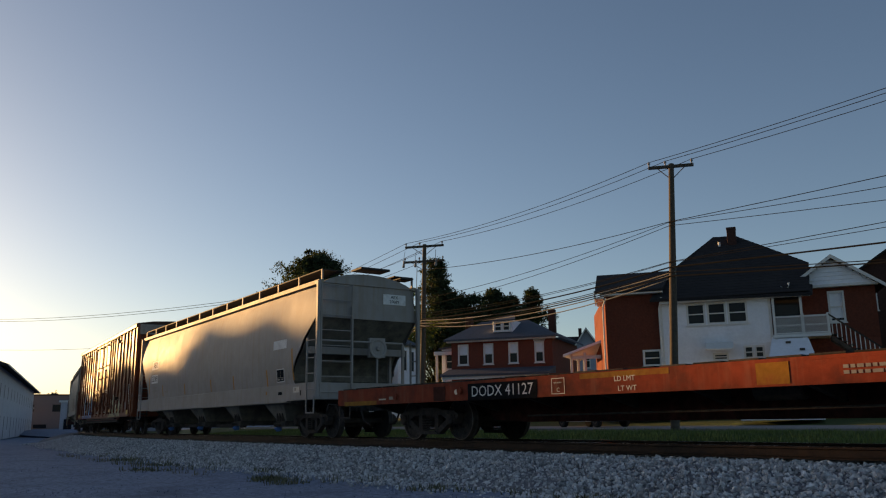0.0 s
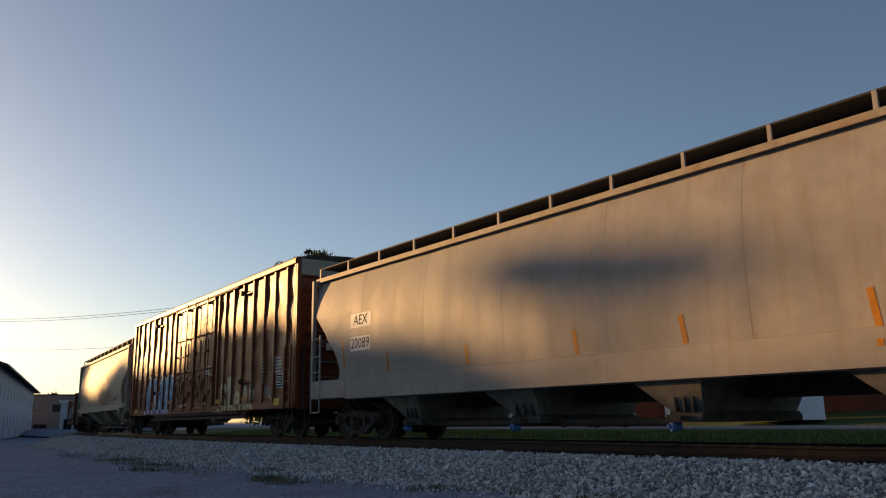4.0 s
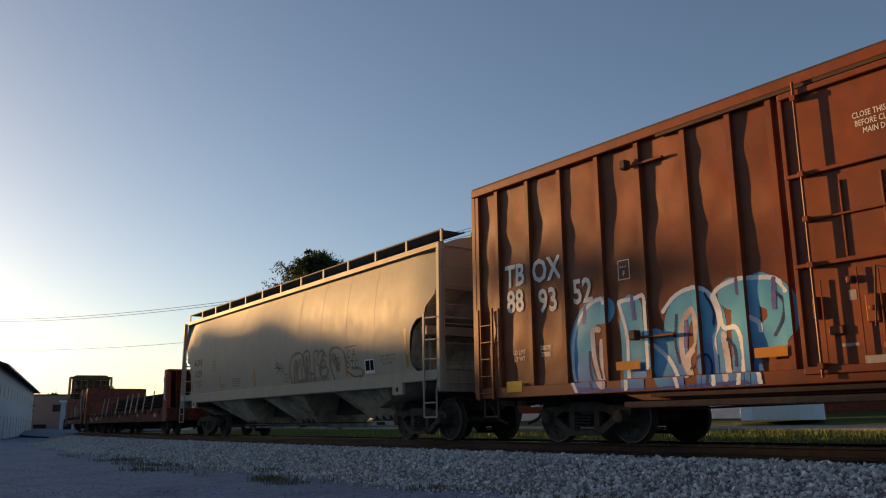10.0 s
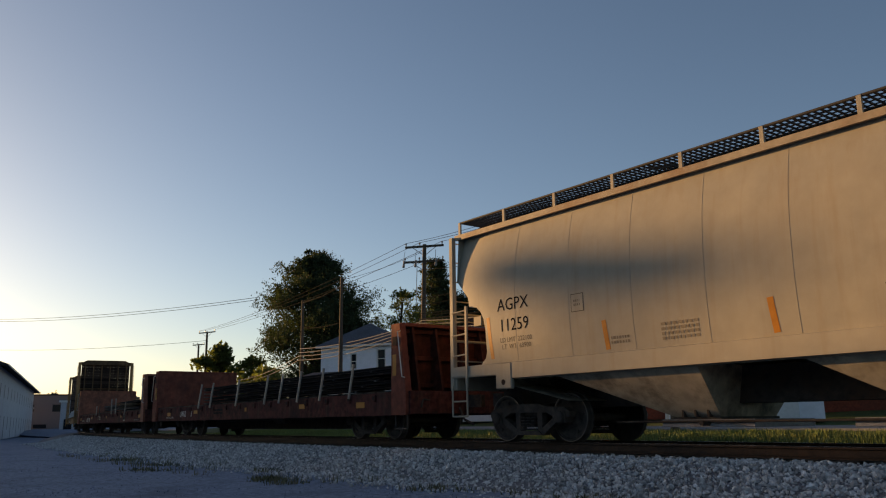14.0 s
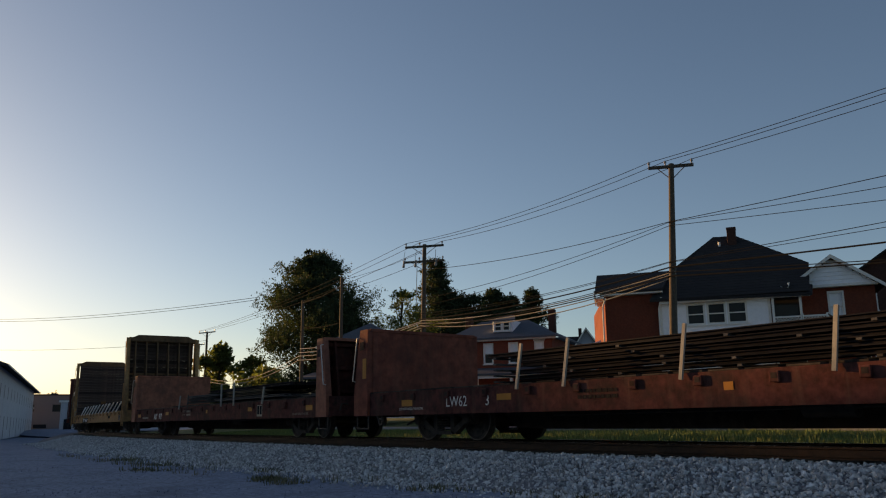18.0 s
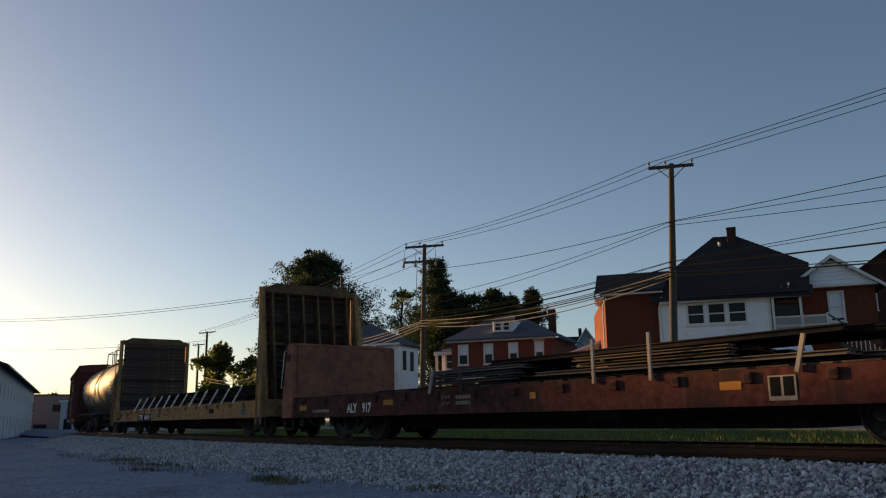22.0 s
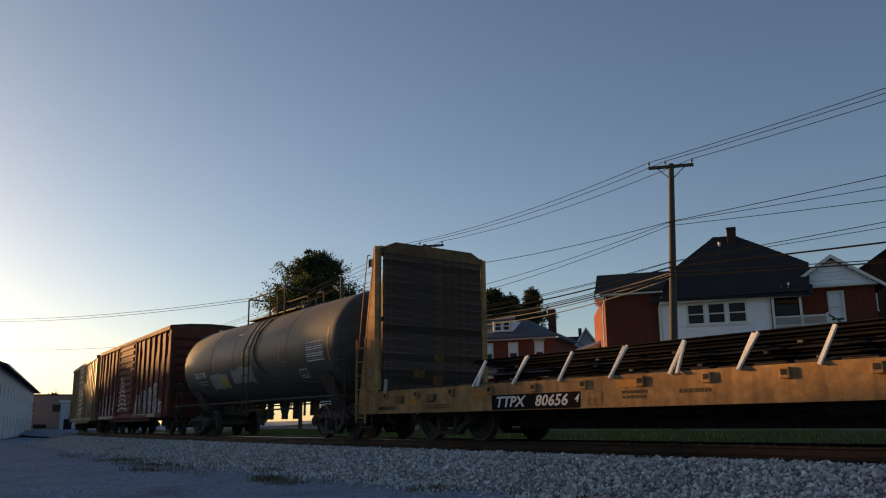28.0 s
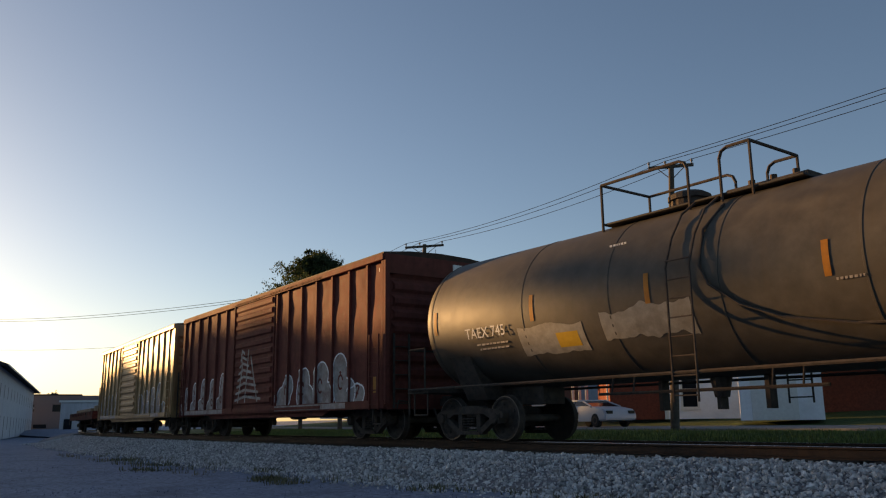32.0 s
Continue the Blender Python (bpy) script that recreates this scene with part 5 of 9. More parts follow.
    # end frames: deep sills, platform, posts, ladders, bracing
    for s in (-1, 1):
        e = s * half
        for t in (-1, 1):
            if round_end:
                xa, xb = sorted((e - s * 1.86, e - s * 1.4))
                ya, yb = sorted((t * (W + 0.03), t * (W - 0.06)))
                k = part("jacking_bracket", bbox_mesh(xa, xb, ya, yb, 1.0, 1.5, 0.02), mat, car)
                bm = bmesh.new()
                disc(bm, ((xa + xb) / 2, t * (W + 0.028), 1.13), (0, t, 0), [(0, 0.055), (0.006, 0.055)], 14)
                # A dark disc drawn for the shade in the bracket's hole.
                part("bracket_hole", bm, "dark_brown", k)
            part("end_side_sill", bbox_mesh(min(e, e - s * 1.86), max(e, e - s * 1.86), min(t * (W + 0.025), t * (W - 0.08)), max(t * (W + 0.025), t * (W - 0.08)), 1.27 if round_end else 1.03, 1.5, 0.015), mat, car)
        part("end_sill", bbox_mesh(min(e, e - s * 0.12), max(e, e - s * 0.12), -W + 0.02, W - 0.02, 1.03, 1.48), mat, car)
        part("end_floor", bbox_mesh(min(e - s * 0.12, e - s * 1.7), max(e - s * 0.12, e - s * 1.7), -W + 0.1, W - 0.1, 1.3, 1.36), "hopper_dirt", car)
        part("stub_sill", bbox_mesh(min(e, e - s * 1.9), max(e, e - s * 1.9), -0.25, 0.25, 0.72, 1.2), "steel_dark", car)
        for t in (-1, 1):
            part("corner_post", bbox_mesh(e - 0.06, e + 0.06, t * (W - 0.04) - 0.05, t * (W - 0.04) + 0.05, 1.03, 4.26, 0.012), mat, car)
        for y in (-0.55, 1.1):
            part("end_post", bbox_mesh(e - s * 0.03 - 0.035, e - s * 0.03 + 0.035, y - 0.035, y + 0.035, 1.45, 3.6 if y < 0 else 2.6, 0.008), mat, car)
        for z, w0, w1 in ((2.62, -W + 0.1, 1.1), (2.05, -W + 0.1, -0.55)):
            bm = bmesh.new()
            rod(bm, (e - s * 0.02, w0, z), (e - s * 0.02, w1, z), 0.028)
            part("end_rail", bm, mat, car)
        for t in (-1, 1):
            part("gusset", bbox_mesh(min(e - s * 0.9, e - s * 1.0), max(e - s * 0.9, e - s * 1.0), t * 1.2 - 0.04, t * 1.2 + 0.04, 1.36, 2.35), mat, car)
            bm = bmesh.new()  # side ladder between the corner post and one stile, with a stirrup below
            x0, x1, y = e - s * 0.04, e - s * 0.52, t * (W + 0.03)
            box(bm, x1 - 0.028, x1 + 0.028, y - 0.02, y + 0.02, 1.08, 2.72)
            for z in (1.3, 1.72, 2.14, 2.62):
                rod(bm, (x0, y, z), (x1, y, z + 0.02), 0.016, 6)
            part("ladder", bm, mat, car)
            bm = bmesh.new()
            low = 0.5 if round_end else 0.68
            pipe(bm, [(x1, y, 1.12), (x1, y, low), (x0, y, low), (x0, y, 1.12)], 0.02)
            if round_end:
                rod(bm, (x1, y, 0.8), (x0, y, 0.8), 0.018)
            part("step", bm, mat, car)
        ladder(car, e + s * 0.04, -1.05, 1.1, 4.2, 0.95, "y", 0.42, mat=mat)
    for s in (-1, 1):
        part("crossover_platform", bbox_mesh(min(s * (half - 0.5), s * (half + 0.12)), max(s * (half - 0.5), s * (half + 0.12)), -0.35, 0.6, 4.68, 4.74, 0.01), "grating", car)
        part("crossover_platform", bbox_mesh(min(s * (half - 0.4), s * (half + 0.1)), max(s * (half - 0.4), s * (half + 0.1)), 0.95, 1.4, 4.5, 4.55, 0.01), "grating", car)
    bm = bmesh.new()
    disc(bm, (half + 0.0, 0.25, 2.45), (1, 0, 0), [(0, 0.08), (0.02, 0.28), (0.05, 0.28), (0.05, 0.24), (0.03, 0.2), (0.03, 0.08), (0.09, 0.05)], 18)
    rod(bm, (half - 0.02, 0.25, 2.4), (half - 0.02, 0.25, 1.2), 0.03)
    box(bm, half - 0.12, half, 0.0, 0.5, 2.2, 2.75)
    part("hand_brake", bm, mat, car)
    # discharge hoppers under the sill
    zt2 = 1.24 if round_end else 1.05
    hb = 0.75 if round_end else 1.28
    for x0, x1, b0, b1, zb, o0, o1 in boxes:
        if round_end:
            b0, b1, o0, o1 = b0 - 0.4, b1 - 0.4, o0 - 0.4, o1 - 0.4
        bm = bmesh.new()
        loft(bm, [[(x0, -W + 0.12, zt2), (x1, -W + 0.12, zt2), (x1, W - 0.12, zt2), (x0, W - 0.12, zt2)],
                  [(b0, -hb, zb), (b1, -hb, zb), (b1, hb, zb), (b0, hb, zb)]])
        h = part("discharge_hopper", bm, "chute_tan" if round_end else "hopper_grime_shade", car)
        part("outlet_gate", bbox_mesh(o0, o1, -hb - 0.1, hb + 0.1, zb - 0.14, zb - 0.02), "gate_pale" if round_end else "hopper_dirt", h)
        part("hopper_flange", bbox_mesh(b0 - 0.04, b1 + 0.04, -hb - 0.06, hb + 0.06, zb - 0.02, zb + 0.02, 0.004), "hopper_dirt", h)
        bm = bmesh.new()
        rod(bm, ((o0 + o1) / 2 + 0.05, -hb - 0.3, zb - 0.08), ((o0 + o1) / 2 + 0.05, hb + 0.3, zb - 0.08), 0.04, 10)
        part("gate_shaft", bm, "steel_dark", h)
        if not round_end:
            bm = bmesh.new()
            disc(bm, (b0 - 0.02, -hb - 0.02, zb - 0.2), (-0.55, -1, 0), [(-0.12, 0.07), (0, 0.085), (0.04, 0.085), (0.05, 0.04), (0.09, 0.035), (0.1, 0.01)], 14)
            part("outlet_cap", bm, "valve_blue", h, "blue outlet cap")
        for k in range(3):
            part("hopper_rib", bbox_mesh(b0 + (b1 - b0) * (0.2 + 0.3 * k) - 0.02, b0 + (b1 - b0) * (0.2 + 0.3 * k) + 0.02, -hb - 0.12, -hb, zb + 0.02, zb + 0.25, 0.004), "steel_dark", h)
    bm = bmesh.new()
    box(bm, -half + 0.2, half - 0.2, -0.3, 0.3, 0.64 if round_end else 0.72, 1.22)
    rod(bm, (-5.0, -0.9, 0.36), (2.2, -0.9, 0.36), 0.07 if not round_end else 0.02, 8)
    part("centre_sill", bm, "steel_dark", car)
    return car


def laid(ob, car, lift):
    """Lay a flat marking onto the hopper's curved side."""
    return drape(ob, lambda x, z: -HULL[car.name](x, z), lift)


def bulge(z):
    """Where the rounded side stands at a height, and how it leans there."""
    zs, ws = (1.5, 1.75, 2.2, 2.8, 3.4, 3.8), (-0.01, 0.0, 0.03, 0.03, -0.01, -0.045)
    y = float(np.interp(z, zs, ws))
    lean = float(np.interp(z + 0.1, zs, ws) - np.interp(z - 0.1, zs, ws)) / 0.2
    return -W - y, math.degrees(math.atan(lean))


def side_plate(name, car, x, z, wide, high, mat, label="", lean=0.0, lift=0.003):
    """A thin painted patch that follows the curved side."""
    bm = bmesh.new()
    nx, nz = max(2, int(wide / 0.07)), max(2, int(high / 0.07))
    vs = [[bm.verts.new((wide * (i / nx - 0.5), 0, high * (j / nz - 0.5))) for j in range(nz + 1)] for i in range(nx + 1)]
    for i in range(nx):
        for j in range(nz):
            bm.faces.new((vs[i][j], vs[i + 1][j], vs[i + 1][j + 1], vs[i][j + 1]))
    ob = part(name, bm, mat, car, label)
    ob.location, ob.rotation_euler = (x, 0, z), (0, radians(lean), 0)
    return laid(ob, car, lift)


def side_writing(text, size, mat, car, x, z, lift=0.005, squeeze=1.0):
    y, tilt = bulge(z)
    return laid(writing("lettering", text, size, mat, car, on_side(x, y - lift, z) @ Matrix.Rotation(radians(tilt), 4, "X"), squeeze), car, lift)


def side_bars(name, car, x, z, wide, high, rows, mat, seed=1, lift=0.004):
    return laid(bars(name, car, x, bulge(z)[0] - lift, z, wide, high, rows, mat, seed=seed), car, lift)


def hopper_one():
    car = hopper(-28.95, 9.28, 7.8, "hopper_grey", "weathered grey covered hopper with rust streaks", [(-5.99, -4.44, -5.13, -4.6, 0.47, -5.2, -4.5), (-2.17, -0.63, -1.4, -0.68, 0.49, -1.45, -0.6), (1.69, 3.1, 2.4, 2.95, 0.49, 2.3, 3.0), (5.26, 6.84, 5.99, 6.61, 0.46, 5.9, 6.7)], False)
    for wide, high, x, z, t in ((1.0, 0.36, -6.68, 2.91, "AEX"), (0.96, 0.36, -6.68, 2.33, "20089")):
        side_plate("number_board", car, x, z, wide, high, "paint_white", "white painted patch")
        side_writing(t, 0.36, "paint_black", car, x, z)
    side_plate("number_board", car, 6.85, 2.68, 0.95, 0.26, "paint_white")
    side_plate("number_board", car, 6.88, 1.78, 0.54, 0.38, "paint_white", "black test label with white marks")
    side_plate("number_board", car, 6.88, 1.78, 0.5, 0.34, "paint_black", lift=0.004)
    for dx, dz, w, h in ((-0.003, 0.05, 0.012, 0.22), (0.0, -0.06, 0.46, 0.012), (-0.12, -0.115, 0.18, 0.04), (0.13, -0.115, 0.14, 0.04)):
        side_plate("label_mark", car, 6.88 + dx, 1.78 + dz, w, h, "patch_grey", lift=0.005)
    side_plate("number_board", car, 7.4, 1.78, 0.26, 0.26, "patch_grey")
    for x, z, w, h, mt in ((8.07, 1.33, 0.4, 0.16, "strap"), (8.02, 1.34, 0.1, 0.08, "patch_grey"), (6.94, 1.26, 0.28, 0.09, "paint_black"), (8.37, 1.23, 0.06, 0.14, "dark_brown"), (5.9, 1.3, 0.09, 0.09, "reflector")):
        plate("mark", car, x, -W - (0.026 if x > 7.4 else 0.021) - (0.003 if w < 0.11 and x == 8.02 else 0.0), z, w, h, mt)
    for x, z, h in ((-7.51, 2.1, 0.7), (-5.45, 1.8, 0.45), (-2.45, 1.75, 0.4), (0.65, 1.75, 0.42), (2.95, 1.75, 0.45), (5.87, 1.75, 0.5), (7.76, 2.05, 0.9)):
        side_plate("reflector_strip", car, x, z, 0.1, h, "reflector", "orange reflective strip", -5)
    side_bars("data_panel", car, -6.6, 1.9, 0.75, 0.26, 2, "paint_dim", 5)
    side_bars("data_panel", car, -4.9, 1.75, 0.5, 0.12, 1, "paint_dim", 8)
    bm = bmesh.new()
    box(bm, 9.161, 9.168, 0.5, 1.25, 3.75, 4.05)
    part("number_board", bm, "paint_white", car)
    m = Matrix(((0, 0, 1, 9.172), (1, 0, 0, 0.87), (0, 1, 0, 3.9), (0, 0, 0, 1)))
    writing("lettering", "AEX\n20089", 0.13, "paint_black", car, m)
    return car


def hopper_two():
    car = hopper(-67.9, 8.75, 7.1, "hopper_tan", "tan covered hopper with rounded sides and black graffiti", [(-6.0, -2.85, -3.4, -2.6, 0.41, -3.68, -1.96), (-1.23, 1.8, 0.66, 1.78, 0.41, -0.46, 2.48), (3.54, 6.42, 4.94, 6.14, 0.46, 4.93, 6.1)], True, round_end=True)
    side_writing("AGPX", 0.34, "paint_black", car, -6.8, 2.6, 0.004)
    side_writing("11259", 0.34, "paint_black", car, -6.78, 2.2, 0.004)
    side_writing("LD LMT  222100\nLT  WT  63900", 0.13, "graf_dust", car, -6.75, 1.86, 0.004)
    side_plate("number_board", car, -5.1, 2.42, 0.3, 0.32, "graf_dust", "dark framed square mark")
    side_plate("number_board", car, -5.1, 2.42, 0.275, 0.295, "hopper_tan", lift=0.005)
    side_bars("data_panel", car, -5.1, 2.42, 0.16, 0.14, 2, "graf_dust", 2, 0.007)
    for x, z, w, h, r in ((-3.0, 1.75, 0.7, 0.3, 4), (-4.2, 1.7, 0.4, 0.15, 2), (1.0, 1.7, 0.35, 0.3, 3), (0.2, 1.45, 0.3, 0.06, 1)):
        side_bars("data_panel", car, x, z, w, h, r, "stencil_faint", int(x * 10) + 50)
    side_writing("EXW  10-8  H  9-6\nEW   8-6  H  15-0\nCU FT  5461", 0.09, "graf_black", car, 6.66, 1.85, 0.004)
    side_plate("number_board", car, 5.79, 1.74, 0.46, 0.34, "paint_white")
    side_plate("number_board", car, 5.7, 1.76, 0.2, 0.24, "paint_black", lift=0.005)
    side_plate("number_board", car, 5.91, 1.76, 0.16, 0.24, "paint_black", lift=0.005)
    for x, z, h in ((-7.5, 2.0, 0.82), (-4.5, 1.8, 0.5), (-1.42, 1.8, 0.5), (1.73, 1.8, 0.52), (4.6, 1.8, 0.5), (7.48, 2.05, 0.88)):
        side_plate("reflector_strip", car, x, z, 0.1, h, "reflector", "orange reflective strip", -5)

    def surface(x, z):
        return -HULL[car.name](x, z)
    G = [[(1.36, 1.31), (1.28, 1.66), (1.16, 1.9), (1.25, 2.17), (1.5, 2.32), (1.92, 2.35), (2.08, 2.14), (1.97, 1.85), (2.06, 1.51), (2.27, 1.41)], [(1.48, 1.43), (1.47, 1.95), (1.65, 2.19)],
         [(2.21, 1.47), (2.17, 1.87), (2.13, 2.3), (2.48, 2.34), (2.5, 1.84), (2.58, 1.39)], [(2.52, 1.75), (2.77, 1.77), (2.78, 2.29), (3.0, 2.33)], [(2.77, 1.77), (2.82, 1.37), (3.29, 1.43), (3.61, 1.38)]]
    G += [[(3.52, 2.15), (3.26, 2.32), (2.99, 2.22), (3.01, 1.94), (3.34, 1.86), (3.47, 1.96), (3.32, 2.06), (3.09, 1.89), (3.19, 1.65), (3.52, 1.65), (3.59, 1.83), (3.34, 1.9)],
          [(4.61, 1.93), (4.45, 2.2), (4.17, 2.33), (3.87, 2.33), (3.7, 2.2), (3.74, 1.85), (3.93, 1.54), (4.06, 1.36), (4.55, 1.46)], [(4.64, 1.68), (5.1, 1.52), (5.45, 1.58), (5.33, 1.72), (4.89, 1.75)], [(3.97, 2.2), (4.13, 1.95), (4.03, 1.71)]]
    smears = [[(1.64, 2.06), (1.72, 1.48)], [(2.34, 2.15), (2.4, 1.5)], [(1.47, 1.5), (2.59, 1.52), (3.54, 1.52)], [(3.37, 2.17), (3.14, 1.77)], [(1.55, 1.7), (1.9, 2.1)], [(3.85, 2.1), (4.2, 1.8)]]
    for lines, r, shift, mt in ((smears, 0.1, 0.0, "graf_haze"), (G, 0.024, 0.0, "graf_smear"), (G, 0.017, 0.06, "graf_smear")):
        for n_, st in enumerate(lines):
            g = strokes_mesh([curvy([(p + shift + 0.02 * math.sin(7 * q + n_), q - shift * 0.5) for p, q in st])], r, lambda x, z: surface(x, z) - (0.0 if r > 0.05 else 0.001), 0.012)
            g.materials.append(M[mt])
            part("graffiti", g, "", car, "smeared grey-brown spray-painted strokes")
    T = [[(0.2, 2.14), (0.78, 1.85)], [(0.26, 1.84), (0.71, 2.12)], [(0.47, 2.16), (0.54, 1.77)], [(0.14, 2.02), (0.83, 1.99)], arc(0.35, 2.1, 0.1, 0.08, 0, 330), [(4.0, 2.03), (4.25, 2.06), (4.28, 1.89), (4.06, 1.85), (4.29, 1.7)], arc(4.8, 2.1, 0.07, 0.1, 60, 300), [(4.95, 1.98), (5.03, 2.22), (5.11, 1.98)], [(4.97, 2.08), (5.09, 2.08)], arc(4.72, 1.84, 0.08, 0.08, 0, 350), [(4.86, 1.93), (5.04, 1.93)], [(4.95, 1.93), (4.95, 1.76)], arc(5.18, 1.84, 0.08, 0.09, 60, 300), [(4.6, 2.28), (5.15, 2.3)]]
    t = strokes_mesh(T, 0.012, lambda x, z: surface(x, z) - 0.002, 0.011)
    t.materials.append(M["graf_dust"])
    part("graffiti", t, "", car, "thin black tag")
    return car


# -- flat cars --
def flatcar(u, half, truck_half, mat, label, z0, z1, name="flatcar", pockets=True, belly=0.24, belly_mat="dark_brown"):
    car = railcar(name, label, "freight car", u, half, truck_half)
    bm = bmesh.new()
    bbox(bm, -half, half, -W + 0.05, W - 0.05, z1 - 0.09, z1 - 0.03)
    part("deck", bm, "old_timber", car, "weathered timber deck")
    for s in (-1, 1):
        bm = bmesh.new()
        y = s * (W - 0.01)
        prism(bm, [(y - s * 0.12, z1), (y, z1), (y, z1 - 0.05), (y - s * 0.004, z1 - 0.05), (y - s * 0.004, z0 + 0.04), (y, z0 + 0.04), (y, z0), (y - s * 0.12, z0)], -half, half)
        part("side_sill", bm, mat, car)
        if pockets:
            for x in np.arange(-half + 1.2, half - 1.0, 1.25):
                pk = part("stake_pocket", bbox_mesh(x - 0.075, x + 0.075, min(y, y + s * 0.045), max(y, y + s * 0.045), z1 - 0.2, z1 - 0.045), mat, car)
                # Dark plate in place of the shade inside a pocket.
                part("pocket_hole", bbox_mesh(x - 0.045, x + 0.045, min(y + s * 0.046, y + s * 0.049), max(y + s * 0.046, y + s * 0.049), z1 - 0.15, z1 - 0.07, 0.001), "dark_brown", pk)
        for x in np.arange(-half + 0.45, half - 0.4, 0.62):       # ends of the deck boards along the sill
            w_ = 0.5 + 0.08 * noise.noise((x * 3.1 + u, 0.2, 0.7))
            part("deck_edge", bbox_mesh(x - w_ / 2, x + w_ / 2, min(y - s * 0.3, y - s * 0.01), max(y - s * 0.3, y - s * 0.01), z1 + 0.002, z1 + 0.03 + 0.015 * noise.noise((x * 2.3, u, 0.1)), 0.004), "old_timber", car)
    for s in (-1, 1):
        bm = bmesh.new()
        bbox(bm, s * half - 0.06, s * half + 0.06, -W + 0.02, W - 0.02, z0 + 0.02, z1 + 0.01)
        part("end_sill", bm, mat, car)
        bm = bmesh.new()
        e = s * (half - 0.3)
        pipe(bm, [(e - 0.25, -W + 0.02, z0), (e - 0.25, -W + 0.02, z0 - 0.3), (e + 0.25, -W + 0.02, z0 - 0.3), (e + 0.25, -W + 0.02, z0)], 0.02)
        part("step", bm, "steel_dark", car)
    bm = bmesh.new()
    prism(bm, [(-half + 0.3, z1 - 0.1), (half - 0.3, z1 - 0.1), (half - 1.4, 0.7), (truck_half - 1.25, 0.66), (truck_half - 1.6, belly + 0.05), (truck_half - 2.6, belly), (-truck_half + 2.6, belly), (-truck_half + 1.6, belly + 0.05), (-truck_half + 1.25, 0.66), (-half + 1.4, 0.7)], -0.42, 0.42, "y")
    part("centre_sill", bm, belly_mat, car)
    for x in np.arange(-half + 1.0, half - 0.6, 1.9):
        bm = bmesh.new()
        prism(bm, [(-W + 0.1, z0 + 0.06), (W - 0.1, z0 + 0.06), (0.4, 0.6), (-0.4, 0.6)], x - 0.05, x + 0.05)
        part("crossbearer", bm, "steel_dark", car)
    bm = bmesh.new()
    disc(bm, (1.4, -0.8, z0 - 0.02), (1, 0, 0), [(-0.4, 0.1), (-0.38, 0.15), (0.38, 0.15), (0.4, 0.1)], 12)
    part("air_reservoir", bm, "steel_dark", car)
    bm = bmesh.new()
    rod(bm, (-4, -0.9, 0.5), (4.5, -0.9, 0.55), 0.02)
    part("brake_rod", bm, "steel_dark", car)
    return car


def orange_flat():
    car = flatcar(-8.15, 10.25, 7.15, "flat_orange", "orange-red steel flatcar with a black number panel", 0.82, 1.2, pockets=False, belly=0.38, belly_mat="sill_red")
    y = -W + 0.009
    plate("number_board", car, -3.95, y, 0.98, 2.05, 0.33, "paint_black", label="black painted number panel")
    writing("lettering", "DODX 41127", 0.3, "paint_white", car, on_side(-3.95, y - 0.0035, 0.98), 1.05)
    writing("lettering", "LD LMT", 0.12, "strap", car, on_side(-0.85, y - 0.002, 1.06), 1.1)
    writing("lettering", "LT WT", 0.12, "strap", car, on_side(-0.8, y - 0.002, 0.9), 1.1)
    for x0, x1, q0, q1 in ((-2.55, -2.22, 1.13, 1.142), (-2.55, -2.22, 0.86, 0.872), (-2.55, -2.538, 0.872, 1.13), (-2.232, -2.22, 0.872, 1.13)):
        plate("stencil_frame", car, (x0 + x1) / 2, y - 0.002, (q0 + q1) / 2, x1 - x0, q1 - q0, "strap")
    writing("lettering", "C", 0.11, "strap", car, on_side(-2.385, y - 0.002, 0.93))
    bars("data_panel", car, -2.385, y - 0.002, 1.06, 0.2, 0.04, 1, "strap", seed=9)
    bars("data_panel", car, 3.4, y, 1.0, 1.2, 0.15, 2, "paint_dim", seed=4)
    for x, z, w_, h_, mt in ((-9.2, 0.86, 1.5, 0.1, "flat_ochre"), (-5.95, 0.98, 0.42, 0.3, "sill_red"), (-0.9, 1.14, 1.9, 0.09, "flat_ochre"), (1.8, 1.0, 0.5, 0.3, "flat_ochre"), (5.2, 1.05, 1.2, 0.16, "flat_ochre"), (-8.2, 0.93, 0.3, 0.03, "strap"), (-7.8, 0.95, 0.22, 0.07, "paint_dim"), (7.4, 0.97, 0.5, 0.28, "sill_red")):
        plate("stain", car, x, y, z, w_, h_, mt)
    bm = bmesh.new()
    disc(bm, (-5.35, -W - 0.003, 1.0), (0, -1, 0), [(0, 0.055), (0.004, 0.055)], 14)
    part("paint_spot", bm, "strap", car, "round grey paint spot")
    for x, z in ((-5.2, 1.02), (-7.6, 0.98)):
        bm = bmesh.new()
        disc(bm, (x, -W - 0.02, z), (0, -1, 0), [(0, 0.075), (0.03, 0.075), (0.035, 0.02)], 12)
        part("tie_down_ring", bm, "flat_orange", car)
    return car


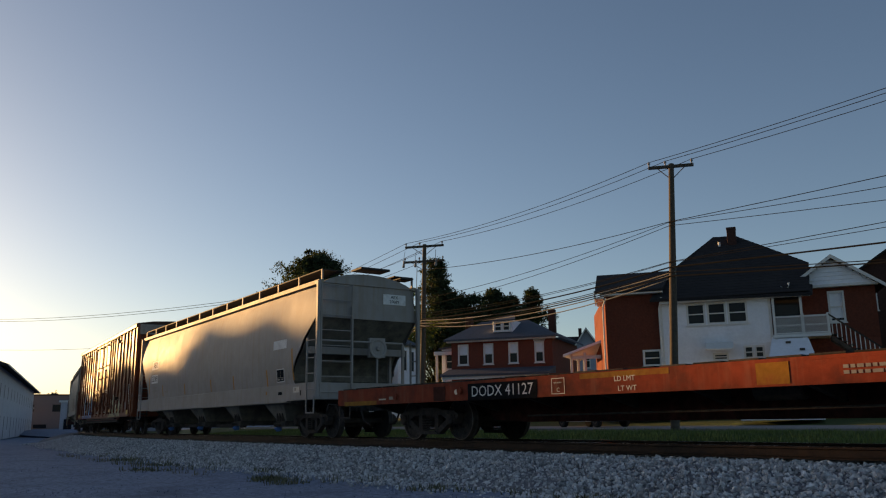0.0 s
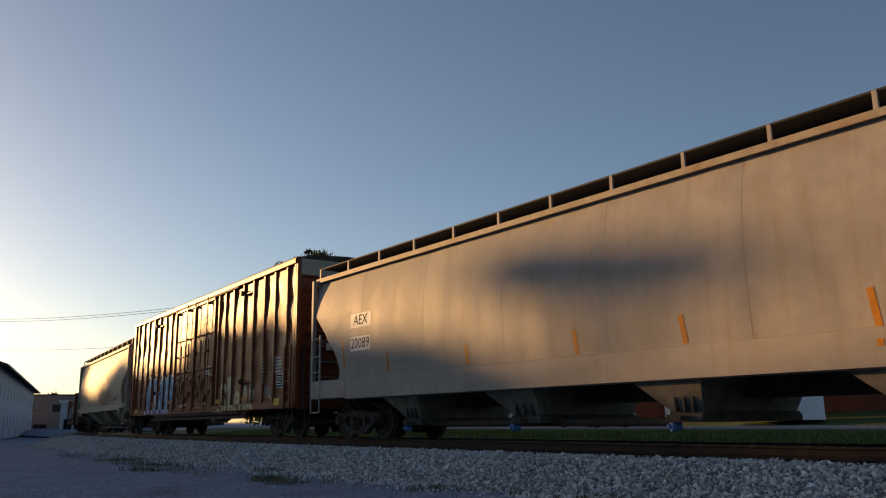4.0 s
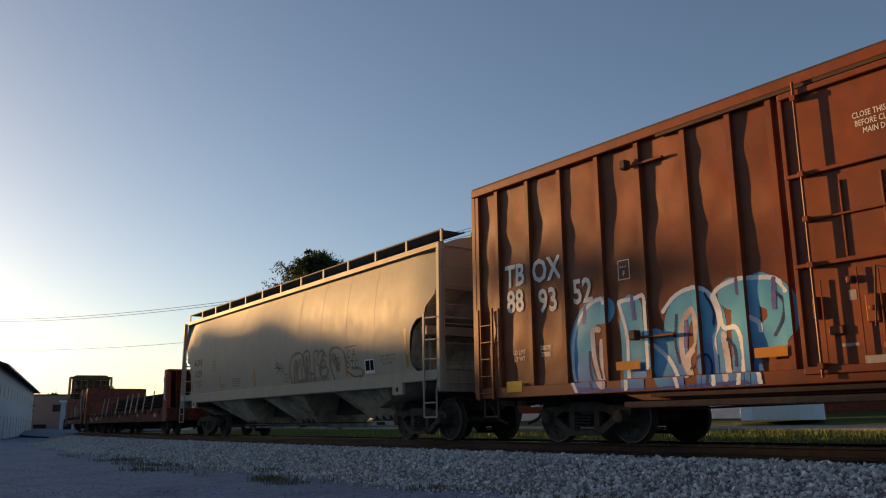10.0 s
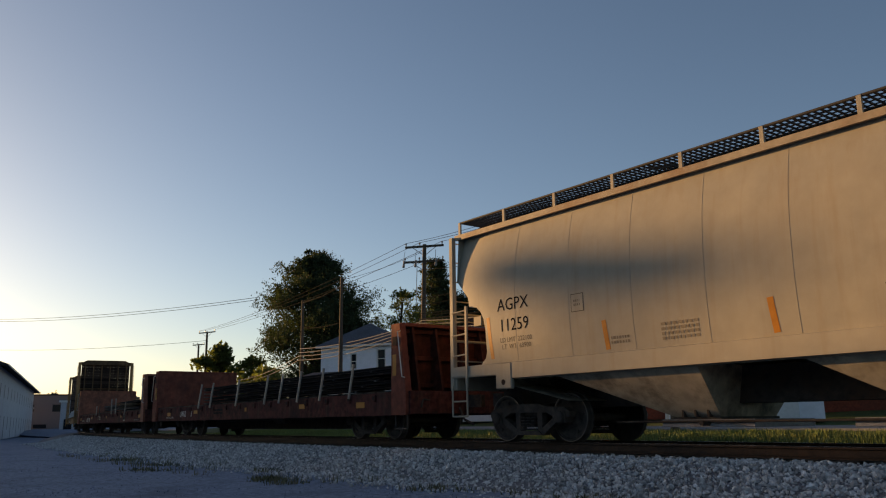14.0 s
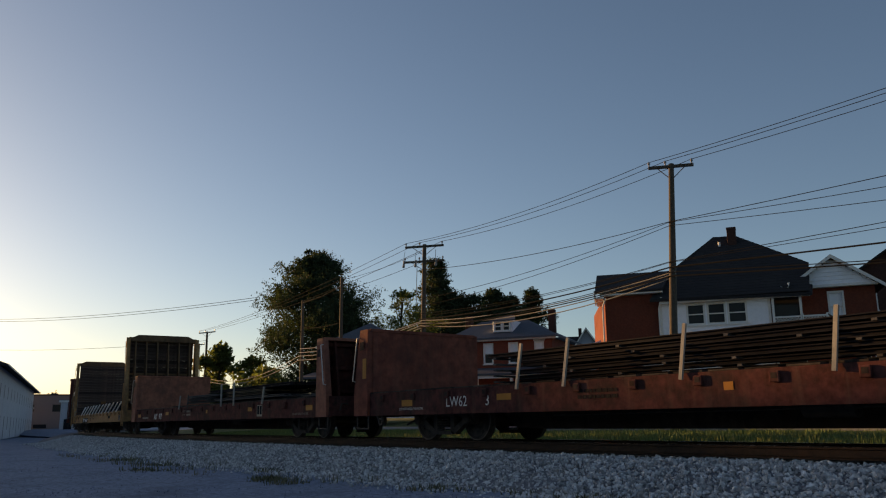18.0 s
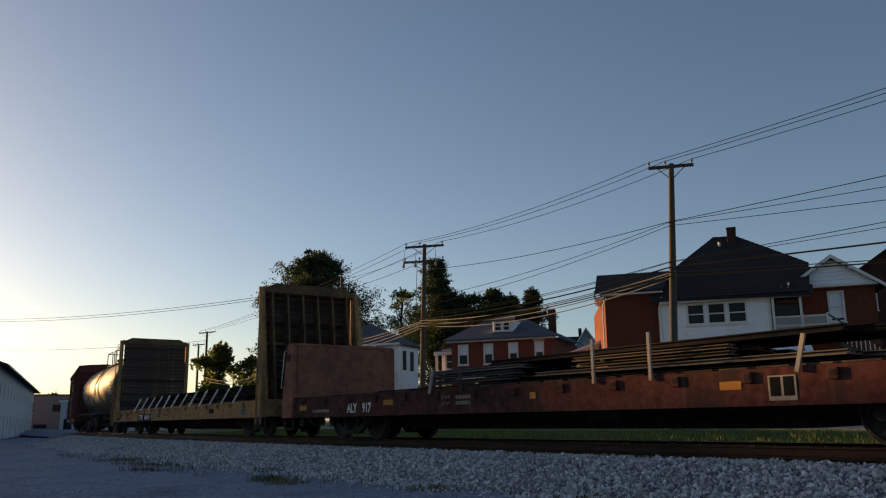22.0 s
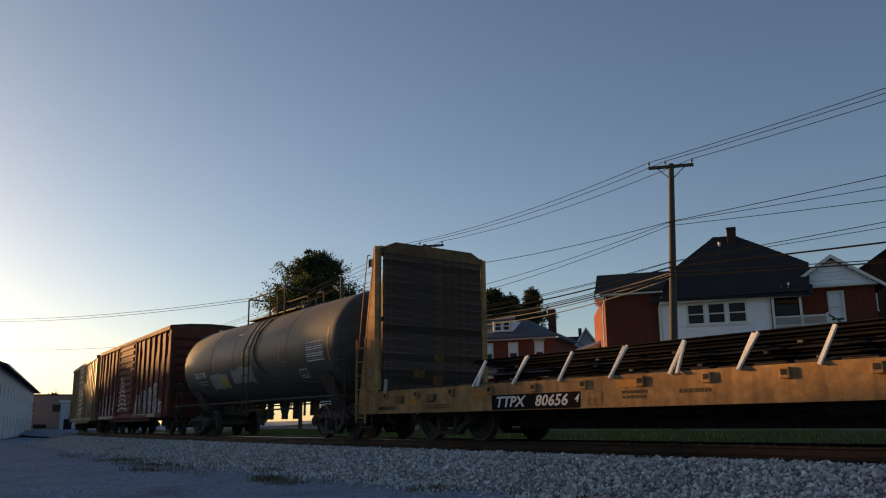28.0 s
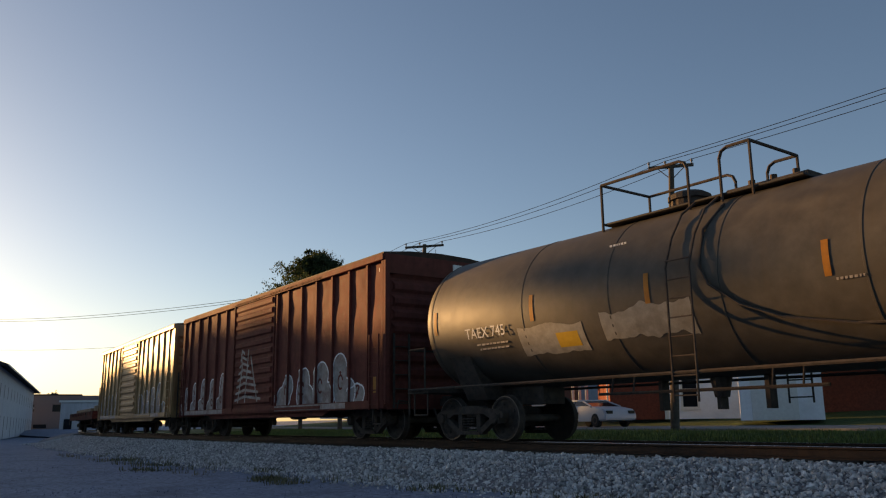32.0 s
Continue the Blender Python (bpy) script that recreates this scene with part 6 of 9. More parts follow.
def bulkhead(car, e, s, z0, z1, top, thick, mat, inner, high=False):
    """An end wall across a flatcar at e; s points outwards along the car."""
    xi, xo = e - s * thick, e
    bm = bmesh.new()
    bbox(bm, min(xi, xi + s * 0.07), max(xi, xi + s * 0.07), -W + 0.06, W - 0.06, z1, top, 0.008)
    if high:
        bm.free()
    else:
        part("bulkhead_wall", bm, inner, car)
        # Outer sheet darker than the wall: that side's shade is in its colour.
        part("outer_sheet", bbox_mesh(min(xi + s * 0.072, xi + s * 0.09), max(xi + s * 0.072, xi + s * 0.09), -W + 0.07, W - 0.07, z1, top - 0.03, 0.002), "sill_red", car, "dark red outer sheet, toned as if in shade")
    for y in (-W + 0.02, W - 0.02):          # side posts, tapering to the top
        bm = bmesh.new()
        k = 0.3 if high else 0.57
        xt, f = xi + (xo - xi) * k, s * 0.05
        if high:                             # a channel: web between an upright and a sloping flange
            o = math.copysign(1, y)
            w0, w1 = sorted((o * (W - 0.06), o * (W - 0.02)))
            f0, f1 = sorted((o * (W - 0.08), o * (W + 0.1)))
            prism(bm, [(xi, z0), (xo, z0), (xo, z1), (xt, top), (xi, top)], w0, w1, "y")
            g0, g1 = sorted((o * (W - 0.08), o * (W - 0.015)))       # the flange that stands proud is the one towards the front
            prism(bm, [(xi, z0), (xi + f, z0), (xi + f, top), (xi, top)], *((g0, g1) if s > 0 else (f0, f1)), "y")
            prism(bm, [(xo - f, z0), (xo, z0), (xo, z1), (xt, top), (xt - f, top), (xo - f, z1)], *((f0, f1) if s > 0 else (g0, g1)), "y")
        else:
            prism(bm, [(xi, z0), (xo, z0), (xo, z1), (xt, top), (xi, top)], y - 0.08, y + 0.08, "y")
        part("bulkhead_post", bm, mat, car)
    # Ribs and beams share the outer side's painted-in shade.
    n = 6 if high else 5
    for i in range(n):
        y = -W + 0.35 + i * (2 * W - 0.7) / (n - 1)
        bm = bmesh.new()
        prism(bm, [(xi + s * 0.09, z1), (xo - s * 0.05, z1), (xi + (xo - xi) * (0.28 if high else 0.45), top - 0.05), (xi + s * 0.09, top - 0.05)], y - 0.03, y + 0.03, "y")
        part("bulkhead_rib", bm, "ttx_brown" if high else "sill_red", car)
    for k in range(3):
        z = z1 + 0.15 + k * (top - z1 - 0.3) / 2
        part("cross_beam", bbox_mesh(min(xi + s * 0.09, xi + s * 0.2), max(xi + s * 0.09, xi + s * 0.2), -W + 0.1, W - 0.1, z - 0.05, z + 0.05), "ttx_brown" if high else "sill_red", car)
    for t in (-1, 1):                        # grab irons on the posts
        bm = bmesh.new()
        yy = t * (W + 0.13)
        xa, xb = xo - s * 0.05, xi + (xo - xi) * (0.36 if high else 0.62)
        pipe(bm, [(xa, t * (W + 0.05), z1 + 0.3), (xa, yy, z1 + 0.32), (xb, yy, top - 0.2), (xb, t * (W + 0.05), top - 0.18)], 0.014, 5)
        part("grab_iron", bm, "strap" if not high else mat, car)
        # Painted plate stands for the slot's unlit inside.
        part("slot", bbox_mesh(min(xi + s * 0.12, xi + s * 0.3), max(xi + s * 0.12, xi + s * 0.3), t * (W + 0.1) - 0.003, t * (W + 0.1) + 0.003, top - 0.5, top - 0.3, 0.001), "dark_brown", car)
    part("bulkhead_cap", bbox_mesh(min(xi - s * 0.02, xi + (xo - xi) * (0.34 if high else 0.57)), max(xi - s * 0.02, xi + (xo - xi) * (0.34 if high else 0.57)), -W + 0.02, W - 0.02, top - 0.06, top + 0.02), mat, car)




def steel_stack(car_pose_args, x0, x1, z, rows, across, mat, label, name, seed, piece=(0.17, 0.09), ragged=0.5):
    """Long sections stacked on a deck, each a piece of its own, in one bundle that rides along."""
    u, half = car_pose_args
    rnd = random.Random(seed)
    st = thing(name, car_pose(u, half, 0), label, "steel load", "loads on the flatcars")
    MOVERS.append((st, u, half))
    w, h = piece
    lens = {}
    for r in range(rows):
        for c in range(across):
            if c and c < across - 1 and r < rows - 1:
                continue            # hidden inside the stack
            a, b = x0 + rnd.uniform(0, ragged), x1 - rnd.uniform(0, ragged)
            key = round(b - a, 1)
            if key not in lens:
                bm = bmesh.new()
                hw, L = w * 0.47, key / 2
                prism(bm, [(-hw, 0), (hw, 0), (hw, 0.018), (0.02, 0.03), (0.02, h * 0.72), (hw * 0.7, h * 0.8), (hw * 0.7, h), (-hw * 0.7, h), (-hw * 0.7, h * 0.8), (-0.02, h * 0.72), (-0.02, 0.03), (-hw, 0.018)], -L, L)
                lens[key] = mesh_of("section", bm, mat)
            o = part("section", lens[key], "", st)
            o.location = ((a + b) / 2, (c - (across - 1) / 2) * w + rnd.uniform(-0.01, 0.01), z + r * (h + 0.035))
            o.rotation_euler = (0, radians(rnd.uniform(-0.12, 0.12)), radians(rnd.uniform(-0.2, 0.2)))
    top = z + rows * (h + 0.035)
    for r in range(1, rows):
        if r % 1 == 0:
            x = x0 + 0.8
            while x < x1 - 0.5:
                bm = bmesh.new()
                box(bm, x - 0.04, x + 0.04, -across * w / 2, across * w / 2, z + r * (h + 0.035) - 0.036, z + r * (h + 0.035) - 0.001)
                x += rnd.uniform(1.2, 3.4)
                part("spacer", bm, "grey_timber", st)
    return st, top


def stakes(u, half, xs, z0, z1, y, lean, label, mat="strap", name="load_stake", wide=0.09, inward=0.0):
    """Upright or leaning stakes that hold the load at the deck's edge; one object each."""
    bm = bmesh.new()
    b = bmesh.new()
    box(b, -wide / 2, wide / 2, -0.04, 0.0, 0, (z1 - z0) / math.cos(radians(lean)))
    add(bm, b, Matrix.Rotation(radians(-inward), 4, "X") @ Matrix.Rotation(radians(lean), 4, "Y"))
    me = mesh_of(name, bm, mat)
    for x in xs:
        o = tagged(new(name, me), label, "load stake", "stakes along the flatcars")
        o.matrix_basis = car_pose(u, half, 0) @ Matrix.Translation((x, y, z0))
        MOVERS.append((o, u, half, Matrix.Translation((x, y, z0))))


def brown_flat(u, kind):
    label = "dark red bulkhead flatcar loaded with " + ("long steel rails" if kind == 0 else "lumber and steel sections")
    half = 10.1
    car = flatcar(u, half, 7.3, "flat_brown", label, 0.56, 1.08, "bulkhead_flatcar")
    for s in (-1, 1):
        bulkhead(car, s * half, s, 0.56, 1.08, 2.62, 0.62, "bulk_faded_sheen" if kind else "bulk_red", "bulk_faded_sheen" if kind else "bulk_red")
    y = -W + 0.009
    for s in (-1, 1):
        if not kind:
            plate("reflector_strip", car, s * 9.62, -W - 0.064, 1.68, 0.16, 0.48, "reflector", label="yellow reflective strip")
        plate("reflector_strip", car, s * (8.92 if kind else 7.9), y, 0.82, 0.42, 0.14, "reflector", label="yellow reflective strip")
    for x, w_ in ((-4.6, 0.42), (0.35, 0.16), (4.55, 0.36)):
        plate("reflector_strip", car, x, y, 0.86, w_, 0.12, "reflector", label="yellow reflective strip")
    if kind:
        plate("label_plate", car, 5.36, y - 0.002, 0.8, 0.42, 0.34, "patch_grey", label="white framed black test label")
        for dx in (-0.1, 0.1):
            plate("label_mark", car, 5.36 + dx, y - 0.0035, 0.82, 0.16, 0.26, "paint_black")
        bm = bmesh.new()
        bbox(bm, 7.2, 7.45, -W - 0.06, -W + 0.02, 0.82, 1.0, 0.01)
        part("bracket", bm, "flat_brown", car)
        writing("lettering", "DO NOT WELD TO FLOOR", 0.085, "paint_dim", car, on_side(8.35, y - 0.001, 0.66))
    if kind == 0:
        writing("lettering", "LW62", 0.3, "paint_white", car, on_side(-6.1, y, 0.8), 0.95)
        writing("lettering", "3", 0.3, "paint_white", car, on_side(-5.1, y, 0.8), 0.95)
        bars("data_panel", car, -2.2, y, 0.84, 0.9, 0.2, 2, "old_timber", seed=2)
        writing("lettering", "DO NOT WELD TO FLOOR", 0.075, "paint_white", car, on_side(-7.75, y, 0.69))
    else:
        writing("lettering", "ALY", 0.3, "paint_white", car, on_side(-6.27, y - 0.001, 0.75), 0.88, bold=0.011)
        writing("lettering", "917", 0.3, "paint_white", car, on_side(-5.57, y - 0.001, 0.75), 0.88, bold=0.011)
        writing("lettering", "LD LMT", 0.1, "paint_dim", car, on_side(-2.35, y, 0.91))
        writing("lettering", "LT WT", 0.1, "paint_dim", car, on_side(-2.35, y, 0.77))
        bars("data_panel", car, -1.75, y, 0.84, 0.5, 0.24, 2, "paint_dim", seed=7)
        bars("data_panel", car, -7.9, y, 0.72, 0.9, 0.12, 1, "paint_dim", seed=9)
    bm = bmesh.new()
    disc(bm, (-9.0, -W + 0.05, 0.42), (0, -1, 0), [(0, 0.09), (0.05, 0.09), (0.05, 0.05), (0, 0.05)], 12)
    rod(bm, (-9.0, -W + 0.05, 0.5), (-9.0, -W + 0.05, 0.6), 0.02)
    part("tow_ring", bm, "steel_dark", car)
    if kind == 0:
        steel_stack((u, 7.3), -6.4, 9.1, 1.09, 6, 10, "load_steel", "stack of rusty steel rails with timber spacers on a flatcar", "rail_stack", 5, (0.2, 0.085), ragged=1.6)
        stakes(u, 7.3, (-4.17, -2.93, -0.43, 1.97, 3.07, 4.33, 5.74, 7.4), 0.98, 1.84, -W - 0.03, 5, "pale steel strap stake against the rail stack", "patch_grey", wide=0.06, inward=6)
    else:
        steel_stack((u, 7.3), -7.4, 8.9, 1.09, 1, 12, "load_steel", "low layer of dark steel sections on a flatcar", "steel_stack", 6, (0.2, 0.085), ragged=2.0)
        steel_stack((u, 7.3), -3.83, -0.5, 1.22, 3, 9, "grey_timber", "short stack of weathered grey timbers on a flatcar", "lumber_stack", 8, (0.26, 0.075), ragged=0.25)
        steel_stack((u, 7.3), -0.1, 7.1, 1.22, 1, 11, "grey_timber", "long grey planks under a pile of lumber", "lumber_stack", 14, (0.24, 0.075), ragged=1.4)
        steel_stack((u, 7.3), 0.9, 4.3, 1.34, 2, 8, "lumber", "stack of pale lumber on a flatcar", "lumber_stack", 7, (0.3, 0.07), ragged=0.5)
        steel_stack((u, 7.3), -2.2, 6.4, 1.57, 1, 9, "load_steel", "dark steel sections lying across lumber", "steel_stack", 12, (0.2, 0.1), ragged=0.8)
        stakes(u, 7.3, (1.93, 3.15), 1.0, 1.76, -W - 0.01, 0, "grey steel strap stake beside stacked lumber", "patch_grey", wide=0.055)
        stakes(u, 7.3, (-1.77,), 1.0, 1.52, -W - 0.01, 0, "thin grey steel stake", "steel_dark", wide=0.03)
        stakes(u, 7.3, (-2.89, 5.62), 1.0, 1.5, -W - 0.01, 16, "pale leaning timber stake", "patch_grey", wide=0.06)
    return car


def yellow_flat():
    u, half = -131.5, 10.3
    car = flatcar(u, half, 7.55, "ttx_yellow", "weathered yellow bulkhead flatcar with tall timber-lined ends", 0.6, 1.12, "bulkhead_flatcar")
    for s in (-1, 1):
        bulkhead(car, s * half, s, 0.6, 1.1, 4.62, 0.85, "ttx_yellow", "old_timber", high=True)
        rnd = random.Random(4)
        z = 1.14
        while z < 4.48:                            # timber lining, board by board
            hi = min(rnd.choice((0.14, 0.16, 0.19, 0.2)), 4.55 - z)
            o = part("lining_board", bbox_mesh(-0.025, 0.025, -W + 0.12, W - 0.12, 0, hi - 0.003, 0.005), "lining_wood", car)
            o.location = (s * (half - 0.88) + rnd.uniform(-0.008, 0.008), 0, z)
            z += hi
        for x, z, w_, h_ in ((0.1, 1.95, 0.3, 0.22), (-0.5, 1.55, 0.34, 0.2), (0.05, 1.4, 0.3, 0.24)):
            o = part("patch_board", bbox_mesh(-0.01, 0.01, -w_ / 2, w_ / 2, -h_ / 2, h_ / 2, 0.003), "patch_rust", car, "short rusty patch plate")
            o.location = (s * (half - 0.915), x, z)
        bm = bmesh.new()                          # bevelled top
        prism(bm, [(-W + 0.08, 4.46), (-W + 0.08, 4.58), (-W + 0.45, 4.76), (W - 0.45, 4.76), (W - 0.08, 4.58), (W - 0.08, 4.46)], s * (half - 0.93), s * (half - 0.55))
        part("bulkhead_cap", bm, "ttx_brown", car)
        ladder(car, s * (half - 0.27), -W - 0.12, 0.4, 2.4, 0.4, mat="ttx_yellow")
        bars("data_panel", car, s * (half - 0.47), -W + 0.018, 1.54, 0.17, 0.24, 3, "patch_grey", seed=5)
    y = -W + 0.009
    plate("number_board", car, -4.13, y, 0.752, 2.36, 0.28, "paint_black", label="black painted number panel")
    writing("lettering", "TTPX", 0.275, "paint_white", car, on_side(-4.8, y - 0.003, 0.75), 1.22, bold=0.007, slant=0.25)
    writing("lettering", "80656", 0.275, "paint_white", car, on_side(-3.68, y - 0.003, 0.75), 1.22, bold=0.007, slant=0.25)
    writing("lettering", "4", 0.19, "paint_white", car, on_side(-3.04, y - 0.003, 0.77), 0.9, bold=0.004, slant=0.4)
    for x0, x1, q0, q1 in ((-2.75, -2.45, 0.86, 0.87), (-2.75, -2.45, 0.65, 0.66), (-2.75, -2.74, 0.66, 0.86), (-2.46, -2.45, 0.66, 0.86)):
        plate("stencil_frame", car, (x0 + x1) / 2, y, (q0 + q1) / 2, x1 - x0, q1 - q0, "ttx_brown")
    writing("lettering", "C", 0.12, "ttx_brown", car, on_side(-2.6, y - 0.001, 0.72))
    bars("data_panel", car, -1.75, y, 0.8, 0.5, 0.16, 2, "ttx_brown", seed=12)
    bars("data_panel", car, -0.6, y, 0.82, 0.55, 0.1, 1, "ttx_brown", seed=13)
    bars("data_panel", car, -7.1, y, 0.72, 0.9, 0.1, 2, "ttx_brown", seed=14)
    bars("lettering", car, 5.2, y, 0.86, 0.5, 0.24, 1, "paint_black", seed=2)
    plate("number_board", car, 8.4, y, 0.82, 0.5, 0.3, "paint_dim", label="framed label board")
    bars("label_marks", car, 8.4, y - 0.003, 0.82, 0.42, 0.26, 4, "paint_black", seed=3)
    for x, z in ((-8.09, 0.84), (-5.66, 0.94), (-1.9, 0.98), (2.4, 0.92), (6.2, 0.9), (9.0, 0.85)):
        plate("reflector_strip", car, x, y, z, 0.42, 0.13, "reflector", label="orange reflective strip")
    bars("graffiti", car, -9.2, y, 0.72, 0.9, 0.14, 1, "graf_black", seed=8)
    for x in (-8.53, -7.31):                      # tie-down brackets hanging below the deck edge
        bm = bmesh.new()
        prism(bm, [(x - 0.15, 0.99), (x + 0.16, 0.99), (x + 0.1, 0.83), (x - 0.15, 0.83)], -W - 0.03, -W + 0.006, "y")
        part("tie_down_bracket", bm, "ttx_brown", car)
    steel_stack((u, 7.55), -5.95, 9.1, 1.13, 4, 10, "load_steel", "dark bundles of steel sections with timber spacers on a flatcar", "steel_stack", 9, (0.22, 0.08), ragged=0.2)
    steel_stack((u, 7.55), -7.2, 8.6, 1.59, 1, 10, "load_steel", "long dark steel sections on top of a stack", "steel_stack", 19, (0.22, 0.08), ragged=0.9)
    rows = [-5.85 + 1.21 * k for k in range(12)]
    stakes(u, 7.55, rows, 1.07, 1.64, -W - 0.005, 15, "white leaning strap stake at the deck's edge", "paint_white", wide=0.055, inward=24)
    stakes(u, 7.55, rows[1::2], 1.07, 1.64, -W - 0.02, 23, "second white strap spread from a leaning stake", "paint_white", wide=0.045, inward=22)
    stakes(u, 7.55, [x + 0.16 for x in rows[::4]], 1.07, 1.62, -W - 0.03, 4, "second white strap crossing a leaning stake", "paint_white", wide=0.045, inward=22)
    stakes(u, 7.55, (-9.08,), 1.06, 1.38, -W - 0.02, 8, "short grey steel stake on the deck", "patch_grey")
    return car


def tank_car():
    u, half, th = -149.9, 7.1, 5.5
    car = railcar("tank_car", "black tank car with worn grey patches and a railed top platform", "freight car", u, half, th)
    zc, r, hl = 2.55, 1.48, 6.98
    bm = bmesh.new()
    head = [(0.7 * (1 - math.cos(radians(k))), max(0.05, r * math.sin(radians(k)))) for k in (2, 15, 28, 40, 52, 63, 73, 82, 90)]
    prof = [(-hl + p, q) for p, q in head] + [(x, r) for x in (-3.5, -1.2, 1.2, 3.5)]
    prof += [(hl - p, q) for p, q in reversed(head)]
    disc(bm, (0, 0, zc), (1, 0, 0), prof, 64)
    part("tank", bm, "tank_black", car, smooth=True)
    for x in (-6.25, -3.3, -1.1, 1.1, 3.3, 6.25):
        bm = bmesh.new()
        disc(bm, (x, 0, zc), (1, 0, 0), [(-0.025, r - 0.01), (-0.015, r + 0.007), (0.015, r + 0.007), (0.025, r - 0.01)], 64)
        part("seam", bm, "tank_black", car, smooth=True)

    def skin(x, z, d=0.004):
        return -math.sqrt(max(0.01, (r + d) ** 2 - (z - zc) ** 2))

    def curved(name, x0, x1, z0, z1, mat, label="", d=0.006, wob=0.0, seed=1):
        b = bmesh.new()
        n = max(2, min(48, int((x1 - x0) / 0.04)))
        rows = []
        for i in range(n + 1):
            x = x0 + (x1 - x0) * i / n
            a, c = z0 + wob * (0.5 + 0.5 * noise.noise((x * 1.7, seed * 3.1, 0.2)) + 0.25 * noise.noise((x * 6.0, seed, 0.9))), z1 - wob * (0.5 + 0.5 * noise.noise((x * 1.7, seed * 5.3, 4.2)) + 0.2 * noise.noise((x * 6.0, seed, 7.9)))
            rows.append([b.verts.new((x, skin(x, a + (c - a) * k / 8, d), a + (c - a) * k / 8)) for k in range(9)])
        for p, q in zip(rows, rows[1:]):
            for k in range(8):
                b.faces.new((p[k], q[k], q[k + 1], p[k + 1]))
        return part(name, b, mat, car, label)
    curved("paint_patch", -3.5, -1.8, 1.55, 2.22, "patch_grey", "worn pale paint patch", wob=0.14, seed=3)
    curved("paint_patch", -1.35, 0.55, 1.6, 2.36, "patch_grey", "worn pale paint patch", wob=0.26, seed=5)
    curved("label_plate", -2.5, -1.95, 1.72, 1.98, "label_yellow", "orange label", d=0.009)
    for x in (-6.1, -3.02, -0.25, 2.8):
        curved("reflector_strip", x - 0.05, x + 0.05, 2.25, 2.75, "reflector", "yellow reflective strip", d=0.01)
    curved("reflector_strip", 6.02, 6.12, 2.06, 2.99, "reflector", "yellow reflective strip", d=0.01)
    curved("data_panel", 4.7, 5.8, 2.61, 2.63, "paint_white", "white stencilled data table", d=0.012)
    for k in range(8):
        z = 2.55 - 0.062 * k
        bars("data_panel", car, 5.25, skin(0, z, 0.012), z, 1.08, 0.055, 1, "paint_white" if k % 3 else "paint_dim", seed=k)
    for x in (5.12, 5.35, 5.58):
        curved("data_panel", x - 0.006, x + 0.006, 2.1, 2.62, "paint_white", d=0.013)
    for x0, x1, z0, z1 in ((4.0, 4.5, 1.91, 1.93), (4.0, 4.5, 1.69, 1.71), (4.0, 4.02, 1.7, 1.92), (4.48, 4.5, 1.7, 1.92), (4.22, 4.24, 1.76, 1.92), (4.02, 4.5, 1.75, 1.765)):
        curved("stencil_frame", x0, x1, z0, z1, "paint_white", d=0.012)
    end_m = Matrix(((0, 0, 1, 0), (1, 0, 0, 0), (0, 1, 0, 0), (0, 0, 0, 1)))
    writing("lettering", "TAEX 745", 0.17, "paint_white", car, Matrix.Translation((hl - 0.18, 0.25, 3.42)) @ Matrix.Rotation(radians(-35), 4, "Y") @ end_m)
    for k, (x, z, w) in enumerate(((-4.3, 1.94, 1.0), (-4.3, 1.85, 0.9), (-1.0, 3.4, 0.4), (3.1, 2.2, 0.4), (5.0, 2.75, 0.7))):
        bars("data_panel", car, x, skin(x, z, 0.014), z, w, 0.06, 1, "paint_white" if k == 2 else "paint_dim", seed=k)
    writing("lettering", "TAEX 745", 0.31, "paint_white", car, on_side(-4.42, skin(0, 2.16, 0.05), 2.16, 12), 0.95)
    for x, z, w in ((5.4, 1.5, 0.42),):
        bm = bmesh.new()
        for p in ((0, 1), (1, 0), (0, -1), (-1, 0)):
            q = (p[1], -p[0])
            f = 0.5 * w
            a_, b_ = (x + p[0] * f, z + p[1] * f), (x + q[0] * f, z + q[1] * f)
            rod(bm, (a_[0], skin(0, a_[1], 0.012), a_[1]), (b_[0], skin(0, b_[1], 0.012), b_[1]), 0.014, 4)
        part("placard_holder", bm, "strap", car)
    # stub sills, saddles, end platforms
    for s in (-1, 1):
        bm = bmesh.new()
        box(bm, min(s * half, s * 4.0), max(s * half, s * 4.0), -0.3, 0.3, 0.74, 1.15)
        prism(bm, [(-1.3, 1.75), (-0.9, 1.35), (0.9, 1.35), (1.3, 1.75), (0.8, 0.85), (-0.8, 0.85)], s * 5.5 - 0.35, s * 5.5 + 0.35)
        box(bm, min(s * half, s * 6.3), max(s * half, s * 6.3), -W + 0.1, W - 0.1, 1.02, 1.12)
        part("end_sill", bm, "steel_dark", car)
        bm = bmesh.new()
        for y in (-W + 0.15, W - 0.15):
            pipe(bm, [(s * half, y, 0.55), (s * half, y, 2.0), (s * (half - 0.6), y, 2.0), (s * (half - 0.6), y, 1.05)], 0.022)
            pipe(bm, [(s * 6.4, y, 1.1), (s * 6.4, y, 0.55), (s * 6.9, y, 0.55), (s * 6.9, y, 1.1)], 0.02)
        rod(bm, (s * half, -W + 0.15, 2.0), (s * half, W - 0.15, 2.0), 0.022)
        part("handrail", bm, "steel_dark", car)
    bm = bmesh.new()
    for y in (-W + 0.06, W - 0.06):
        rod(bm, (-half + 0.1, y, 1.1), (half - 0.1, y, 1.1), 0.03)
    part("side_rail", bm, "steel_dark", car)
    bm = bmesh.new()                               # top platform
    bbox(bm, -1.8, 2.2, -0.7, 0.7, 3.96, 4.0)
    part("platform", bm, "grating", car)
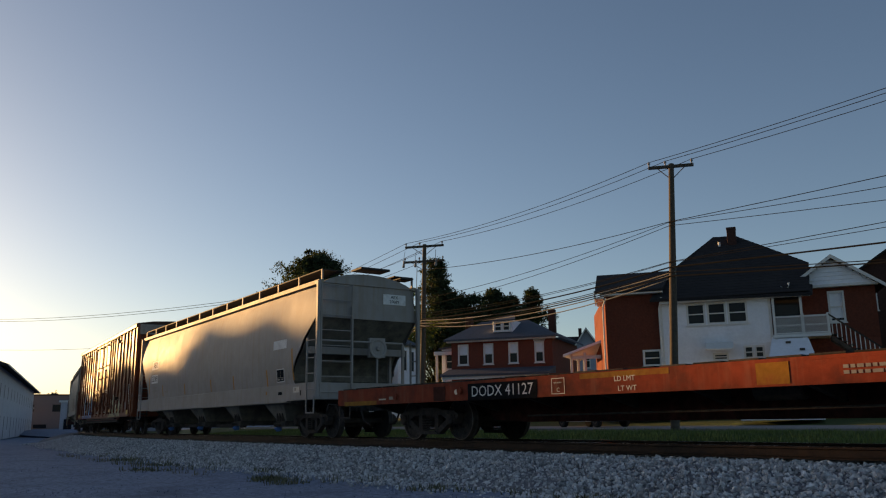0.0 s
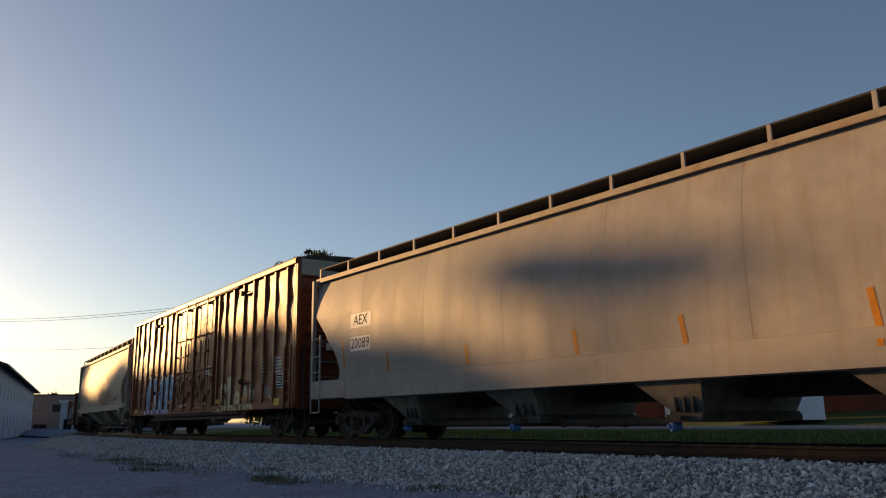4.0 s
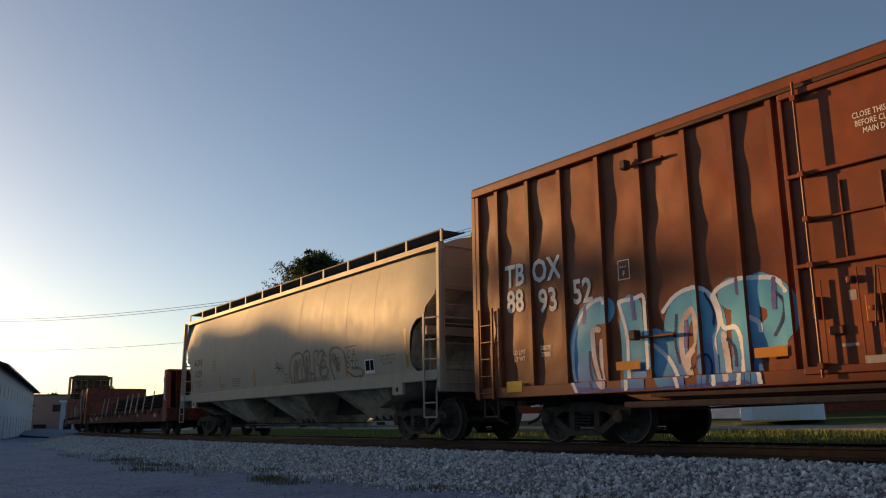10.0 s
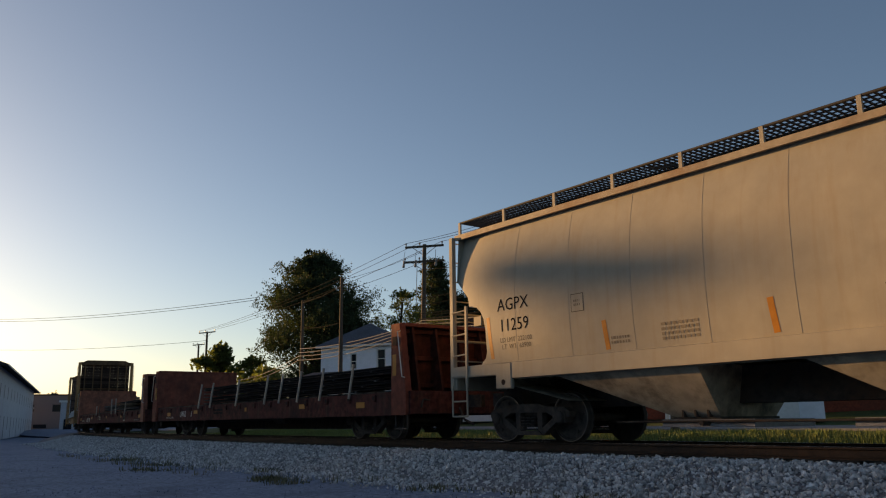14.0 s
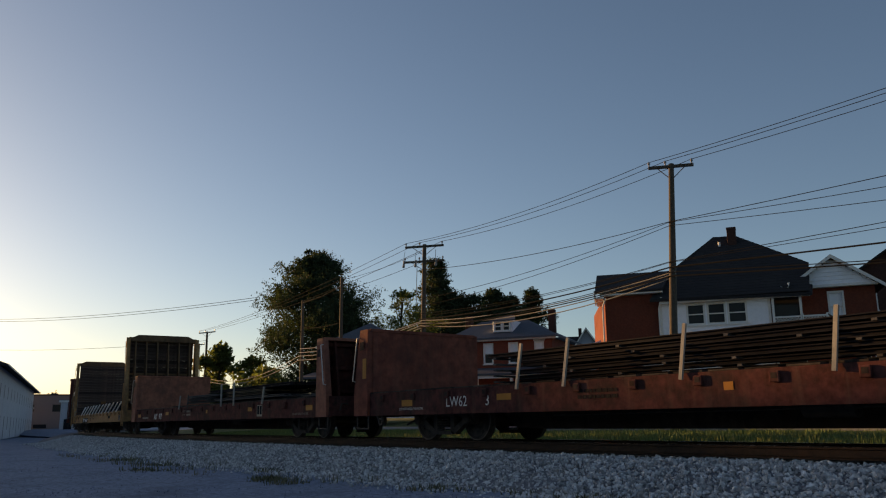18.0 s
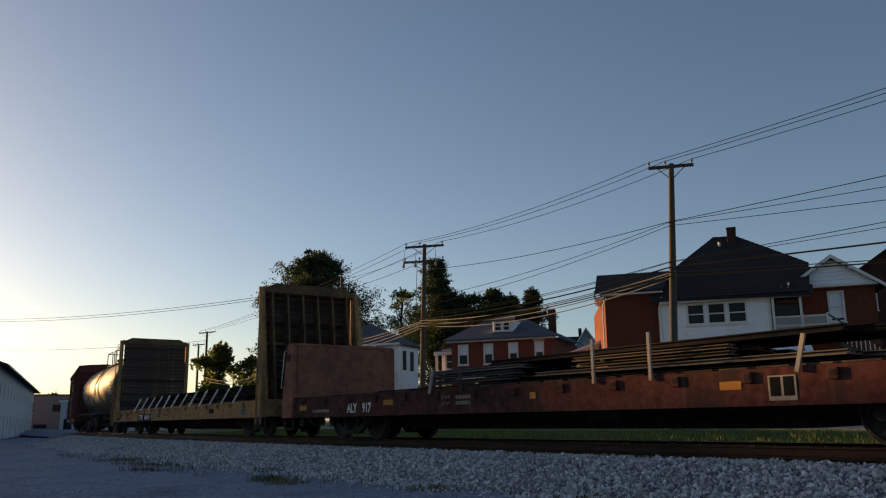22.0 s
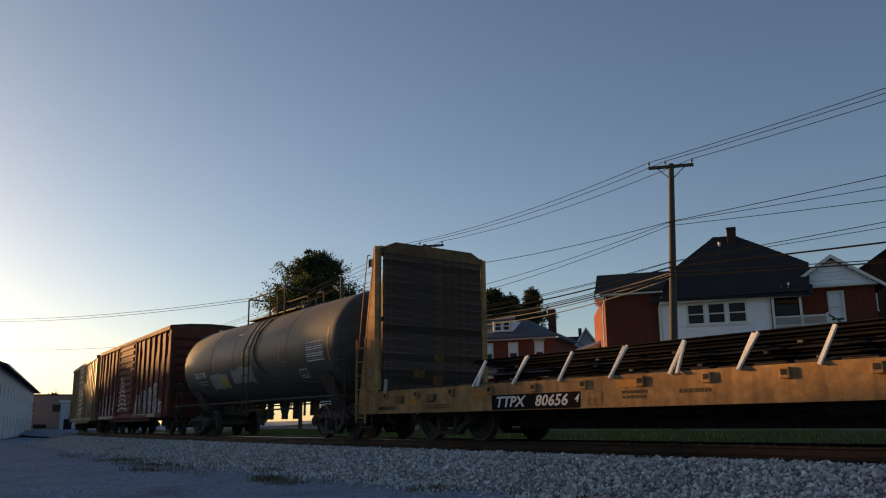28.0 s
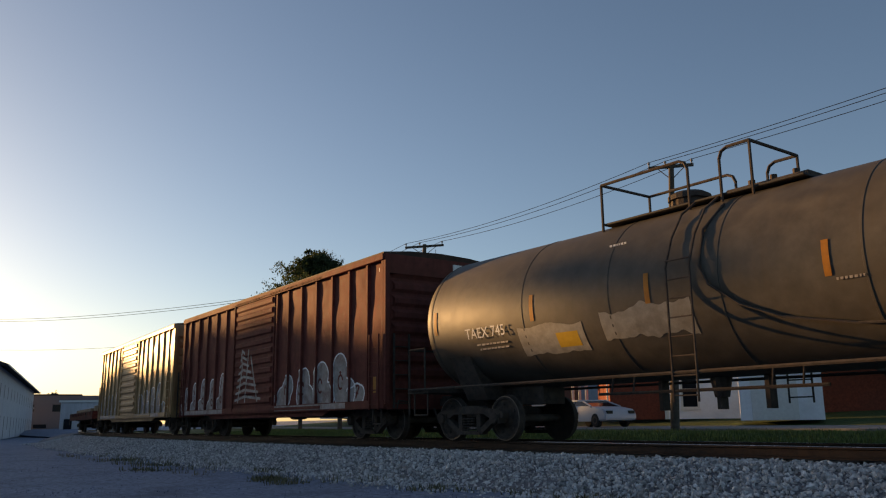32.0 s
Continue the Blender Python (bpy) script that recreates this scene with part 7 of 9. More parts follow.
    for x, e in ((-1.8, 0.15), (1.35, 0.78)):      # a guard at each end: a cross rail with a side rail bent down at either side
        d = 1 if e > x else -1
        for y in (-0.7, 0.7):
            bm = bmesh.new()
            pipe(bm, [(x, y, 3.72), (x, y, 4.75), (e - d * 0.16, y, 4.75), (e - d * 0.05, y, 4.7), (e, y, 4.58), (e, y, 3.8)], 0.028)
            part("platform_rail", bm, "steel_dark", car)
        bm = bmesh.new()
        rod(bm, (x, -0.7, 4.75), (x, 0.7, 4.75), 0.028)
        part("platform_rail", bm, "steel_dark", car)
    bm = bmesh.new()
    disc(bm, (-0.35, 0, 3.95), (0, 0, 1), [(0, 0.33), (0.28, 0.33), (0.28, 0.38), (0.36, 0.38), (0.42, 0.28), (0.44, 0.05)], 20)
    part("manway", bm, "steel_dark", car)
    bm = bmesh.new()
    bbox(bm, 0.6, 2.1, -0.35, 0.35, 4.0, 4.14, 0.03)
    for x in (0.9, 1.3, 1.7):
        rod(bm, (x, 0, 4.1), (x, 0, 4.3), 0.06, 8)
    part("valve_box", bm, "steel_dark", car)
    for s in (-1, 1):                              # side ladder that follows the shell
        bm = bmesh.new()
        for x in (0.25, 0.7):
            pipe(bm, [(x, s * (W - 0.04), 0.65), (x, s * (W - 0.04), 2.75), (x, s * 1.4, 3.25), (x, s * 1.08, 3.7), (x, s * 0.7, 3.95)], 0.02)
        for z in np.arange(0.75, 2.9, 0.3):
            rod(bm, (0.25, s * (W - 0.04), z), (0.7, s * (W - 0.04), z), 0.014)
        part("ladder", bm, "steel_dark", car)
    bm = bmesh.new()
    for x in (-1.2, 0.0, 0.9):
        box(bm, x - 0.04, x + 0.04, -0.1, 0.1, 0.55, 1.3)
    disc(bm, (0, 0, 0.75), (0, 0, 1), [(0, 0.12), (0.5, 0.22)], 12)
    rod(bm, (-2.2, -0.6, 0.86), (2.2, -0.6, 0.86), 0.03)
    for x in (-1.9, -1.4, 1.3, 1.8):
        rod(bm, (x, -0.6, 0.86), (x, -0.5, 1.3), 0.02)
    part("bottom_valve", bm, "steel_dark", car)
    curve_pts = [(0.95, 3.75), (0.8, 3.3), (0.8, 2.7), (0.95, 2.4), (1.4, 2.05), (2.0, 1.8), (3.0, 1.62), (4.5, 1.55), (5.4, 1.5)]
    bm = bmesh.new()
    pipe(bm, [(x, skin(x, z, 0.03), z) for x, z in curve_pts], 0.022)
    part("vent_pipe", bm, "steel_dark", car)
    return car


def far_gondola():
    car = flatcar(-200.0, 8.0, 6.0, "flat_brown", "low dark flatcar with an orange load, seen far off", 0.8, 1.25)
    bm = bmesh.new()
    bbox(bm, 4.6, 7.4, -1.2, 1.2, 1.26, 1.62)
    bbox(bm, -6.5, 3.6, -1.3, 1.3, 1.26, 1.5)
    part("load", bm, "lumber", car)


orange_flat()
hopper_one()
big_boxcar()
hopper_two()
brown_flat(-88.3, 0)
brown_flat(-109.86, 1)
yellow_flat()
tank_car()
old_boxcar(-165.45, "old_red", "dark red ribbed boxcar with silver graffiti along its foot")
old_boxcar(-182.05, "box_cream", "faded ochre ribbed boxcar with graffiti along its foot", True)
far_gondola()

# ---- houses along the street, turned away from the line of the track ----
HOUSE_TURN = 31.0


def house(name, x, y, label, turn=HOUSE_TURN):
    return thing(name, Matrix.Translation((x, y, 0)) @ Matrix.Rotation(radians(turn), 4, "Z"), label, "house", "houses along the street")


def wall_with_holes(bm, s0, s1, z0, z1, y, holes, thick=0.25):
    """A wall in the plane y, with rectangular openings (s0, s1, z0, z1) cut through."""
    ss = sorted({s0, s1, *[h[0] for h in holes], *[h[1] for h in holes]})
    zz = sorted({z0, z1, *[h[2] for h in holes], *[h[3] for h in holes]})
    ids = {}

    def v(i, j, k):
        if (i, j, k) not in ids:
            ids[i, j, k] = bm.verts.new((ss[i], y + thick * k, zz[j]))
        return ids[i, j, k]

    def full(i, j):
        if not (0 <= i < len(ss) - 1 and 0 <= j < len(zz) - 1):
            return False
        m, k = (ss[i] + ss[i + 1]) / 2, (zz[j] + zz[j + 1]) / 2
        return not any(h[0] < m < h[1] and h[2] < k < h[3] for h in holes)
    for i in range(len(ss) - 1):
        for j in range(len(zz) - 1):
            if not full(i, j):
                continue
            bm.faces.new((v(i, j, 0), v(i + 1, j, 0), v(i + 1, j + 1, 0), v(i, j + 1, 0)))
            bm.faces.new((v(i, j, 1), v(i, j + 1, 1), v(i + 1, j + 1, 1), v(i + 1, j, 1)))
            for di, dj, a, b in ((0, -1, (i, j), (i + 1, j)), (1, 0, (i + 1, j), (i + 1, j + 1)), (0, 1, (i + 1, j + 1), (i, j + 1)), (-1, 0, (i, j + 1), (i, j))):
                if not full(i + di, j + dj):
                    bm.faces.new((v(*a, 0), v(*a, 1), v(*b, 1), v(*b, 0)))



def window(parent, s0, s1, z0, z1, y, mat="trim", sash=True, shade=0.0, name="window"):
    bm = bmesh.new()
    t = 0.07
    for a, b, c, d in ((s0 - t, s0 + 0.03, z0 - t, z1 + t), (s1 - 0.03, s1 + t, z0 - t, z1 + t), (s0 + 0.03, s1 - 0.03, z1 - 0.03, z1 + t), (s0 + 0.03, s1 - 0.03, z0 - t, z0 + 0.03)):
        box(bm, a, b, y - 0.04, y + 0.1, c, d)
    if sash:
        m = (z0 + z1) / 2
        box(bm, s0 + 0.03, s1 - 0.03, y + 0.03, y + 0.09, m - 0.03, m + 0.03)
    w = part(name, bm, mat, parent)
    bm = bmesh.new()
    box(bm, s0, s1, y + 0.1, y + 0.115, z0, z1)
    part("pane", bm, "glass", w)
    bm = bmesh.new()
    box(bm, s0 - 0.12, s1 + 0.12, y - 0.1, y + 0.02, z0 - t - 0.06, z0 - t)
    part("sill", bm, mat, w)
    if shade:
        bm = bmesh.new()
        box(bm, s0 + 0.03, s1 - 0.03, y + 0.09, y + 0.098, z1 - shade * (z1 - z0), z1 - 0.03)
        part("blind", bm, "siding", w)
    return w


def clapboards(parent, s0, s1, z0, z1, y, holes, mat="siding", step=0.2, outward=-1, name="clapboard"):
    """Lapped boards, each with its own lower lip; runs broken at the openings."""
    z = z0
    while z < z1 - 0.02:
        top = min(z + step, z1)
        cuts = sorted((h[0] - 0.07, h[1] + 0.07) for h in holes if h[2] - 0.07 < (z + top) / 2 < h[3] + 0.07)
        a = s0
        for c0, c1 in cuts + [(s1, s1)]:
            if c0 > a + 0.02:
                bm = bmesh.new()
                v = [(y, z), (y + outward * 0.03, z), (y + outward * 0.008, top), (y, top)]
                prism(bm, v, a, c0)
                part(name, bm, mat, parent)
            a = max(a, c1)
        z += step


def slab_roof(parent, quads, mat, name="roof", thick=0.14):
    bm = bmesh.new()
    for q in quads:
        lo = [bm.verts.new((p[0], p[1], p[2] - thick)) for p in q]
        hi = [bm.verts.new(p) for p in q]
        n = len(q)
        fs = [bm.faces.new(lo), bm.faces.new(hi)] + [bm.faces.new((lo[i], lo[(i + 1) % n], hi[(i + 1) % n], hi[i])) for i in range(n)]
        bmesh.ops.recalc_face_normals(bm, faces=fs)
    return part(name, bm, mat, parent)


def course_bricks(parent, s0, s1, z0, z1, y, holes, mat="brick"):
    """Courses of brick standing a little proud of the joints, joined course by course."""
    z, r = z0, 0
    bm = bmesh.new()
    while z < z1 - 0.05:
        x = s0 - (0.11 if r % 2 else 0)
        while x < s1:
            a, b = max(x, s0), min(x + 0.21, s1)
            m = (a + b) / 2
            if b - a > 0.04 and not any(h[0] - 0.1 < m < h[1] + 0.1 and h[2] - 0.1 < z + 0.04 < h[3] + 0.1 for h in holes):
                box(bm, a, b, y - 0.008, y + 0.01, z, z + 0.067)
            x += 0.222
        z += 0.078
        r += 1
    tagged(part("brickwork", bm, mat, parent), kind="stuff")


def house_one():
    h = house("house", -28.37, 36.21, "brick and white-sided house with dark shingle roof and raised porch")
    base = 0.4
    # white sunroom wall between brick ends
    wins = [(1.5, 2.34, 5.38, 6.42), (2.56, 3.4, 5.38, 6.42), (3.6, 4.46, 5.38, 6.42)]
    low = [(4.25, 4.62, 3.5, 4.05), (4.78, 5.14, 3.5, 4.05), (2.7, 3.35, 3.45, 3.72), (0.9, 1.7, 1.0, 2.9)]
    bm = bmesh.new()
    wall_with_holes(bm, 0.1, 5.67, base, 6.6, 0.0, wins + low)
    wall = part("wall", bm, "siding", h, "white horizontal siding")
    clapboards(wall, 0.1, 5.67, base, 6.55, 0.0, wins + low)
    for w in wins:
        window(h, *w, 0.0, shade=0.0)
    for w in low:
        window(h, *w, 0.0)
    # brick wing that stands to the side, with its sunlit flank
    bm = bmesh.new()
    wall_with_holes(bm, -2.95, 0.08, base, 7.25, 0.12, [(-0.95, -0.1, 3.3, 4.05)])
    prism(bm, [(-2.95, 0.12), (-2.72, 0.37), (-5.15, 9.0), (-5.4, 9.0)], base, 7.25, "z")
    wing = part("wall", bm, "brick_wall", h, "red brick")
    course_bricks(wing, -2.95, 0.06, 3.2, 7.2, 0.11, [(-0.95, -0.1, 3.3, 4.05)])
    window(h, -0.95, -0.1, 3.3, 4.05, 0.1)
    # the brick main block behind and to the other side
    gw = [(8.55, 9.2, 5.3, 6.8)]
    bm = bmesh.new()
    wall_with_holes(bm, 6.6, 10.75, base, 7.1, 1.3, gw)
    box(bm, 5.67, 6.6, 1.9, 2.15, base, 7.1)
    box(bm, 10.5, 10.75, 1.55, 9, base, 7.1)
    box(bm, -2.72, 10.5, 8.8, 9.0, base, 7.1)
    main = part("wall", bm, "brick_wall", h, "red brick")
    course_bricks(main, 6.6, 10.75, 4.4, 7.1, 1.29, gw)
    window(h, *gw[0], 1.28, shade=0.9)
    # eaves, gutters, corner boards
    for a in ((-3.15, 0.25, -0.3, 0.12, 7.18, 7.36), (0.1, 7.6, -0.42, 0.0, 6.52, 6.68), (6.7, 10.9, 0.9, 1.25, 7.05, 7.2)):
        part("fascia", bbox_mesh(*a), "trim", h)
    for x in (0.1, 5.62):
        part("corner_board", bbox_mesh(x - 0.07, x + 0.07, -0.05, 0.02, base, 6.55), "trim", h)
    bm = bmesh.new()
    pipe(bm, [(-2.85, -0.1, 7.1), (-3.05, -0.05, 6.6), (-3.05, -0.05, base)], 0.045, 8)
    pipe(bm, [(0.2, -0.35, 6.9), (0.02, -0.12, 6.3), (0.02, -0.12, base)], 0.045, 8)
    part("downpipe", bm, "trim", h)
    # roofs
    slab_roof(h, [
        [(-0.4, -0.5, 6.78), (7.7, -0.5, 6.62), (8.0, 3.0, 8.1), (4.1, 5.2, 11.05), (2.84, 5.2, 11.15), (0.4, 2.9, 8.85)],
        [(-3.4, -0.35, 7.45), (0.3, -0.35, 7.4), (0.5, 3.0, 8.9), (-3.9, 3.0, 8.95)],
        [(-3.9, 3.0, 8.95), (0.5, 3.0, 8.9), (2.84, 5.2, 11.15), (2.84, 9.3, 7.2), (-3.4, 9.3, 7.2)],
        [(4.1, 5.2, 11.05), (8.0, 3.0, 8.1), (9.6, 5.0, 7.9), (10.9, 9.3, 7.2), (2.84, 9.3, 7.2), (2.84, 5.2, 11.15)]], "shingle")
    bm = bmesh.new()      # rake board along the wing's open end, and a white soffit under it
    prism(bm, [(-3.46, -0.36), (-3.4, -0.36), (-4.0, 3.0), (-4.06, 3.0)], 7.1, 7.5, "z")
    part("rake_board", bm, "trim", h)
    bm = bmesh.new()
    prism(bm, [(-3.4, -0.3), (-2.97, -0.3), (-3.5, 3.0), (-3.95, 3.0)], 7.05, 7.12, "z")
    part("soffit", bm, "trim", h)
    # open porch on the wing's sunny side
    pr = part("side_porch", bbox_mesh(-6.1, -4.15, 4.6, 8.4, 3.0, 3.15), "trim", h, "small open porch that catches the low sun")
    bm = bmesh.new()
    prism(bm, [(-6.5, 4.25), (-6.5, 4.4), (-3.9, 5.25), (-3.9, 5.1)], 4.3, 8.7, "y")
    part("porch_roof", bm, "siding", pr)
    for x, y_ in ((-6.05, 4.65), (-5.2, 4.65), (-6.05, 6.5), (-6.05, 8.3)):
        part("porch_post", bbox_mesh(x - 0.07, x + 0.07, y_ - 0.07, y_ + 0.07, 0.4, 4.5), "trim", pr)
    part("porch_beam", bbox_mesh(-6.1, -4.2, 4.58, 4.72, 4.1, 4.3), "trim", pr)
    bm = bmesh.new()      # satellite dish on the eave beside the gable
    disc(bm, (6.62, 0.0, 7.05), (-1, -0.35, 0.5), [(0, 0.04), (0.03, 0.15), (0.06, 0.24), (0.075, 0.24), (0.04, 0.15), (0.01, 0.03)], 16)
    rod(bm, (6.62, 0.0, 7.05), (6.75, 0.3, 6.8), 0.025)
    rod(bm, (6.6, 0.0, 6.85), (6.25, -0.15, 7.1), 0.015)
    part("satellite_dish", bm, "trim", h, "pale satellite dish")
    # courses of shingles on the slope that faces the street
    tagged(thing_part("roofing", h), kind="stuff")
    # front gable with white boards
    bm = bmesh.new()
    prism(bm, [(6.85, 7.15), (10.75, 7.15), (8.8, 8.5)], 1.0, 1.2, "y")
    g = part("gable", bm, "siding", h, "white boarded gable")
    for k in range(6):
        z = 7.2 + k * 0.21
        w = 1.95 * (1 - (z - 7.15) / 1.35)
        bm = bmesh.new()
        prism(bm, [(1.0, z), (0.965, z), (0.99, z + 0.2), (1.0, z + 0.2)], 8.8 - w, 8.8 + w)
        part("clapboard", bm, "siding", g)
    slab_roof(h, [[(6.45, 0.75, 7.0), (8.8, 0.75, 8.72), (8.8, 5.5, 8.72), (6.45, 4.0, 7.2)], [(8.8, 0.75, 8.72), (11.15, 0.75, 7.0), (11.15, 5.0, 7.2), (8.8, 5.5, 8.72)]], "shingle", "gable_roof", 0.12)
    for s in (-1, 1):
        bm = bmesh.new()
        prism(bm, [(8.8 + s * 2.4, 6.86), (8.8 + s * 2.4, 7.04), (8.8, 8.74), (8.8, 8.54)], 0.68, 0.76, "y")
        part("bargeboard", bm, "trim", h)
    # chimney
    bm = bmesh.new()
    bbox(bm, 3.66, 4.16, 4.2, 4.7, 9.0, 11.4)
    bbox(bm, 3.64, 4.18, 4.18, 4.72, 11.3, 11.44)
    part("chimney", bm, "brick_dark", h)
    bm = bmesh.new()
    rod(bm, (3.2, 4.2, 10.0), (3.2, 4.2, 10.6), 0.07, 8)
    part("vent_pipe", bm, "trim", h)
    # raised porch with posts, lattice rail and stair
    bm = bmesh.new()
    bbox(bm, 5.67, 8.4, -0.3, 1.9, 4.42, 4.58)
    part("porch_floor", bm, "trim", h)
    part("porch_screen", bbox_mesh(5.72, 7.1, 1.2, 1.24, 4.6, 6.7, 0.004), "glass", h, "dark porch screen")
    for x in (5.8, 7.12):
        part("porch_post", bbox_mesh(x - 0.06, x + 0.06, -0.26, -0.14, 0.6, 6.55), "trim", h)
    for x in (7.15, 8.32):
        part("newel_post", bbox_mesh(x - 0.06, x + 0.06, -0.26, -0.14, 4.5, 5.6), "trim", h)
    for a, b in ((5.86, 7.06), (7.2, 8.28)):
        r = part("railing", bbox_mesh(a, b, -0.24, -0.16, 5.44, 5.52), "trim", h)
        part("railing", bbox_mesh(a, b, -0.235, -0.165, 5.0, 5.06), "trim", h)
        for k in range(int((b - a + 0.85) / 0.14)):
            for d in (-1, 1):                # a slat at 45 degrees, cut where it meets the posts
                x = a + 0.04 + k * 0.14
                lo, hi = max(0.0, x - b), min(0.82, x - a)
                if hi - lo > 0.03:
                    ends = [((x - q) if d < 0 else (a + b - x + q), -0.2 + d * 0.012, 4.63 + q) for q in (lo, hi)]
                    bm = bmesh.new()
                    rod(bm, *ends, 0.015, 4)
                    part("lattice_slat", bm, "trim", r)
        part("railing", bbox_mesh(a, b, -0.24, -0.16, 4.6, 4.67), "trim", h)
    st = part("stair", stair_mesh(), "old_timber", h, "dark weathered outdoor stair")
    for i in range(12):
        part("baluster", bbox_mesh(8.45 + i * 0.2, 8.49 + i * 0.2, -0.27, -0.23, 4.45 - i * 0.16, 5.4 - i * 0.16, 0.003), "trim", st)
    # small canopy over the lower door
    bm = bmesh.new()
    prism(bm, [(-0.02, 4.35), (-0.9, 3.95), (-0.9, 3.88), (-0.02, 4.2)], 2.35, 3.7)
    part("canopy", bm, "trim", h)
    bm = bmesh.new()
    loft(bm, [[(5.6, -0.01, 4.5), (7.3, -0.01, 4.5), (7.3, -0.01, 4.4), (5.6, -0.01, 4.4)], [(5.4, -2.1, 3.3), (7.5, -2.1, 3.3), (7.5, -2.1, 3.2), (5.4, -2.1, 3.2)]])
    c = part("canopy", bm, "siding", h, "pale lean-to roof over the lower door")
    for x, y in ((6.35, -0.7), (6.95, -1.45)):
        part("roof_patch", bbox_mesh(x - 0.12, x + 0.12, y - 0.1, y + 0.1, 4.5 + y * 0.571 - 0.02, 4.5 + y * 0.571 + 0.09), "steel_dark", c)
    return h


def thing_part(name, parent):
    bm = bmesh.new()
    # thin lapped courses on the front slope
    n = 24
    for k in range(n):
        f0, f1 = k / n, (k + 1) / n
        y0, z0 = -0.5 + 5.7 * f0, 6.74 + 4.38 * f0
        y1, z1 = -0.5 + 5.7 * f1, 6.74 + 4.38 * f1
        def far(f):
            return 7.6 + (0.2 * f / 0.42 if f < 0.42 else 0.2 - (f - 0.42) / 0.58 * 3.75)
        a, b, a1, b1 = -0.3 + 3.1 * f0, far(f0), -0.3 + 3.1 * f1, far(f1)
        v = [bm.verts.new(p) for p in ((a, y0, z0 + 0.035), (b, y0, z0 + 0.02), (b1, y1, z1 + 0.0), (a1, y1, z1 + 0.012))]
        bm.faces.new(v)
        w = [bm.verts.new(p) for p in ((a, y0, z0), (b, y0, z0 - 0.02), (b, y0, z0 + 0.02), (a, y0, z0 + 0.035))]
        bm.faces.new(w)
    return part(name, bm, "shingle", parent)


def stair_mesh():
    bm = bmesh.new()
    for i in range(13):
        x, z = 8.4 + i * 0.24, 4.5 - i * 0.19
        box(bm, x, x + 0.27, -0.3, 0.7, z - 0.04, z)
    for y in (-0.3, 0.68):
        prism(bm, [(8.4, 4.45), (8.4, 4.2), (11.5, 1.75), (11.5, 2.0)], y, y + 0.04, "y")
    for y in (-0.28,):
        prism(bm, [(8.35, 5.55), (8.35, 5.45), (11.5, 2.95), (11.5, 3.05)], y, y + 0.06, "y")
    return bm


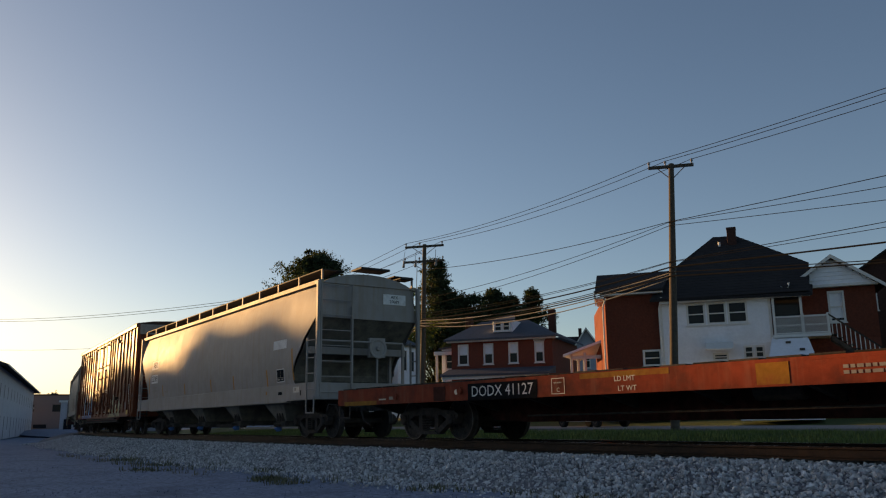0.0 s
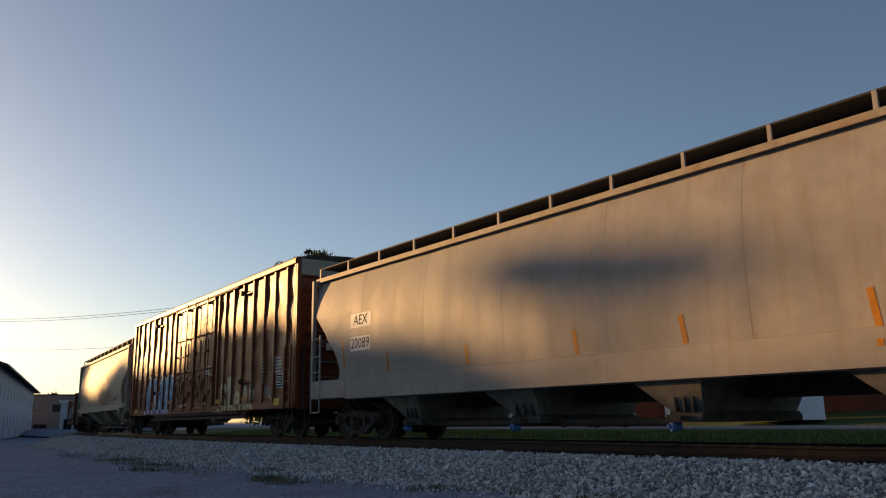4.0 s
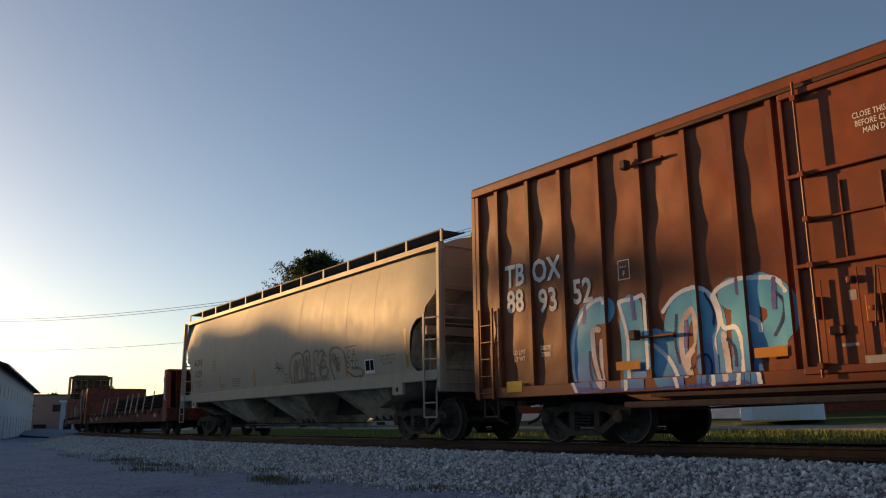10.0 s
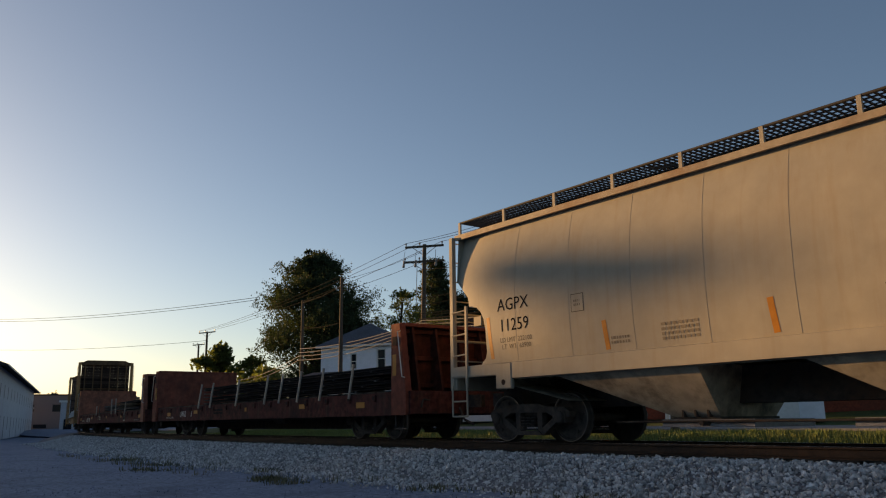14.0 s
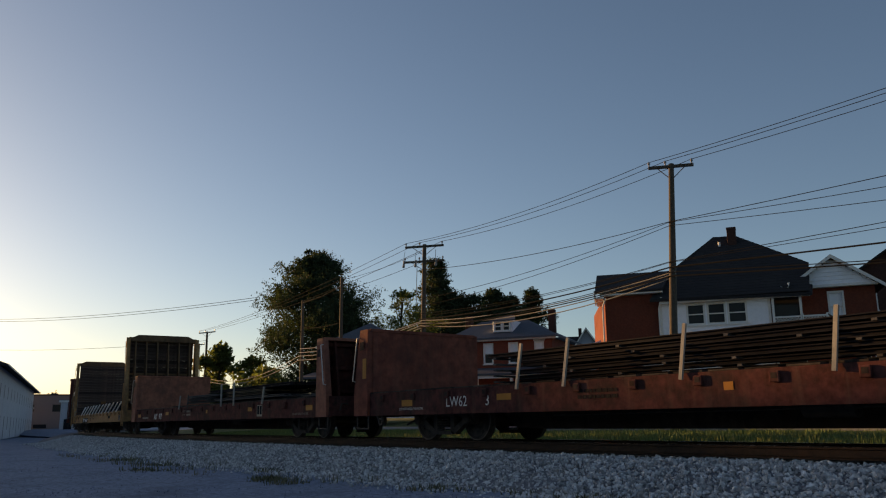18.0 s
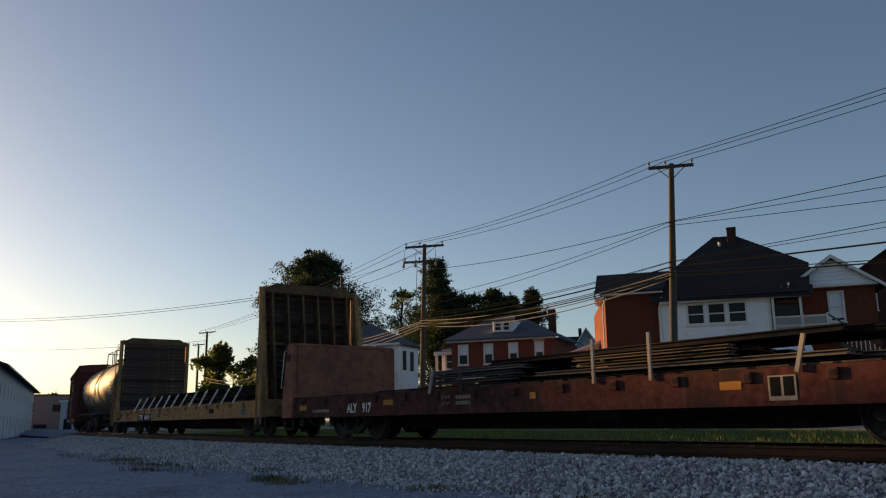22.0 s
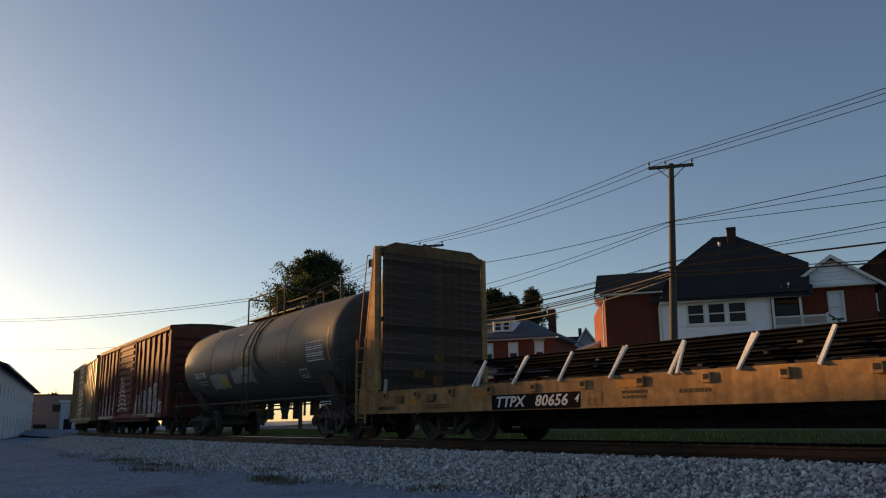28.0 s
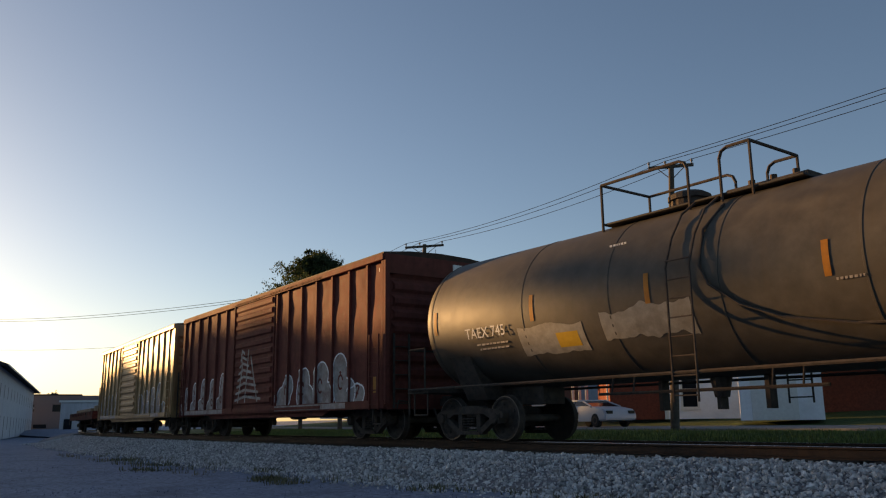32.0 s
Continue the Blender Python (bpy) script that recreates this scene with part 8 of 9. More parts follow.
def house_two():
    h = house("house", -49.12, 37.83, "square red brick house with slate hip roof, white dormer")
    up = [(0.6, 1.3, 4.6, 6.0), (2.63, 3.26, 4.6, 6.0), (4.57, 5.18, 4.6, 6.0), (6.55, 7.12, 4.6, 6.0)]
    lowr = [(0.8, 1.6, 1.5, 3.0), (6.2, 7.0, 1.5, 3.0), (3.4, 4.3, 0.9, 3.0)]
    bm = bmesh.new()
    wall_with_holes(bm, 0.0, 7.8, 0.4, 6.3, 0.0, up + lowr)
    box(bm, 0.0, 0.25, 0.25, 8.0, 0.4, 6.3)
    box(bm, 7.55, 7.8, 0.25, 8.0, 0.4, 6.3)
    box(bm, 0.25, 7.55, 7.75, 8.0, 0.4, 6.3)
    part("wall", bm, "brick_wall", h)
    for w in up:
        window(h, *w, 0.0, shade=0.5)
    pr = part("side_porch", bbox_mesh(-1.75, -0.02, 0.9, 3.2, 5.55, 5.75), "slate", h, "small flat-roofed side porch")
    part("porch_fascia", bbox_mesh(-1.8, -0.02, 0.84, 0.9, 5.42, 5.7), "trim", pr)
    for x in (-1.7, -0.25):
        part("porch_post", bbox_mesh(x, x + 0.16, 0.95, 1.1, 0.5, 5.5), "trim", pr)
        part("lintel", bbox_mesh(w[0] - 0.15, w[1] + 0.15, -0.03, 0.05, w[3] + 0.08, w[3] + 0.25), "trim", h)
    for w in lowr:
        window(h, *w, 0.0)
    part("cornice", bbox_mesh(-0.3, 8.1, -0.35, 0.0, 6.22, 6.45), "trim", h)
    e = 0.45
    slab_roof(h, [[(-e, -e, 6.45), (7.8 + e, -e, 6.45), (4.9, 3.6, 8.15), (1.2, 3.6, 8.15)], [(-e, -e, 6.45), (1.2, 3.6, 8.15), (1.2, 4.4, 8.15), (-e, 8.4, 6.45)],
                  [(7.8 + e, -e, 6.45), (7.8 + e, 8.4, 6.45), (4.9, 4.4, 8.15), (4.9, 3.6, 8.15)], [(1.2, 3.6, 8.15), (4.9, 3.6, 8.15), (4.9, 4.4, 8.15), (1.2, 4.4, 8.15)]], "slate")
    d = part("dormer", bbox_mesh(3.1, 4.65, 0.7, 3.2, 6.8, 7.85), "siding", h, "white dormer")
    window(d, 3.3, 3.8, 7.05, 7.7, 0.57, name="dormer_window")
    window(d, 3.95, 4.45, 7.05, 7.7, 0.57, name="dormer_window")
    slab_roof(h, [[(2.85, 0.45, 7.85), (4.9, 0.45, 7.85), (4.3, 2.6, 8.4), (3.45, 2.6, 8.4)]], "slate", "dormer_roof", 0.1)
    for x, y in ((7.3, 2.0), (0.3, 3.0)):
        part("chimney", bbox_mesh(x - 0.25, x + 0.25, y, y + 0.5, 6.6, 8.6), "brick_dark", h)
    bm = bmesh.new()
    prism(bm, [(-1.9, 3.6), (-1.9, 3.75), (0, 4.25), (0, 3.75)], -0.2, 8.0)
    part("porch_roof", bm, "slate", h)
    part("porch_beam", bbox_mesh(-0.1, 7.9, -1.8, -1.6, 3.4, 3.62), "trim", h)
    for x in (0.05, 2.6, 5.2, 7.7):
        part("porch_post", bbox_mesh(x - 0.1, x + 0.1, -1.8, -1.6, 0.9, 3.42), "trim", h)
    part("porch_floor", bbox_mesh(-0.1, 7.9, -1.9, 0.0, 0.4, 0.9), "trim", h)
    bay = part("bay", bbox_mesh(-1.4, 0.0, 1.5, 3.6, 3.2, 6.0), "siding", h, "grey side bay")
    slab_roof(h, [[(-1.6, 1.3, 6.0), (0.1, 1.3, 6.2), (0.1, 3.8, 6.2), (-1.6, 3.8, 6.0)]], "slate", "bay_roof", 0.1)
    window(bay, -1.0, -0.4, 4.4, 5.5, 1.37)
    return h


def house_three():
    h = house("house", -65.87, 35.86, "white-sided house with a blue-grey hip roof behind the poles")
    wd, dp = 7.65, 4.3
    wins = [(5.67, 6.44, 5.1, 6.7), (3.05, 3.6, 5.1, 6.4)]
    bm = bmesh.new()
    wall_with_holes(bm, 0.0, wd, 0.8, 7.15, 0.0, wins)
    box(bm, 0, 0.25, 0.25, dp, 0.8, 7.15)
    box(bm, wd - 0.25, wd, 0.25, dp, 0.8, 7.15)
    box(bm, 0.25, wd - 0.25, dp - 0.25, dp, 0.8, 7.15)
    clapboards(part("wall", bm, "siding", h), 0.0, wd, 3.6, 7.1, 0.0, wins, step=0.24)
    for w in wins:
        window(h, *w, 0.0)
    for y in (0.9, 2.5):
        part("window", bbox_mesh(wd + 0.004, wd + 0.02, y, y + 0.8, 4.9, 6.6, 0.004), "pane_dull", h)
        for q in (y - 0.08, y + 0.8):
            part("window_frame", bbox_mesh(wd + 0.002, wd + 0.05, q, q + 0.08, 4.85, 6.65, 0.004), "trim", h)
    e, a, m = 0.4, (wd / 2, dp / 2, 9.35), 7.2
    slab_roof(h, [[(-e, -e, m), (wd + e, -e, m), a], [(-e, -e, m), a, (-e, dp + e, m)], [(wd + e, -e, m), (wd + e, dp + e, m), a], [(-e, dp + e, m), a, (wd + e, dp + e, m)]], "slate")
    part("fascia", bbox_mesh(-0.35, wd + 0.35, -0.42, -0.32, 7.0, 7.18), "trim", h)
    bm = bmesh.new()
    prism(bm, [(-2.6, 4.2), (-2.6, 4.35), (0, 4.9), (0, 4.3)], -0.8, 7.3)
    part("porch_roof", bm, "slate", h)
    for x in (-0.5, 3.4, 7.0):
        part("porch_post", bbox_mesh(x - 0.1, x + 0.1, -2.5, -2.3, 0.6, 4.25), "trim", h)
    return h


def far_house(x, y, w, d, z, top, mat, roof, label, turn=HOUSE_TURN):
    h = house("house", x, y, label, turn)
    wins = [(0.8, 1.5, z - 1.9, z - 0.6), (w - 1.6, w - 0.9, z - 1.9, z - 0.6)]
    bm = bmesh.new()
    wall_with_holes(bm, 0, w, 0.5, z, 0, wins)
    box(bm, 0, 0.2, 0.25, d, 0.5, z)
    box(bm, w - 0.2, w, 0.25, d, 0.5, z)
    prism(bm, [(0, z), (w, z), (w / 2, top - 0.15)], 0.0, 0.25, "y")
    part("wall", bm, mat, h)
    for q in wins:
        window(h, *q, 0.0)
    slab_roof(h, [[(-0.4, -0.4, z - 0.2), (w / 2, -0.4, top), (w / 2, d, top), (-0.4, d, z - 0.2)], [(w + 0.4, -0.4, z - 0.2), (w / 2, -0.4, top), (w / 2, d, top), (w + 0.4, d, z - 0.2)]], roof)
    part("chimney", bbox_mesh(w * 0.6, w * 0.6 + 0.5, d * 0.5, d * 0.5 + 0.5, z, top + 0.8), "brick_dark", h)
    return h


house_one()
house_two()
house_three()
far_house(-24.4, 49.2, 8.0, 9, 8.6, 11.4, "brick_dark", "shingle", "dark-roofed brick house at the row's end")


def gabled_house():
    """A small house on the rise behind, its cross gable towards the street."""
    h = house("house", -60.6, 59.6, "small blue-grey gabled house farther back on the rise", 43.0)
    wins = [(3.2, 3.85, 5.6, 7.0), (0.7, 1.3, 5.4, 6.7)]
    bm = bmesh.new()
    wall_with_holes(bm, 2.3, 4.75, 2.2, 7.45, -0.6, wins[:1], 0.2)
    prism(bm, [(2.3, 7.45), (4.75, 7.45), (3.6, 9.4)], -0.6, -0.4, "y")
    box(bm, 4.55, 4.75, -0.4, 6, 2.2, 7.45)
    part("wall", bm, "house_blue", h)
    bm = bmesh.new()
    wall_with_holes(bm, -0.2, 2.3, 2.2, 7.2, 0.3, wins[1:], 0.2)
    box(bm, -0.2, 0.0, 0.5, 7, 2.2, 7.2)
    part("wall", bm, "house_blue", h)
    window(h, *wins[0], -0.6)
    window(h, *wins[1], 0.3)
    slab_roof(h, [[(-0.7, -0.1, 7.25), (3.0, -0.1, 7.25), (3.4, 4.0, 9.2), (0.2, 4.0, 9.2)], [(-0.7, -0.1, 7.25), (0.2, 4.0, 9.2), (0.2, 4.3, 9.2), (-0.7, 7.4, 7.25)]], "shingle")
    slab_roof(h, [[(2.0, -0.95, 7.2), (3.6, -0.95, 9.62), (3.6, 5.0, 9.62), (2.0, 4.0, 7.2)], [(3.6, -0.95, 9.62), (5.05, -0.95, 7.5), (5.05, 5.0, 7.5), (3.6, 5.0, 9.62)]], "shingle", "gable_roof", 0.12)
    for a, b in (((2.0, 7.1), (3.6, 9.55)), ((5.05, 7.4), (3.6, 9.55))):
        bm = bmesh.new()
        prism(bm, [(a[0], a[1] - 0.12), (a[0], a[1] + 0.1), (b[0], b[1] + 0.1), (b[0], b[1] - 0.14)], -1.02, -0.96, "y")
        part("bargeboard", bm, "trim", h)
    part("chimney", bbox_mesh(2.8, 3.15, 3.2, 3.6, 8.6, 10.0), "brick_dark", h)
    part("bay", bbox_mesh(4.75, 5.5, 1.0, 4.0, 2.2, 5.6), "trim", h)


gabled_house()


# ---- buildings beyond the lot ----
def long_building():
    """A long two-storey block that runs beside the track, with its eave, doors and windows."""
    ax, ay, bx, by = -113.5, 17.0, -206.0, 39.0
    L = math.hypot(bx - ax, by - ay)
    turn = math.atan2(ay - by, ax - bx)
    b = thing("warehouse", Matrix.Translation((bx, by, -1.25)) @ Matrix.Rotation(turn, 4, "Z"), "long pale two-storey building with a dark overhanging roof", "building")
    holes = []
    for i in range(15):
        s = L - 3 - i * 6.6
        holes += [(s, s + 1.1, 5.6, 7.4), (s + 3.4, s + 4.4, 0.05 if i % 2 else 1.3, 3.2)]
    bm = bmesh.new()
    wall_with_holes(bm, 0, L, 0, 9.4, -0.3, holes, 0.3)
    part("wall", bm, "block_wall", b)
    bm = bmesh.new()
    box(bm, 0, 0.3, -14, -0.3, 0, 9.4)
    box(bm, L - 0.3, L, -14, -0.3, 0, 9.4)
    box(bm, 0.3, L - 0.3, -14.3, -14, 0, 9.4)
    part("wall", bm, "block_wall", b)
    for q in holes:
        w = bmesh.new()
        box(w, q[0], q[1], -0.03, -0.005, q[2], q[3])
        part("window", w, "pane_dull", b)
    slab_roof(b, [[(-0.8, 1.3, 9.25), (L + 0.8, 1.3, 9.25), (L - 5, -7.1, 12.6), (5, -7.1, 12.6)], [(-0.8, -15, 9.45), (5, -7.1, 12.6), (L - 5, -7.1, 12.6), (L + 0.8, -15, 9.45)],
                  [(L + 0.8, 1.3, 9.25), (L + 0.8, -15, 9.45), (L - 5, -7.1, 12.6)], [(-0.8, 1.3, 9.25), (5, -7.1, 12.6), (-0.8, -15, 9.45)]], "shingle", "roof", 0.2)
    part("fascia", bbox_mesh(-0.8, L + 0.8, 1.27, 1.35, 9.1, 9.3), "trim", b)
    part("shed", bbox_mesh(-8.0, -0.1, -6, -0.6, 0, 5.2), "siding", b, "low pale lean-to")
    bm = bmesh.new()
    disc(bm, (6.0, 0.35, 5.7), (0, 1, 0), [(0, 0.1), (0.15, 0.16), (0.2, 0.1)], 10)
    part("wall_lamp", bm, "paint_white", b)


long_building()


def brick_block():
    x, y = -226.0, 34.0
    b = thing("brick_building", Matrix.Translation((x, y, -1.6)) @ Matrix.Rotation(radians(76), 4, "Z"), "dark brick building with a flat roof, far off", "building")
    holes = [(7.0, 9.0, 5.6, 7.4), (13.0, 15.0, 5.6, 7.4), (9.0, 12.0, 1.6, 2.6), (15.0, 17.0, 0.3, 3.0)]
    bm = bmesh.new()
    wall_with_holes(bm, 0, 24, 0, 9.6, 0, holes)
    box(bm, 0, 0.3, 0.3, 12, 0, 9.6)
    box(bm, 23.7, 24, 0.3, 12, 0, 9.6)
    part("wall", bm, "brick_far", b)
    for q in holes:
        window(b, *q, 0.0, "brick_far", sash=False)
    part("roof", bbox_mesh(-0.2, 19.6, -0.2, 12.2, 9.6, 9.9), "shingle", b)
    b2 = thing("garage", Matrix.Translation((-185.0, 40.3, -1.3)) @ Matrix.Rotation(radians(62), 4, "Z"), "pale steel garage far off beside the track", "building")
    bm = bmesh.new()
    box(bm, 0, 12, 0, 9, 0, 6.6)
    part("body", bm, "block_wall", b2)
    part("roof", bbox_mesh(-0.3, 12.3, -0.3, 9.3, 6.6, 7.0), "trim", b2)
    part("door", bbox_mesh(0.8, 2.4, -0.05, 0.05, 0, 3.2), "glass", b2)


brick_block()


# ---- utility poles and wires ----
POLES = {}


def pole(key, x, y, top, arms, label, lean=0.0, radius=0.15, ground=0.15, lean_y=0.0):
    p = thing("utility_pole", Matrix.Translation((x, y, ground)), label, "utility pole", "utility poles along the street")
    h = top - ground
    bm = bmesh.new()
    disc(bm, (0, 0, -0.3), (lean, lean_y, 1), [(0, radius * 1.15), (h * 0.5, radius), (h + 0.3, radius * 0.72)], 12)
    part("shaft", bm, "pole_wood", p, smooth=True)
    ends = []
    for z, w, turn in arms:
        a = radians(turn)
        ob = part("crossarm", bbox_mesh(-w / 2, w / 2, -0.055, 0.055, -0.06, 0.06), "pole_wood", p)
        ob.matrix_basis = Matrix.Translation((lean * (h - z), lean_y * (h - z), h - z)) @ Matrix.Rotation(a, 4, "Z")
        for k in (-0.48, -0.12, 0.46):
            bm = bmesh.new()
            disc(bm, (k * w, 0, 0.06), (0, 0, 1), [(0, 0.02), (0.08, 0.03), (0.1, 0.055), (0.15, 0.05), (0.2, 0.03)], 8)
            part("insulator", bm, "insulator", ob)
            ends.append((x + lean * h + math.cos(a) * k * w, y + lean_y * h + math.sin(a) * k * w, top - z + 0.24))
        bm = bmesh.new()
        for s in (-1, 1):
            rod(bm, (s * w * 0.3, 0, -0.05), (0, 0, -0.55), 0.018, 4)
        part("arm_brace", bm, "steel_dark", ob)
    POLES[key] = (x, y, top, ends)
    return p


pole("a", -19.78, 25.72, 10.4, [(0.12, 1.75, 38)], "tall weathered wooden utility pole with one crossarm", 0.033, lean_y=0.044)
p2 = pole("b", -37.45, 26.72, 10.42, [(0.12, 2.3, 38), (1.0, 2.4, 38)], "wooden utility pole with two crossarms and cutouts", 0.012, lean_y=0.016)
bm = bmesh.new()
for k in (-1.05, -0.35, 0.85):
    disc(bm, (k * 0.8, k * 0.62, 8.95), (0.3, 0, 1), [(0, 0.05), (0.06, 0.08), (0.22, 0.06), (0.38, 0.08), (0.42, 0.04)], 8)
    rod(bm, (k * 0.8, k * 0.62, 9.3), (k * 0.75 + 0.1, k * 0.6, 9.9), 0.015, 4)
pipe(bm, [(-0.1, -0.2, 9.0), (-0.18, -0.2, 7.6), (-0.16, -0.2, 6.8)], 0.02)
part("cutout_fuses", bm, "insulator", p2)
pole("c", -46.81, 26.92, 9.9, [], "plain slim utility pole", radius=0.13)
pole("d", -53.34, 27.47, 9.2, [], "wooden utility pole with cables tied low", radius=0.13)
pole("e", -88.74, 33.91, 10.6, [(0.1, 2.6, 20)], "far wooden utility pole with a crossarm")
pole("f", -103.1, 38.35, 10.6, [(0.1, 2.2, 20), (2.0, 2.4, 20)], "far wooden utility pole with two crossarms")
pole("g", 3.0, 25.4, 10.6, [(0.12, 1.75, 38)], "wooden utility pole beyond the houses")


def wire(a, b, sag, r=0.012, label="thin sagging overhead wire", name="overhead_wire", n=14, mat="cable"):
    a, b = Vector(a), Vector(b)
    pts = [a.lerp(b, i / n) - Vector((0, 0, sag * 4 * (i / n) * (1 - i / n))) for i in range(n + 1)]
    cu = bmesh.new()
    side = (b - a).cross(Vector((0, 0, 1))).normalized()
    loft(cu, [[p + side * r, p + Vector((0, 0, r)), p - side * r, p - Vector((0, 0, r))] for p in pts])
    return solid(name, cu, mat, label, "wire", "overhead wires")


A, B, G, E_ = POLES["a"], POLES["b"], POLES["g"], POLES["e"]
for i in range(3):
    wire(A[3][i], G[3][i], 0.25, 0.013)
    wire(B[3][i], A[3][i], 0.35, 0.013)
    wire(E_[3][i], B[3][i], 0.5, 0.014)


def ap(z):
    return (A[0] + 0.033 * z, A[1] + 0.044 * z - 0.15, z)


def gp(z):
    return (G[0], G[1] - 0.15, z)


def bp(z):
    return (B[0], B[1] - 0.15, z)


for za, zg, zb, r, sg in ((7.99, 7.5, 8.9, 0.014, 0.1), (7.97, 6.6, 7.2, 0.012, 0.1), (7.83, 5.7, 6.8, 0.012, 0.1), (6.39, 6.3, 6.4, 0.013, 0.1), (6.36, 5.9, 6.26, 0.011, 0.1), (6.17, 4.95, 6.07, 0.03, 0.1), (5.98, 3.8, 5.78, 0.016, 0.1), (5.82, 3.85, 5.62, 0.024, 0.1)):
    wire(ap(za), gp(zg), sg, r)
    wire(bp(zb), ap(za), sg + 0.2, r)
for k, (zd, zb) in enumerate(((5.67, 5.94), (5.4, 5.86), (5.15, 5.72), (4.86, 5.58))):
    lab = "thick sagging cable with low sunlight in its pale colour"
    wire((-53.34, 27.3 - 0.03 * k, zd), (-37.33, 26.6, zb), 0.3 + 0.04 * k, 0.024, lab, mat="cable_sunlit")
    if k > 1:
        wire((-88.74, 33.8, zd + 0.4), (-53.34, 27.3 - 0.03 * k, zd), 1.0, 0.024, lab, mat="cable_sunlit")
for k, (zb, za) in enumerate(((6.0, 6.0), (5.85, 5.92), (5.7, 5.8))):
    wire((-37.33, 26.6, zb), (-19.4, 25.95, za), 0.45 + 0.1 * k, 0.022, "thick sagging cable with low sunlight in its pale colour", mat="cable_sunlit")
wire((-53.34, 27.4, 9.1), (-37.33, 26.8, 9.4), 0.2, 0.014)
wire((-53.34, 27.4, 9.0), (-46.8, 26.9, 9.3), 0.1, 0.03)
wire((-53.34, 27.4, 7.2), (-46.8, 26.9, 6.9), 0.15, 0.02)
wire((-46.8, 26.9, 9.7), (-37.33, 26.8, 10.0), 0.15, 0.012)
# two wires that cross the lot from far off
wire((-150, 10.0, 17.6), (-62.0, 28.0, 10.6), 1.2, 0.02)
wire((-150, 10.5, 17.3), (-62.0, 28.0, 10.4), 1.2, 0.02)
wire((-150, 12.0, 12.8), (-88.74, 33.9, 9.6), 0.8, 0.02)


# ---- trees ----
def tree(x, y, z0, high, wide, label, seed, n_leaf=9000, leaf=0.28, mat="leaf", trunk=0.35, crown_low=0.22, lumps=16, cone=0.0, name="tree", flat=1.0, spray=True, lump=1.0):
    rng = random.Random(seed)
    t = thing(name, Matrix.Translation((x, y, z0)), label, "tree", "trees behind the houses")
    bm = bmesh.new()
    rod(bm, (0, 0, -0.3), (0.1, 0, high * 0.35), trunk, 10, trunk * 0.75)
    rod(bm, (0.1, 0, high * 0.35), (0, 0.1, high * 0.8), trunk * 0.75, 8, trunk * 0.2)
    centres = []
    for i in range(lumps):
        k = rng.random()
        zc = high * (crown_low + (0.93 - crown_low) * k)
        env = math.sin(math.pi * min(1, max(0.05, (k * 0.86 + 0.1)))) if not cone else (1 - k) * 0.9 + 0.1
        a, r = rng.uniform(0, math.tau), wide * 0.5 * env * math.sqrt(rng.random()) * 0.85
        c = Vector((r * math.cos(a), r * math.sin(a) * flat, zc))
        centres.append((c, wide * rng.uniform(0.1, 0.2) * (0.55 + env) * lump))
        rod(bm, (0, 0, max(high * 0.15, zc - high * 0.2)), c, trunk * 0.28, 6, 0.03)
    part("trunk", bm, "bark", t)
    nr = np.random.default_rng(seed)
    C = np.array([c for c, _ in centres])
    S = np.array([s for _, s in centres])
    pick = nr.integers(0, len(S), n_leaf)
    d = nr.normal(size=(n_leaf, 3))
    d /= np.linalg.norm(d, axis=1)[:, None]
    rad = S[pick] * (0.45 + 0.6 * nr.random(n_leaf) ** 0.5)
    rad *= 1 + 0.25 * np.sin(d[:, 0] * 7 + pick) * np.cos(d[:, 2] * 6)
    P = C[pick] + d * rad[:, None] * np.array([1, 1, 0.8])
    if spray:                       # twigs: leaves gather in small sprays that stick out of each lump
        k = 16
        e = nr.normal(size=(len(S), k, 3))
        e[..., 2] = np.abs(e[..., 2]) * (0.3 if cone else 0.8) + e[..., 2] * 0.2
        e /= np.linalg.norm(e, axis=2)[..., None]
        hub = C[:, None, :] + e * (S[:, None] * nr.uniform(0.55, 1.08, (len(S), k)))[..., None] * np.array([1, 1, 0.85])
        j = nr.integers(0, k, n_leaf)
        along = nr.uniform(-0.5, 0.28, n_leaf) * S[pick]
        off = np.clip(nr.normal(0, 0.075, (n_leaf, 3)), -0.15, 0.15) * S[pick][:, None] * (1 - 0.8 * np.clip(along / S[pick], 0, 1))[:, None]
        Q = hub[pick, j] + e[pick, j] * along[:, None] + off
        P = np.where((nr.random(n_leaf) < 0.72)[:, None], Q, P)
    a1, a2 = nr.normal(size=(n_leaf, 3)), nr.normal(size=(n_leaf, 3))
    a1 /= np.linalg.norm(a1, axis=1)[:, None]
    a2 -= a1 * (a1 * a2).sum(1)[:, None]
    a2 /= np.linalg.norm(a2, axis=1)[:, None]
    sz = leaf * nr.uniform(0.6, 1.4, n_leaf)[:, None]
    V = np.stack([P - a1 * sz, P + a2 * sz * 0.5, P + a1 * sz, P - a2 * sz * 0.5], 1).reshape(-1, 3)
    F = np.arange(n_leaf * 4).reshape(-1, 4)
    me = bpy.data.meshes.new("crown")
    me.from_pydata(V.tolist(), [], F.tolist())
    me.materials.append(M[mat])
    part("crown", me, "", t)
    return t


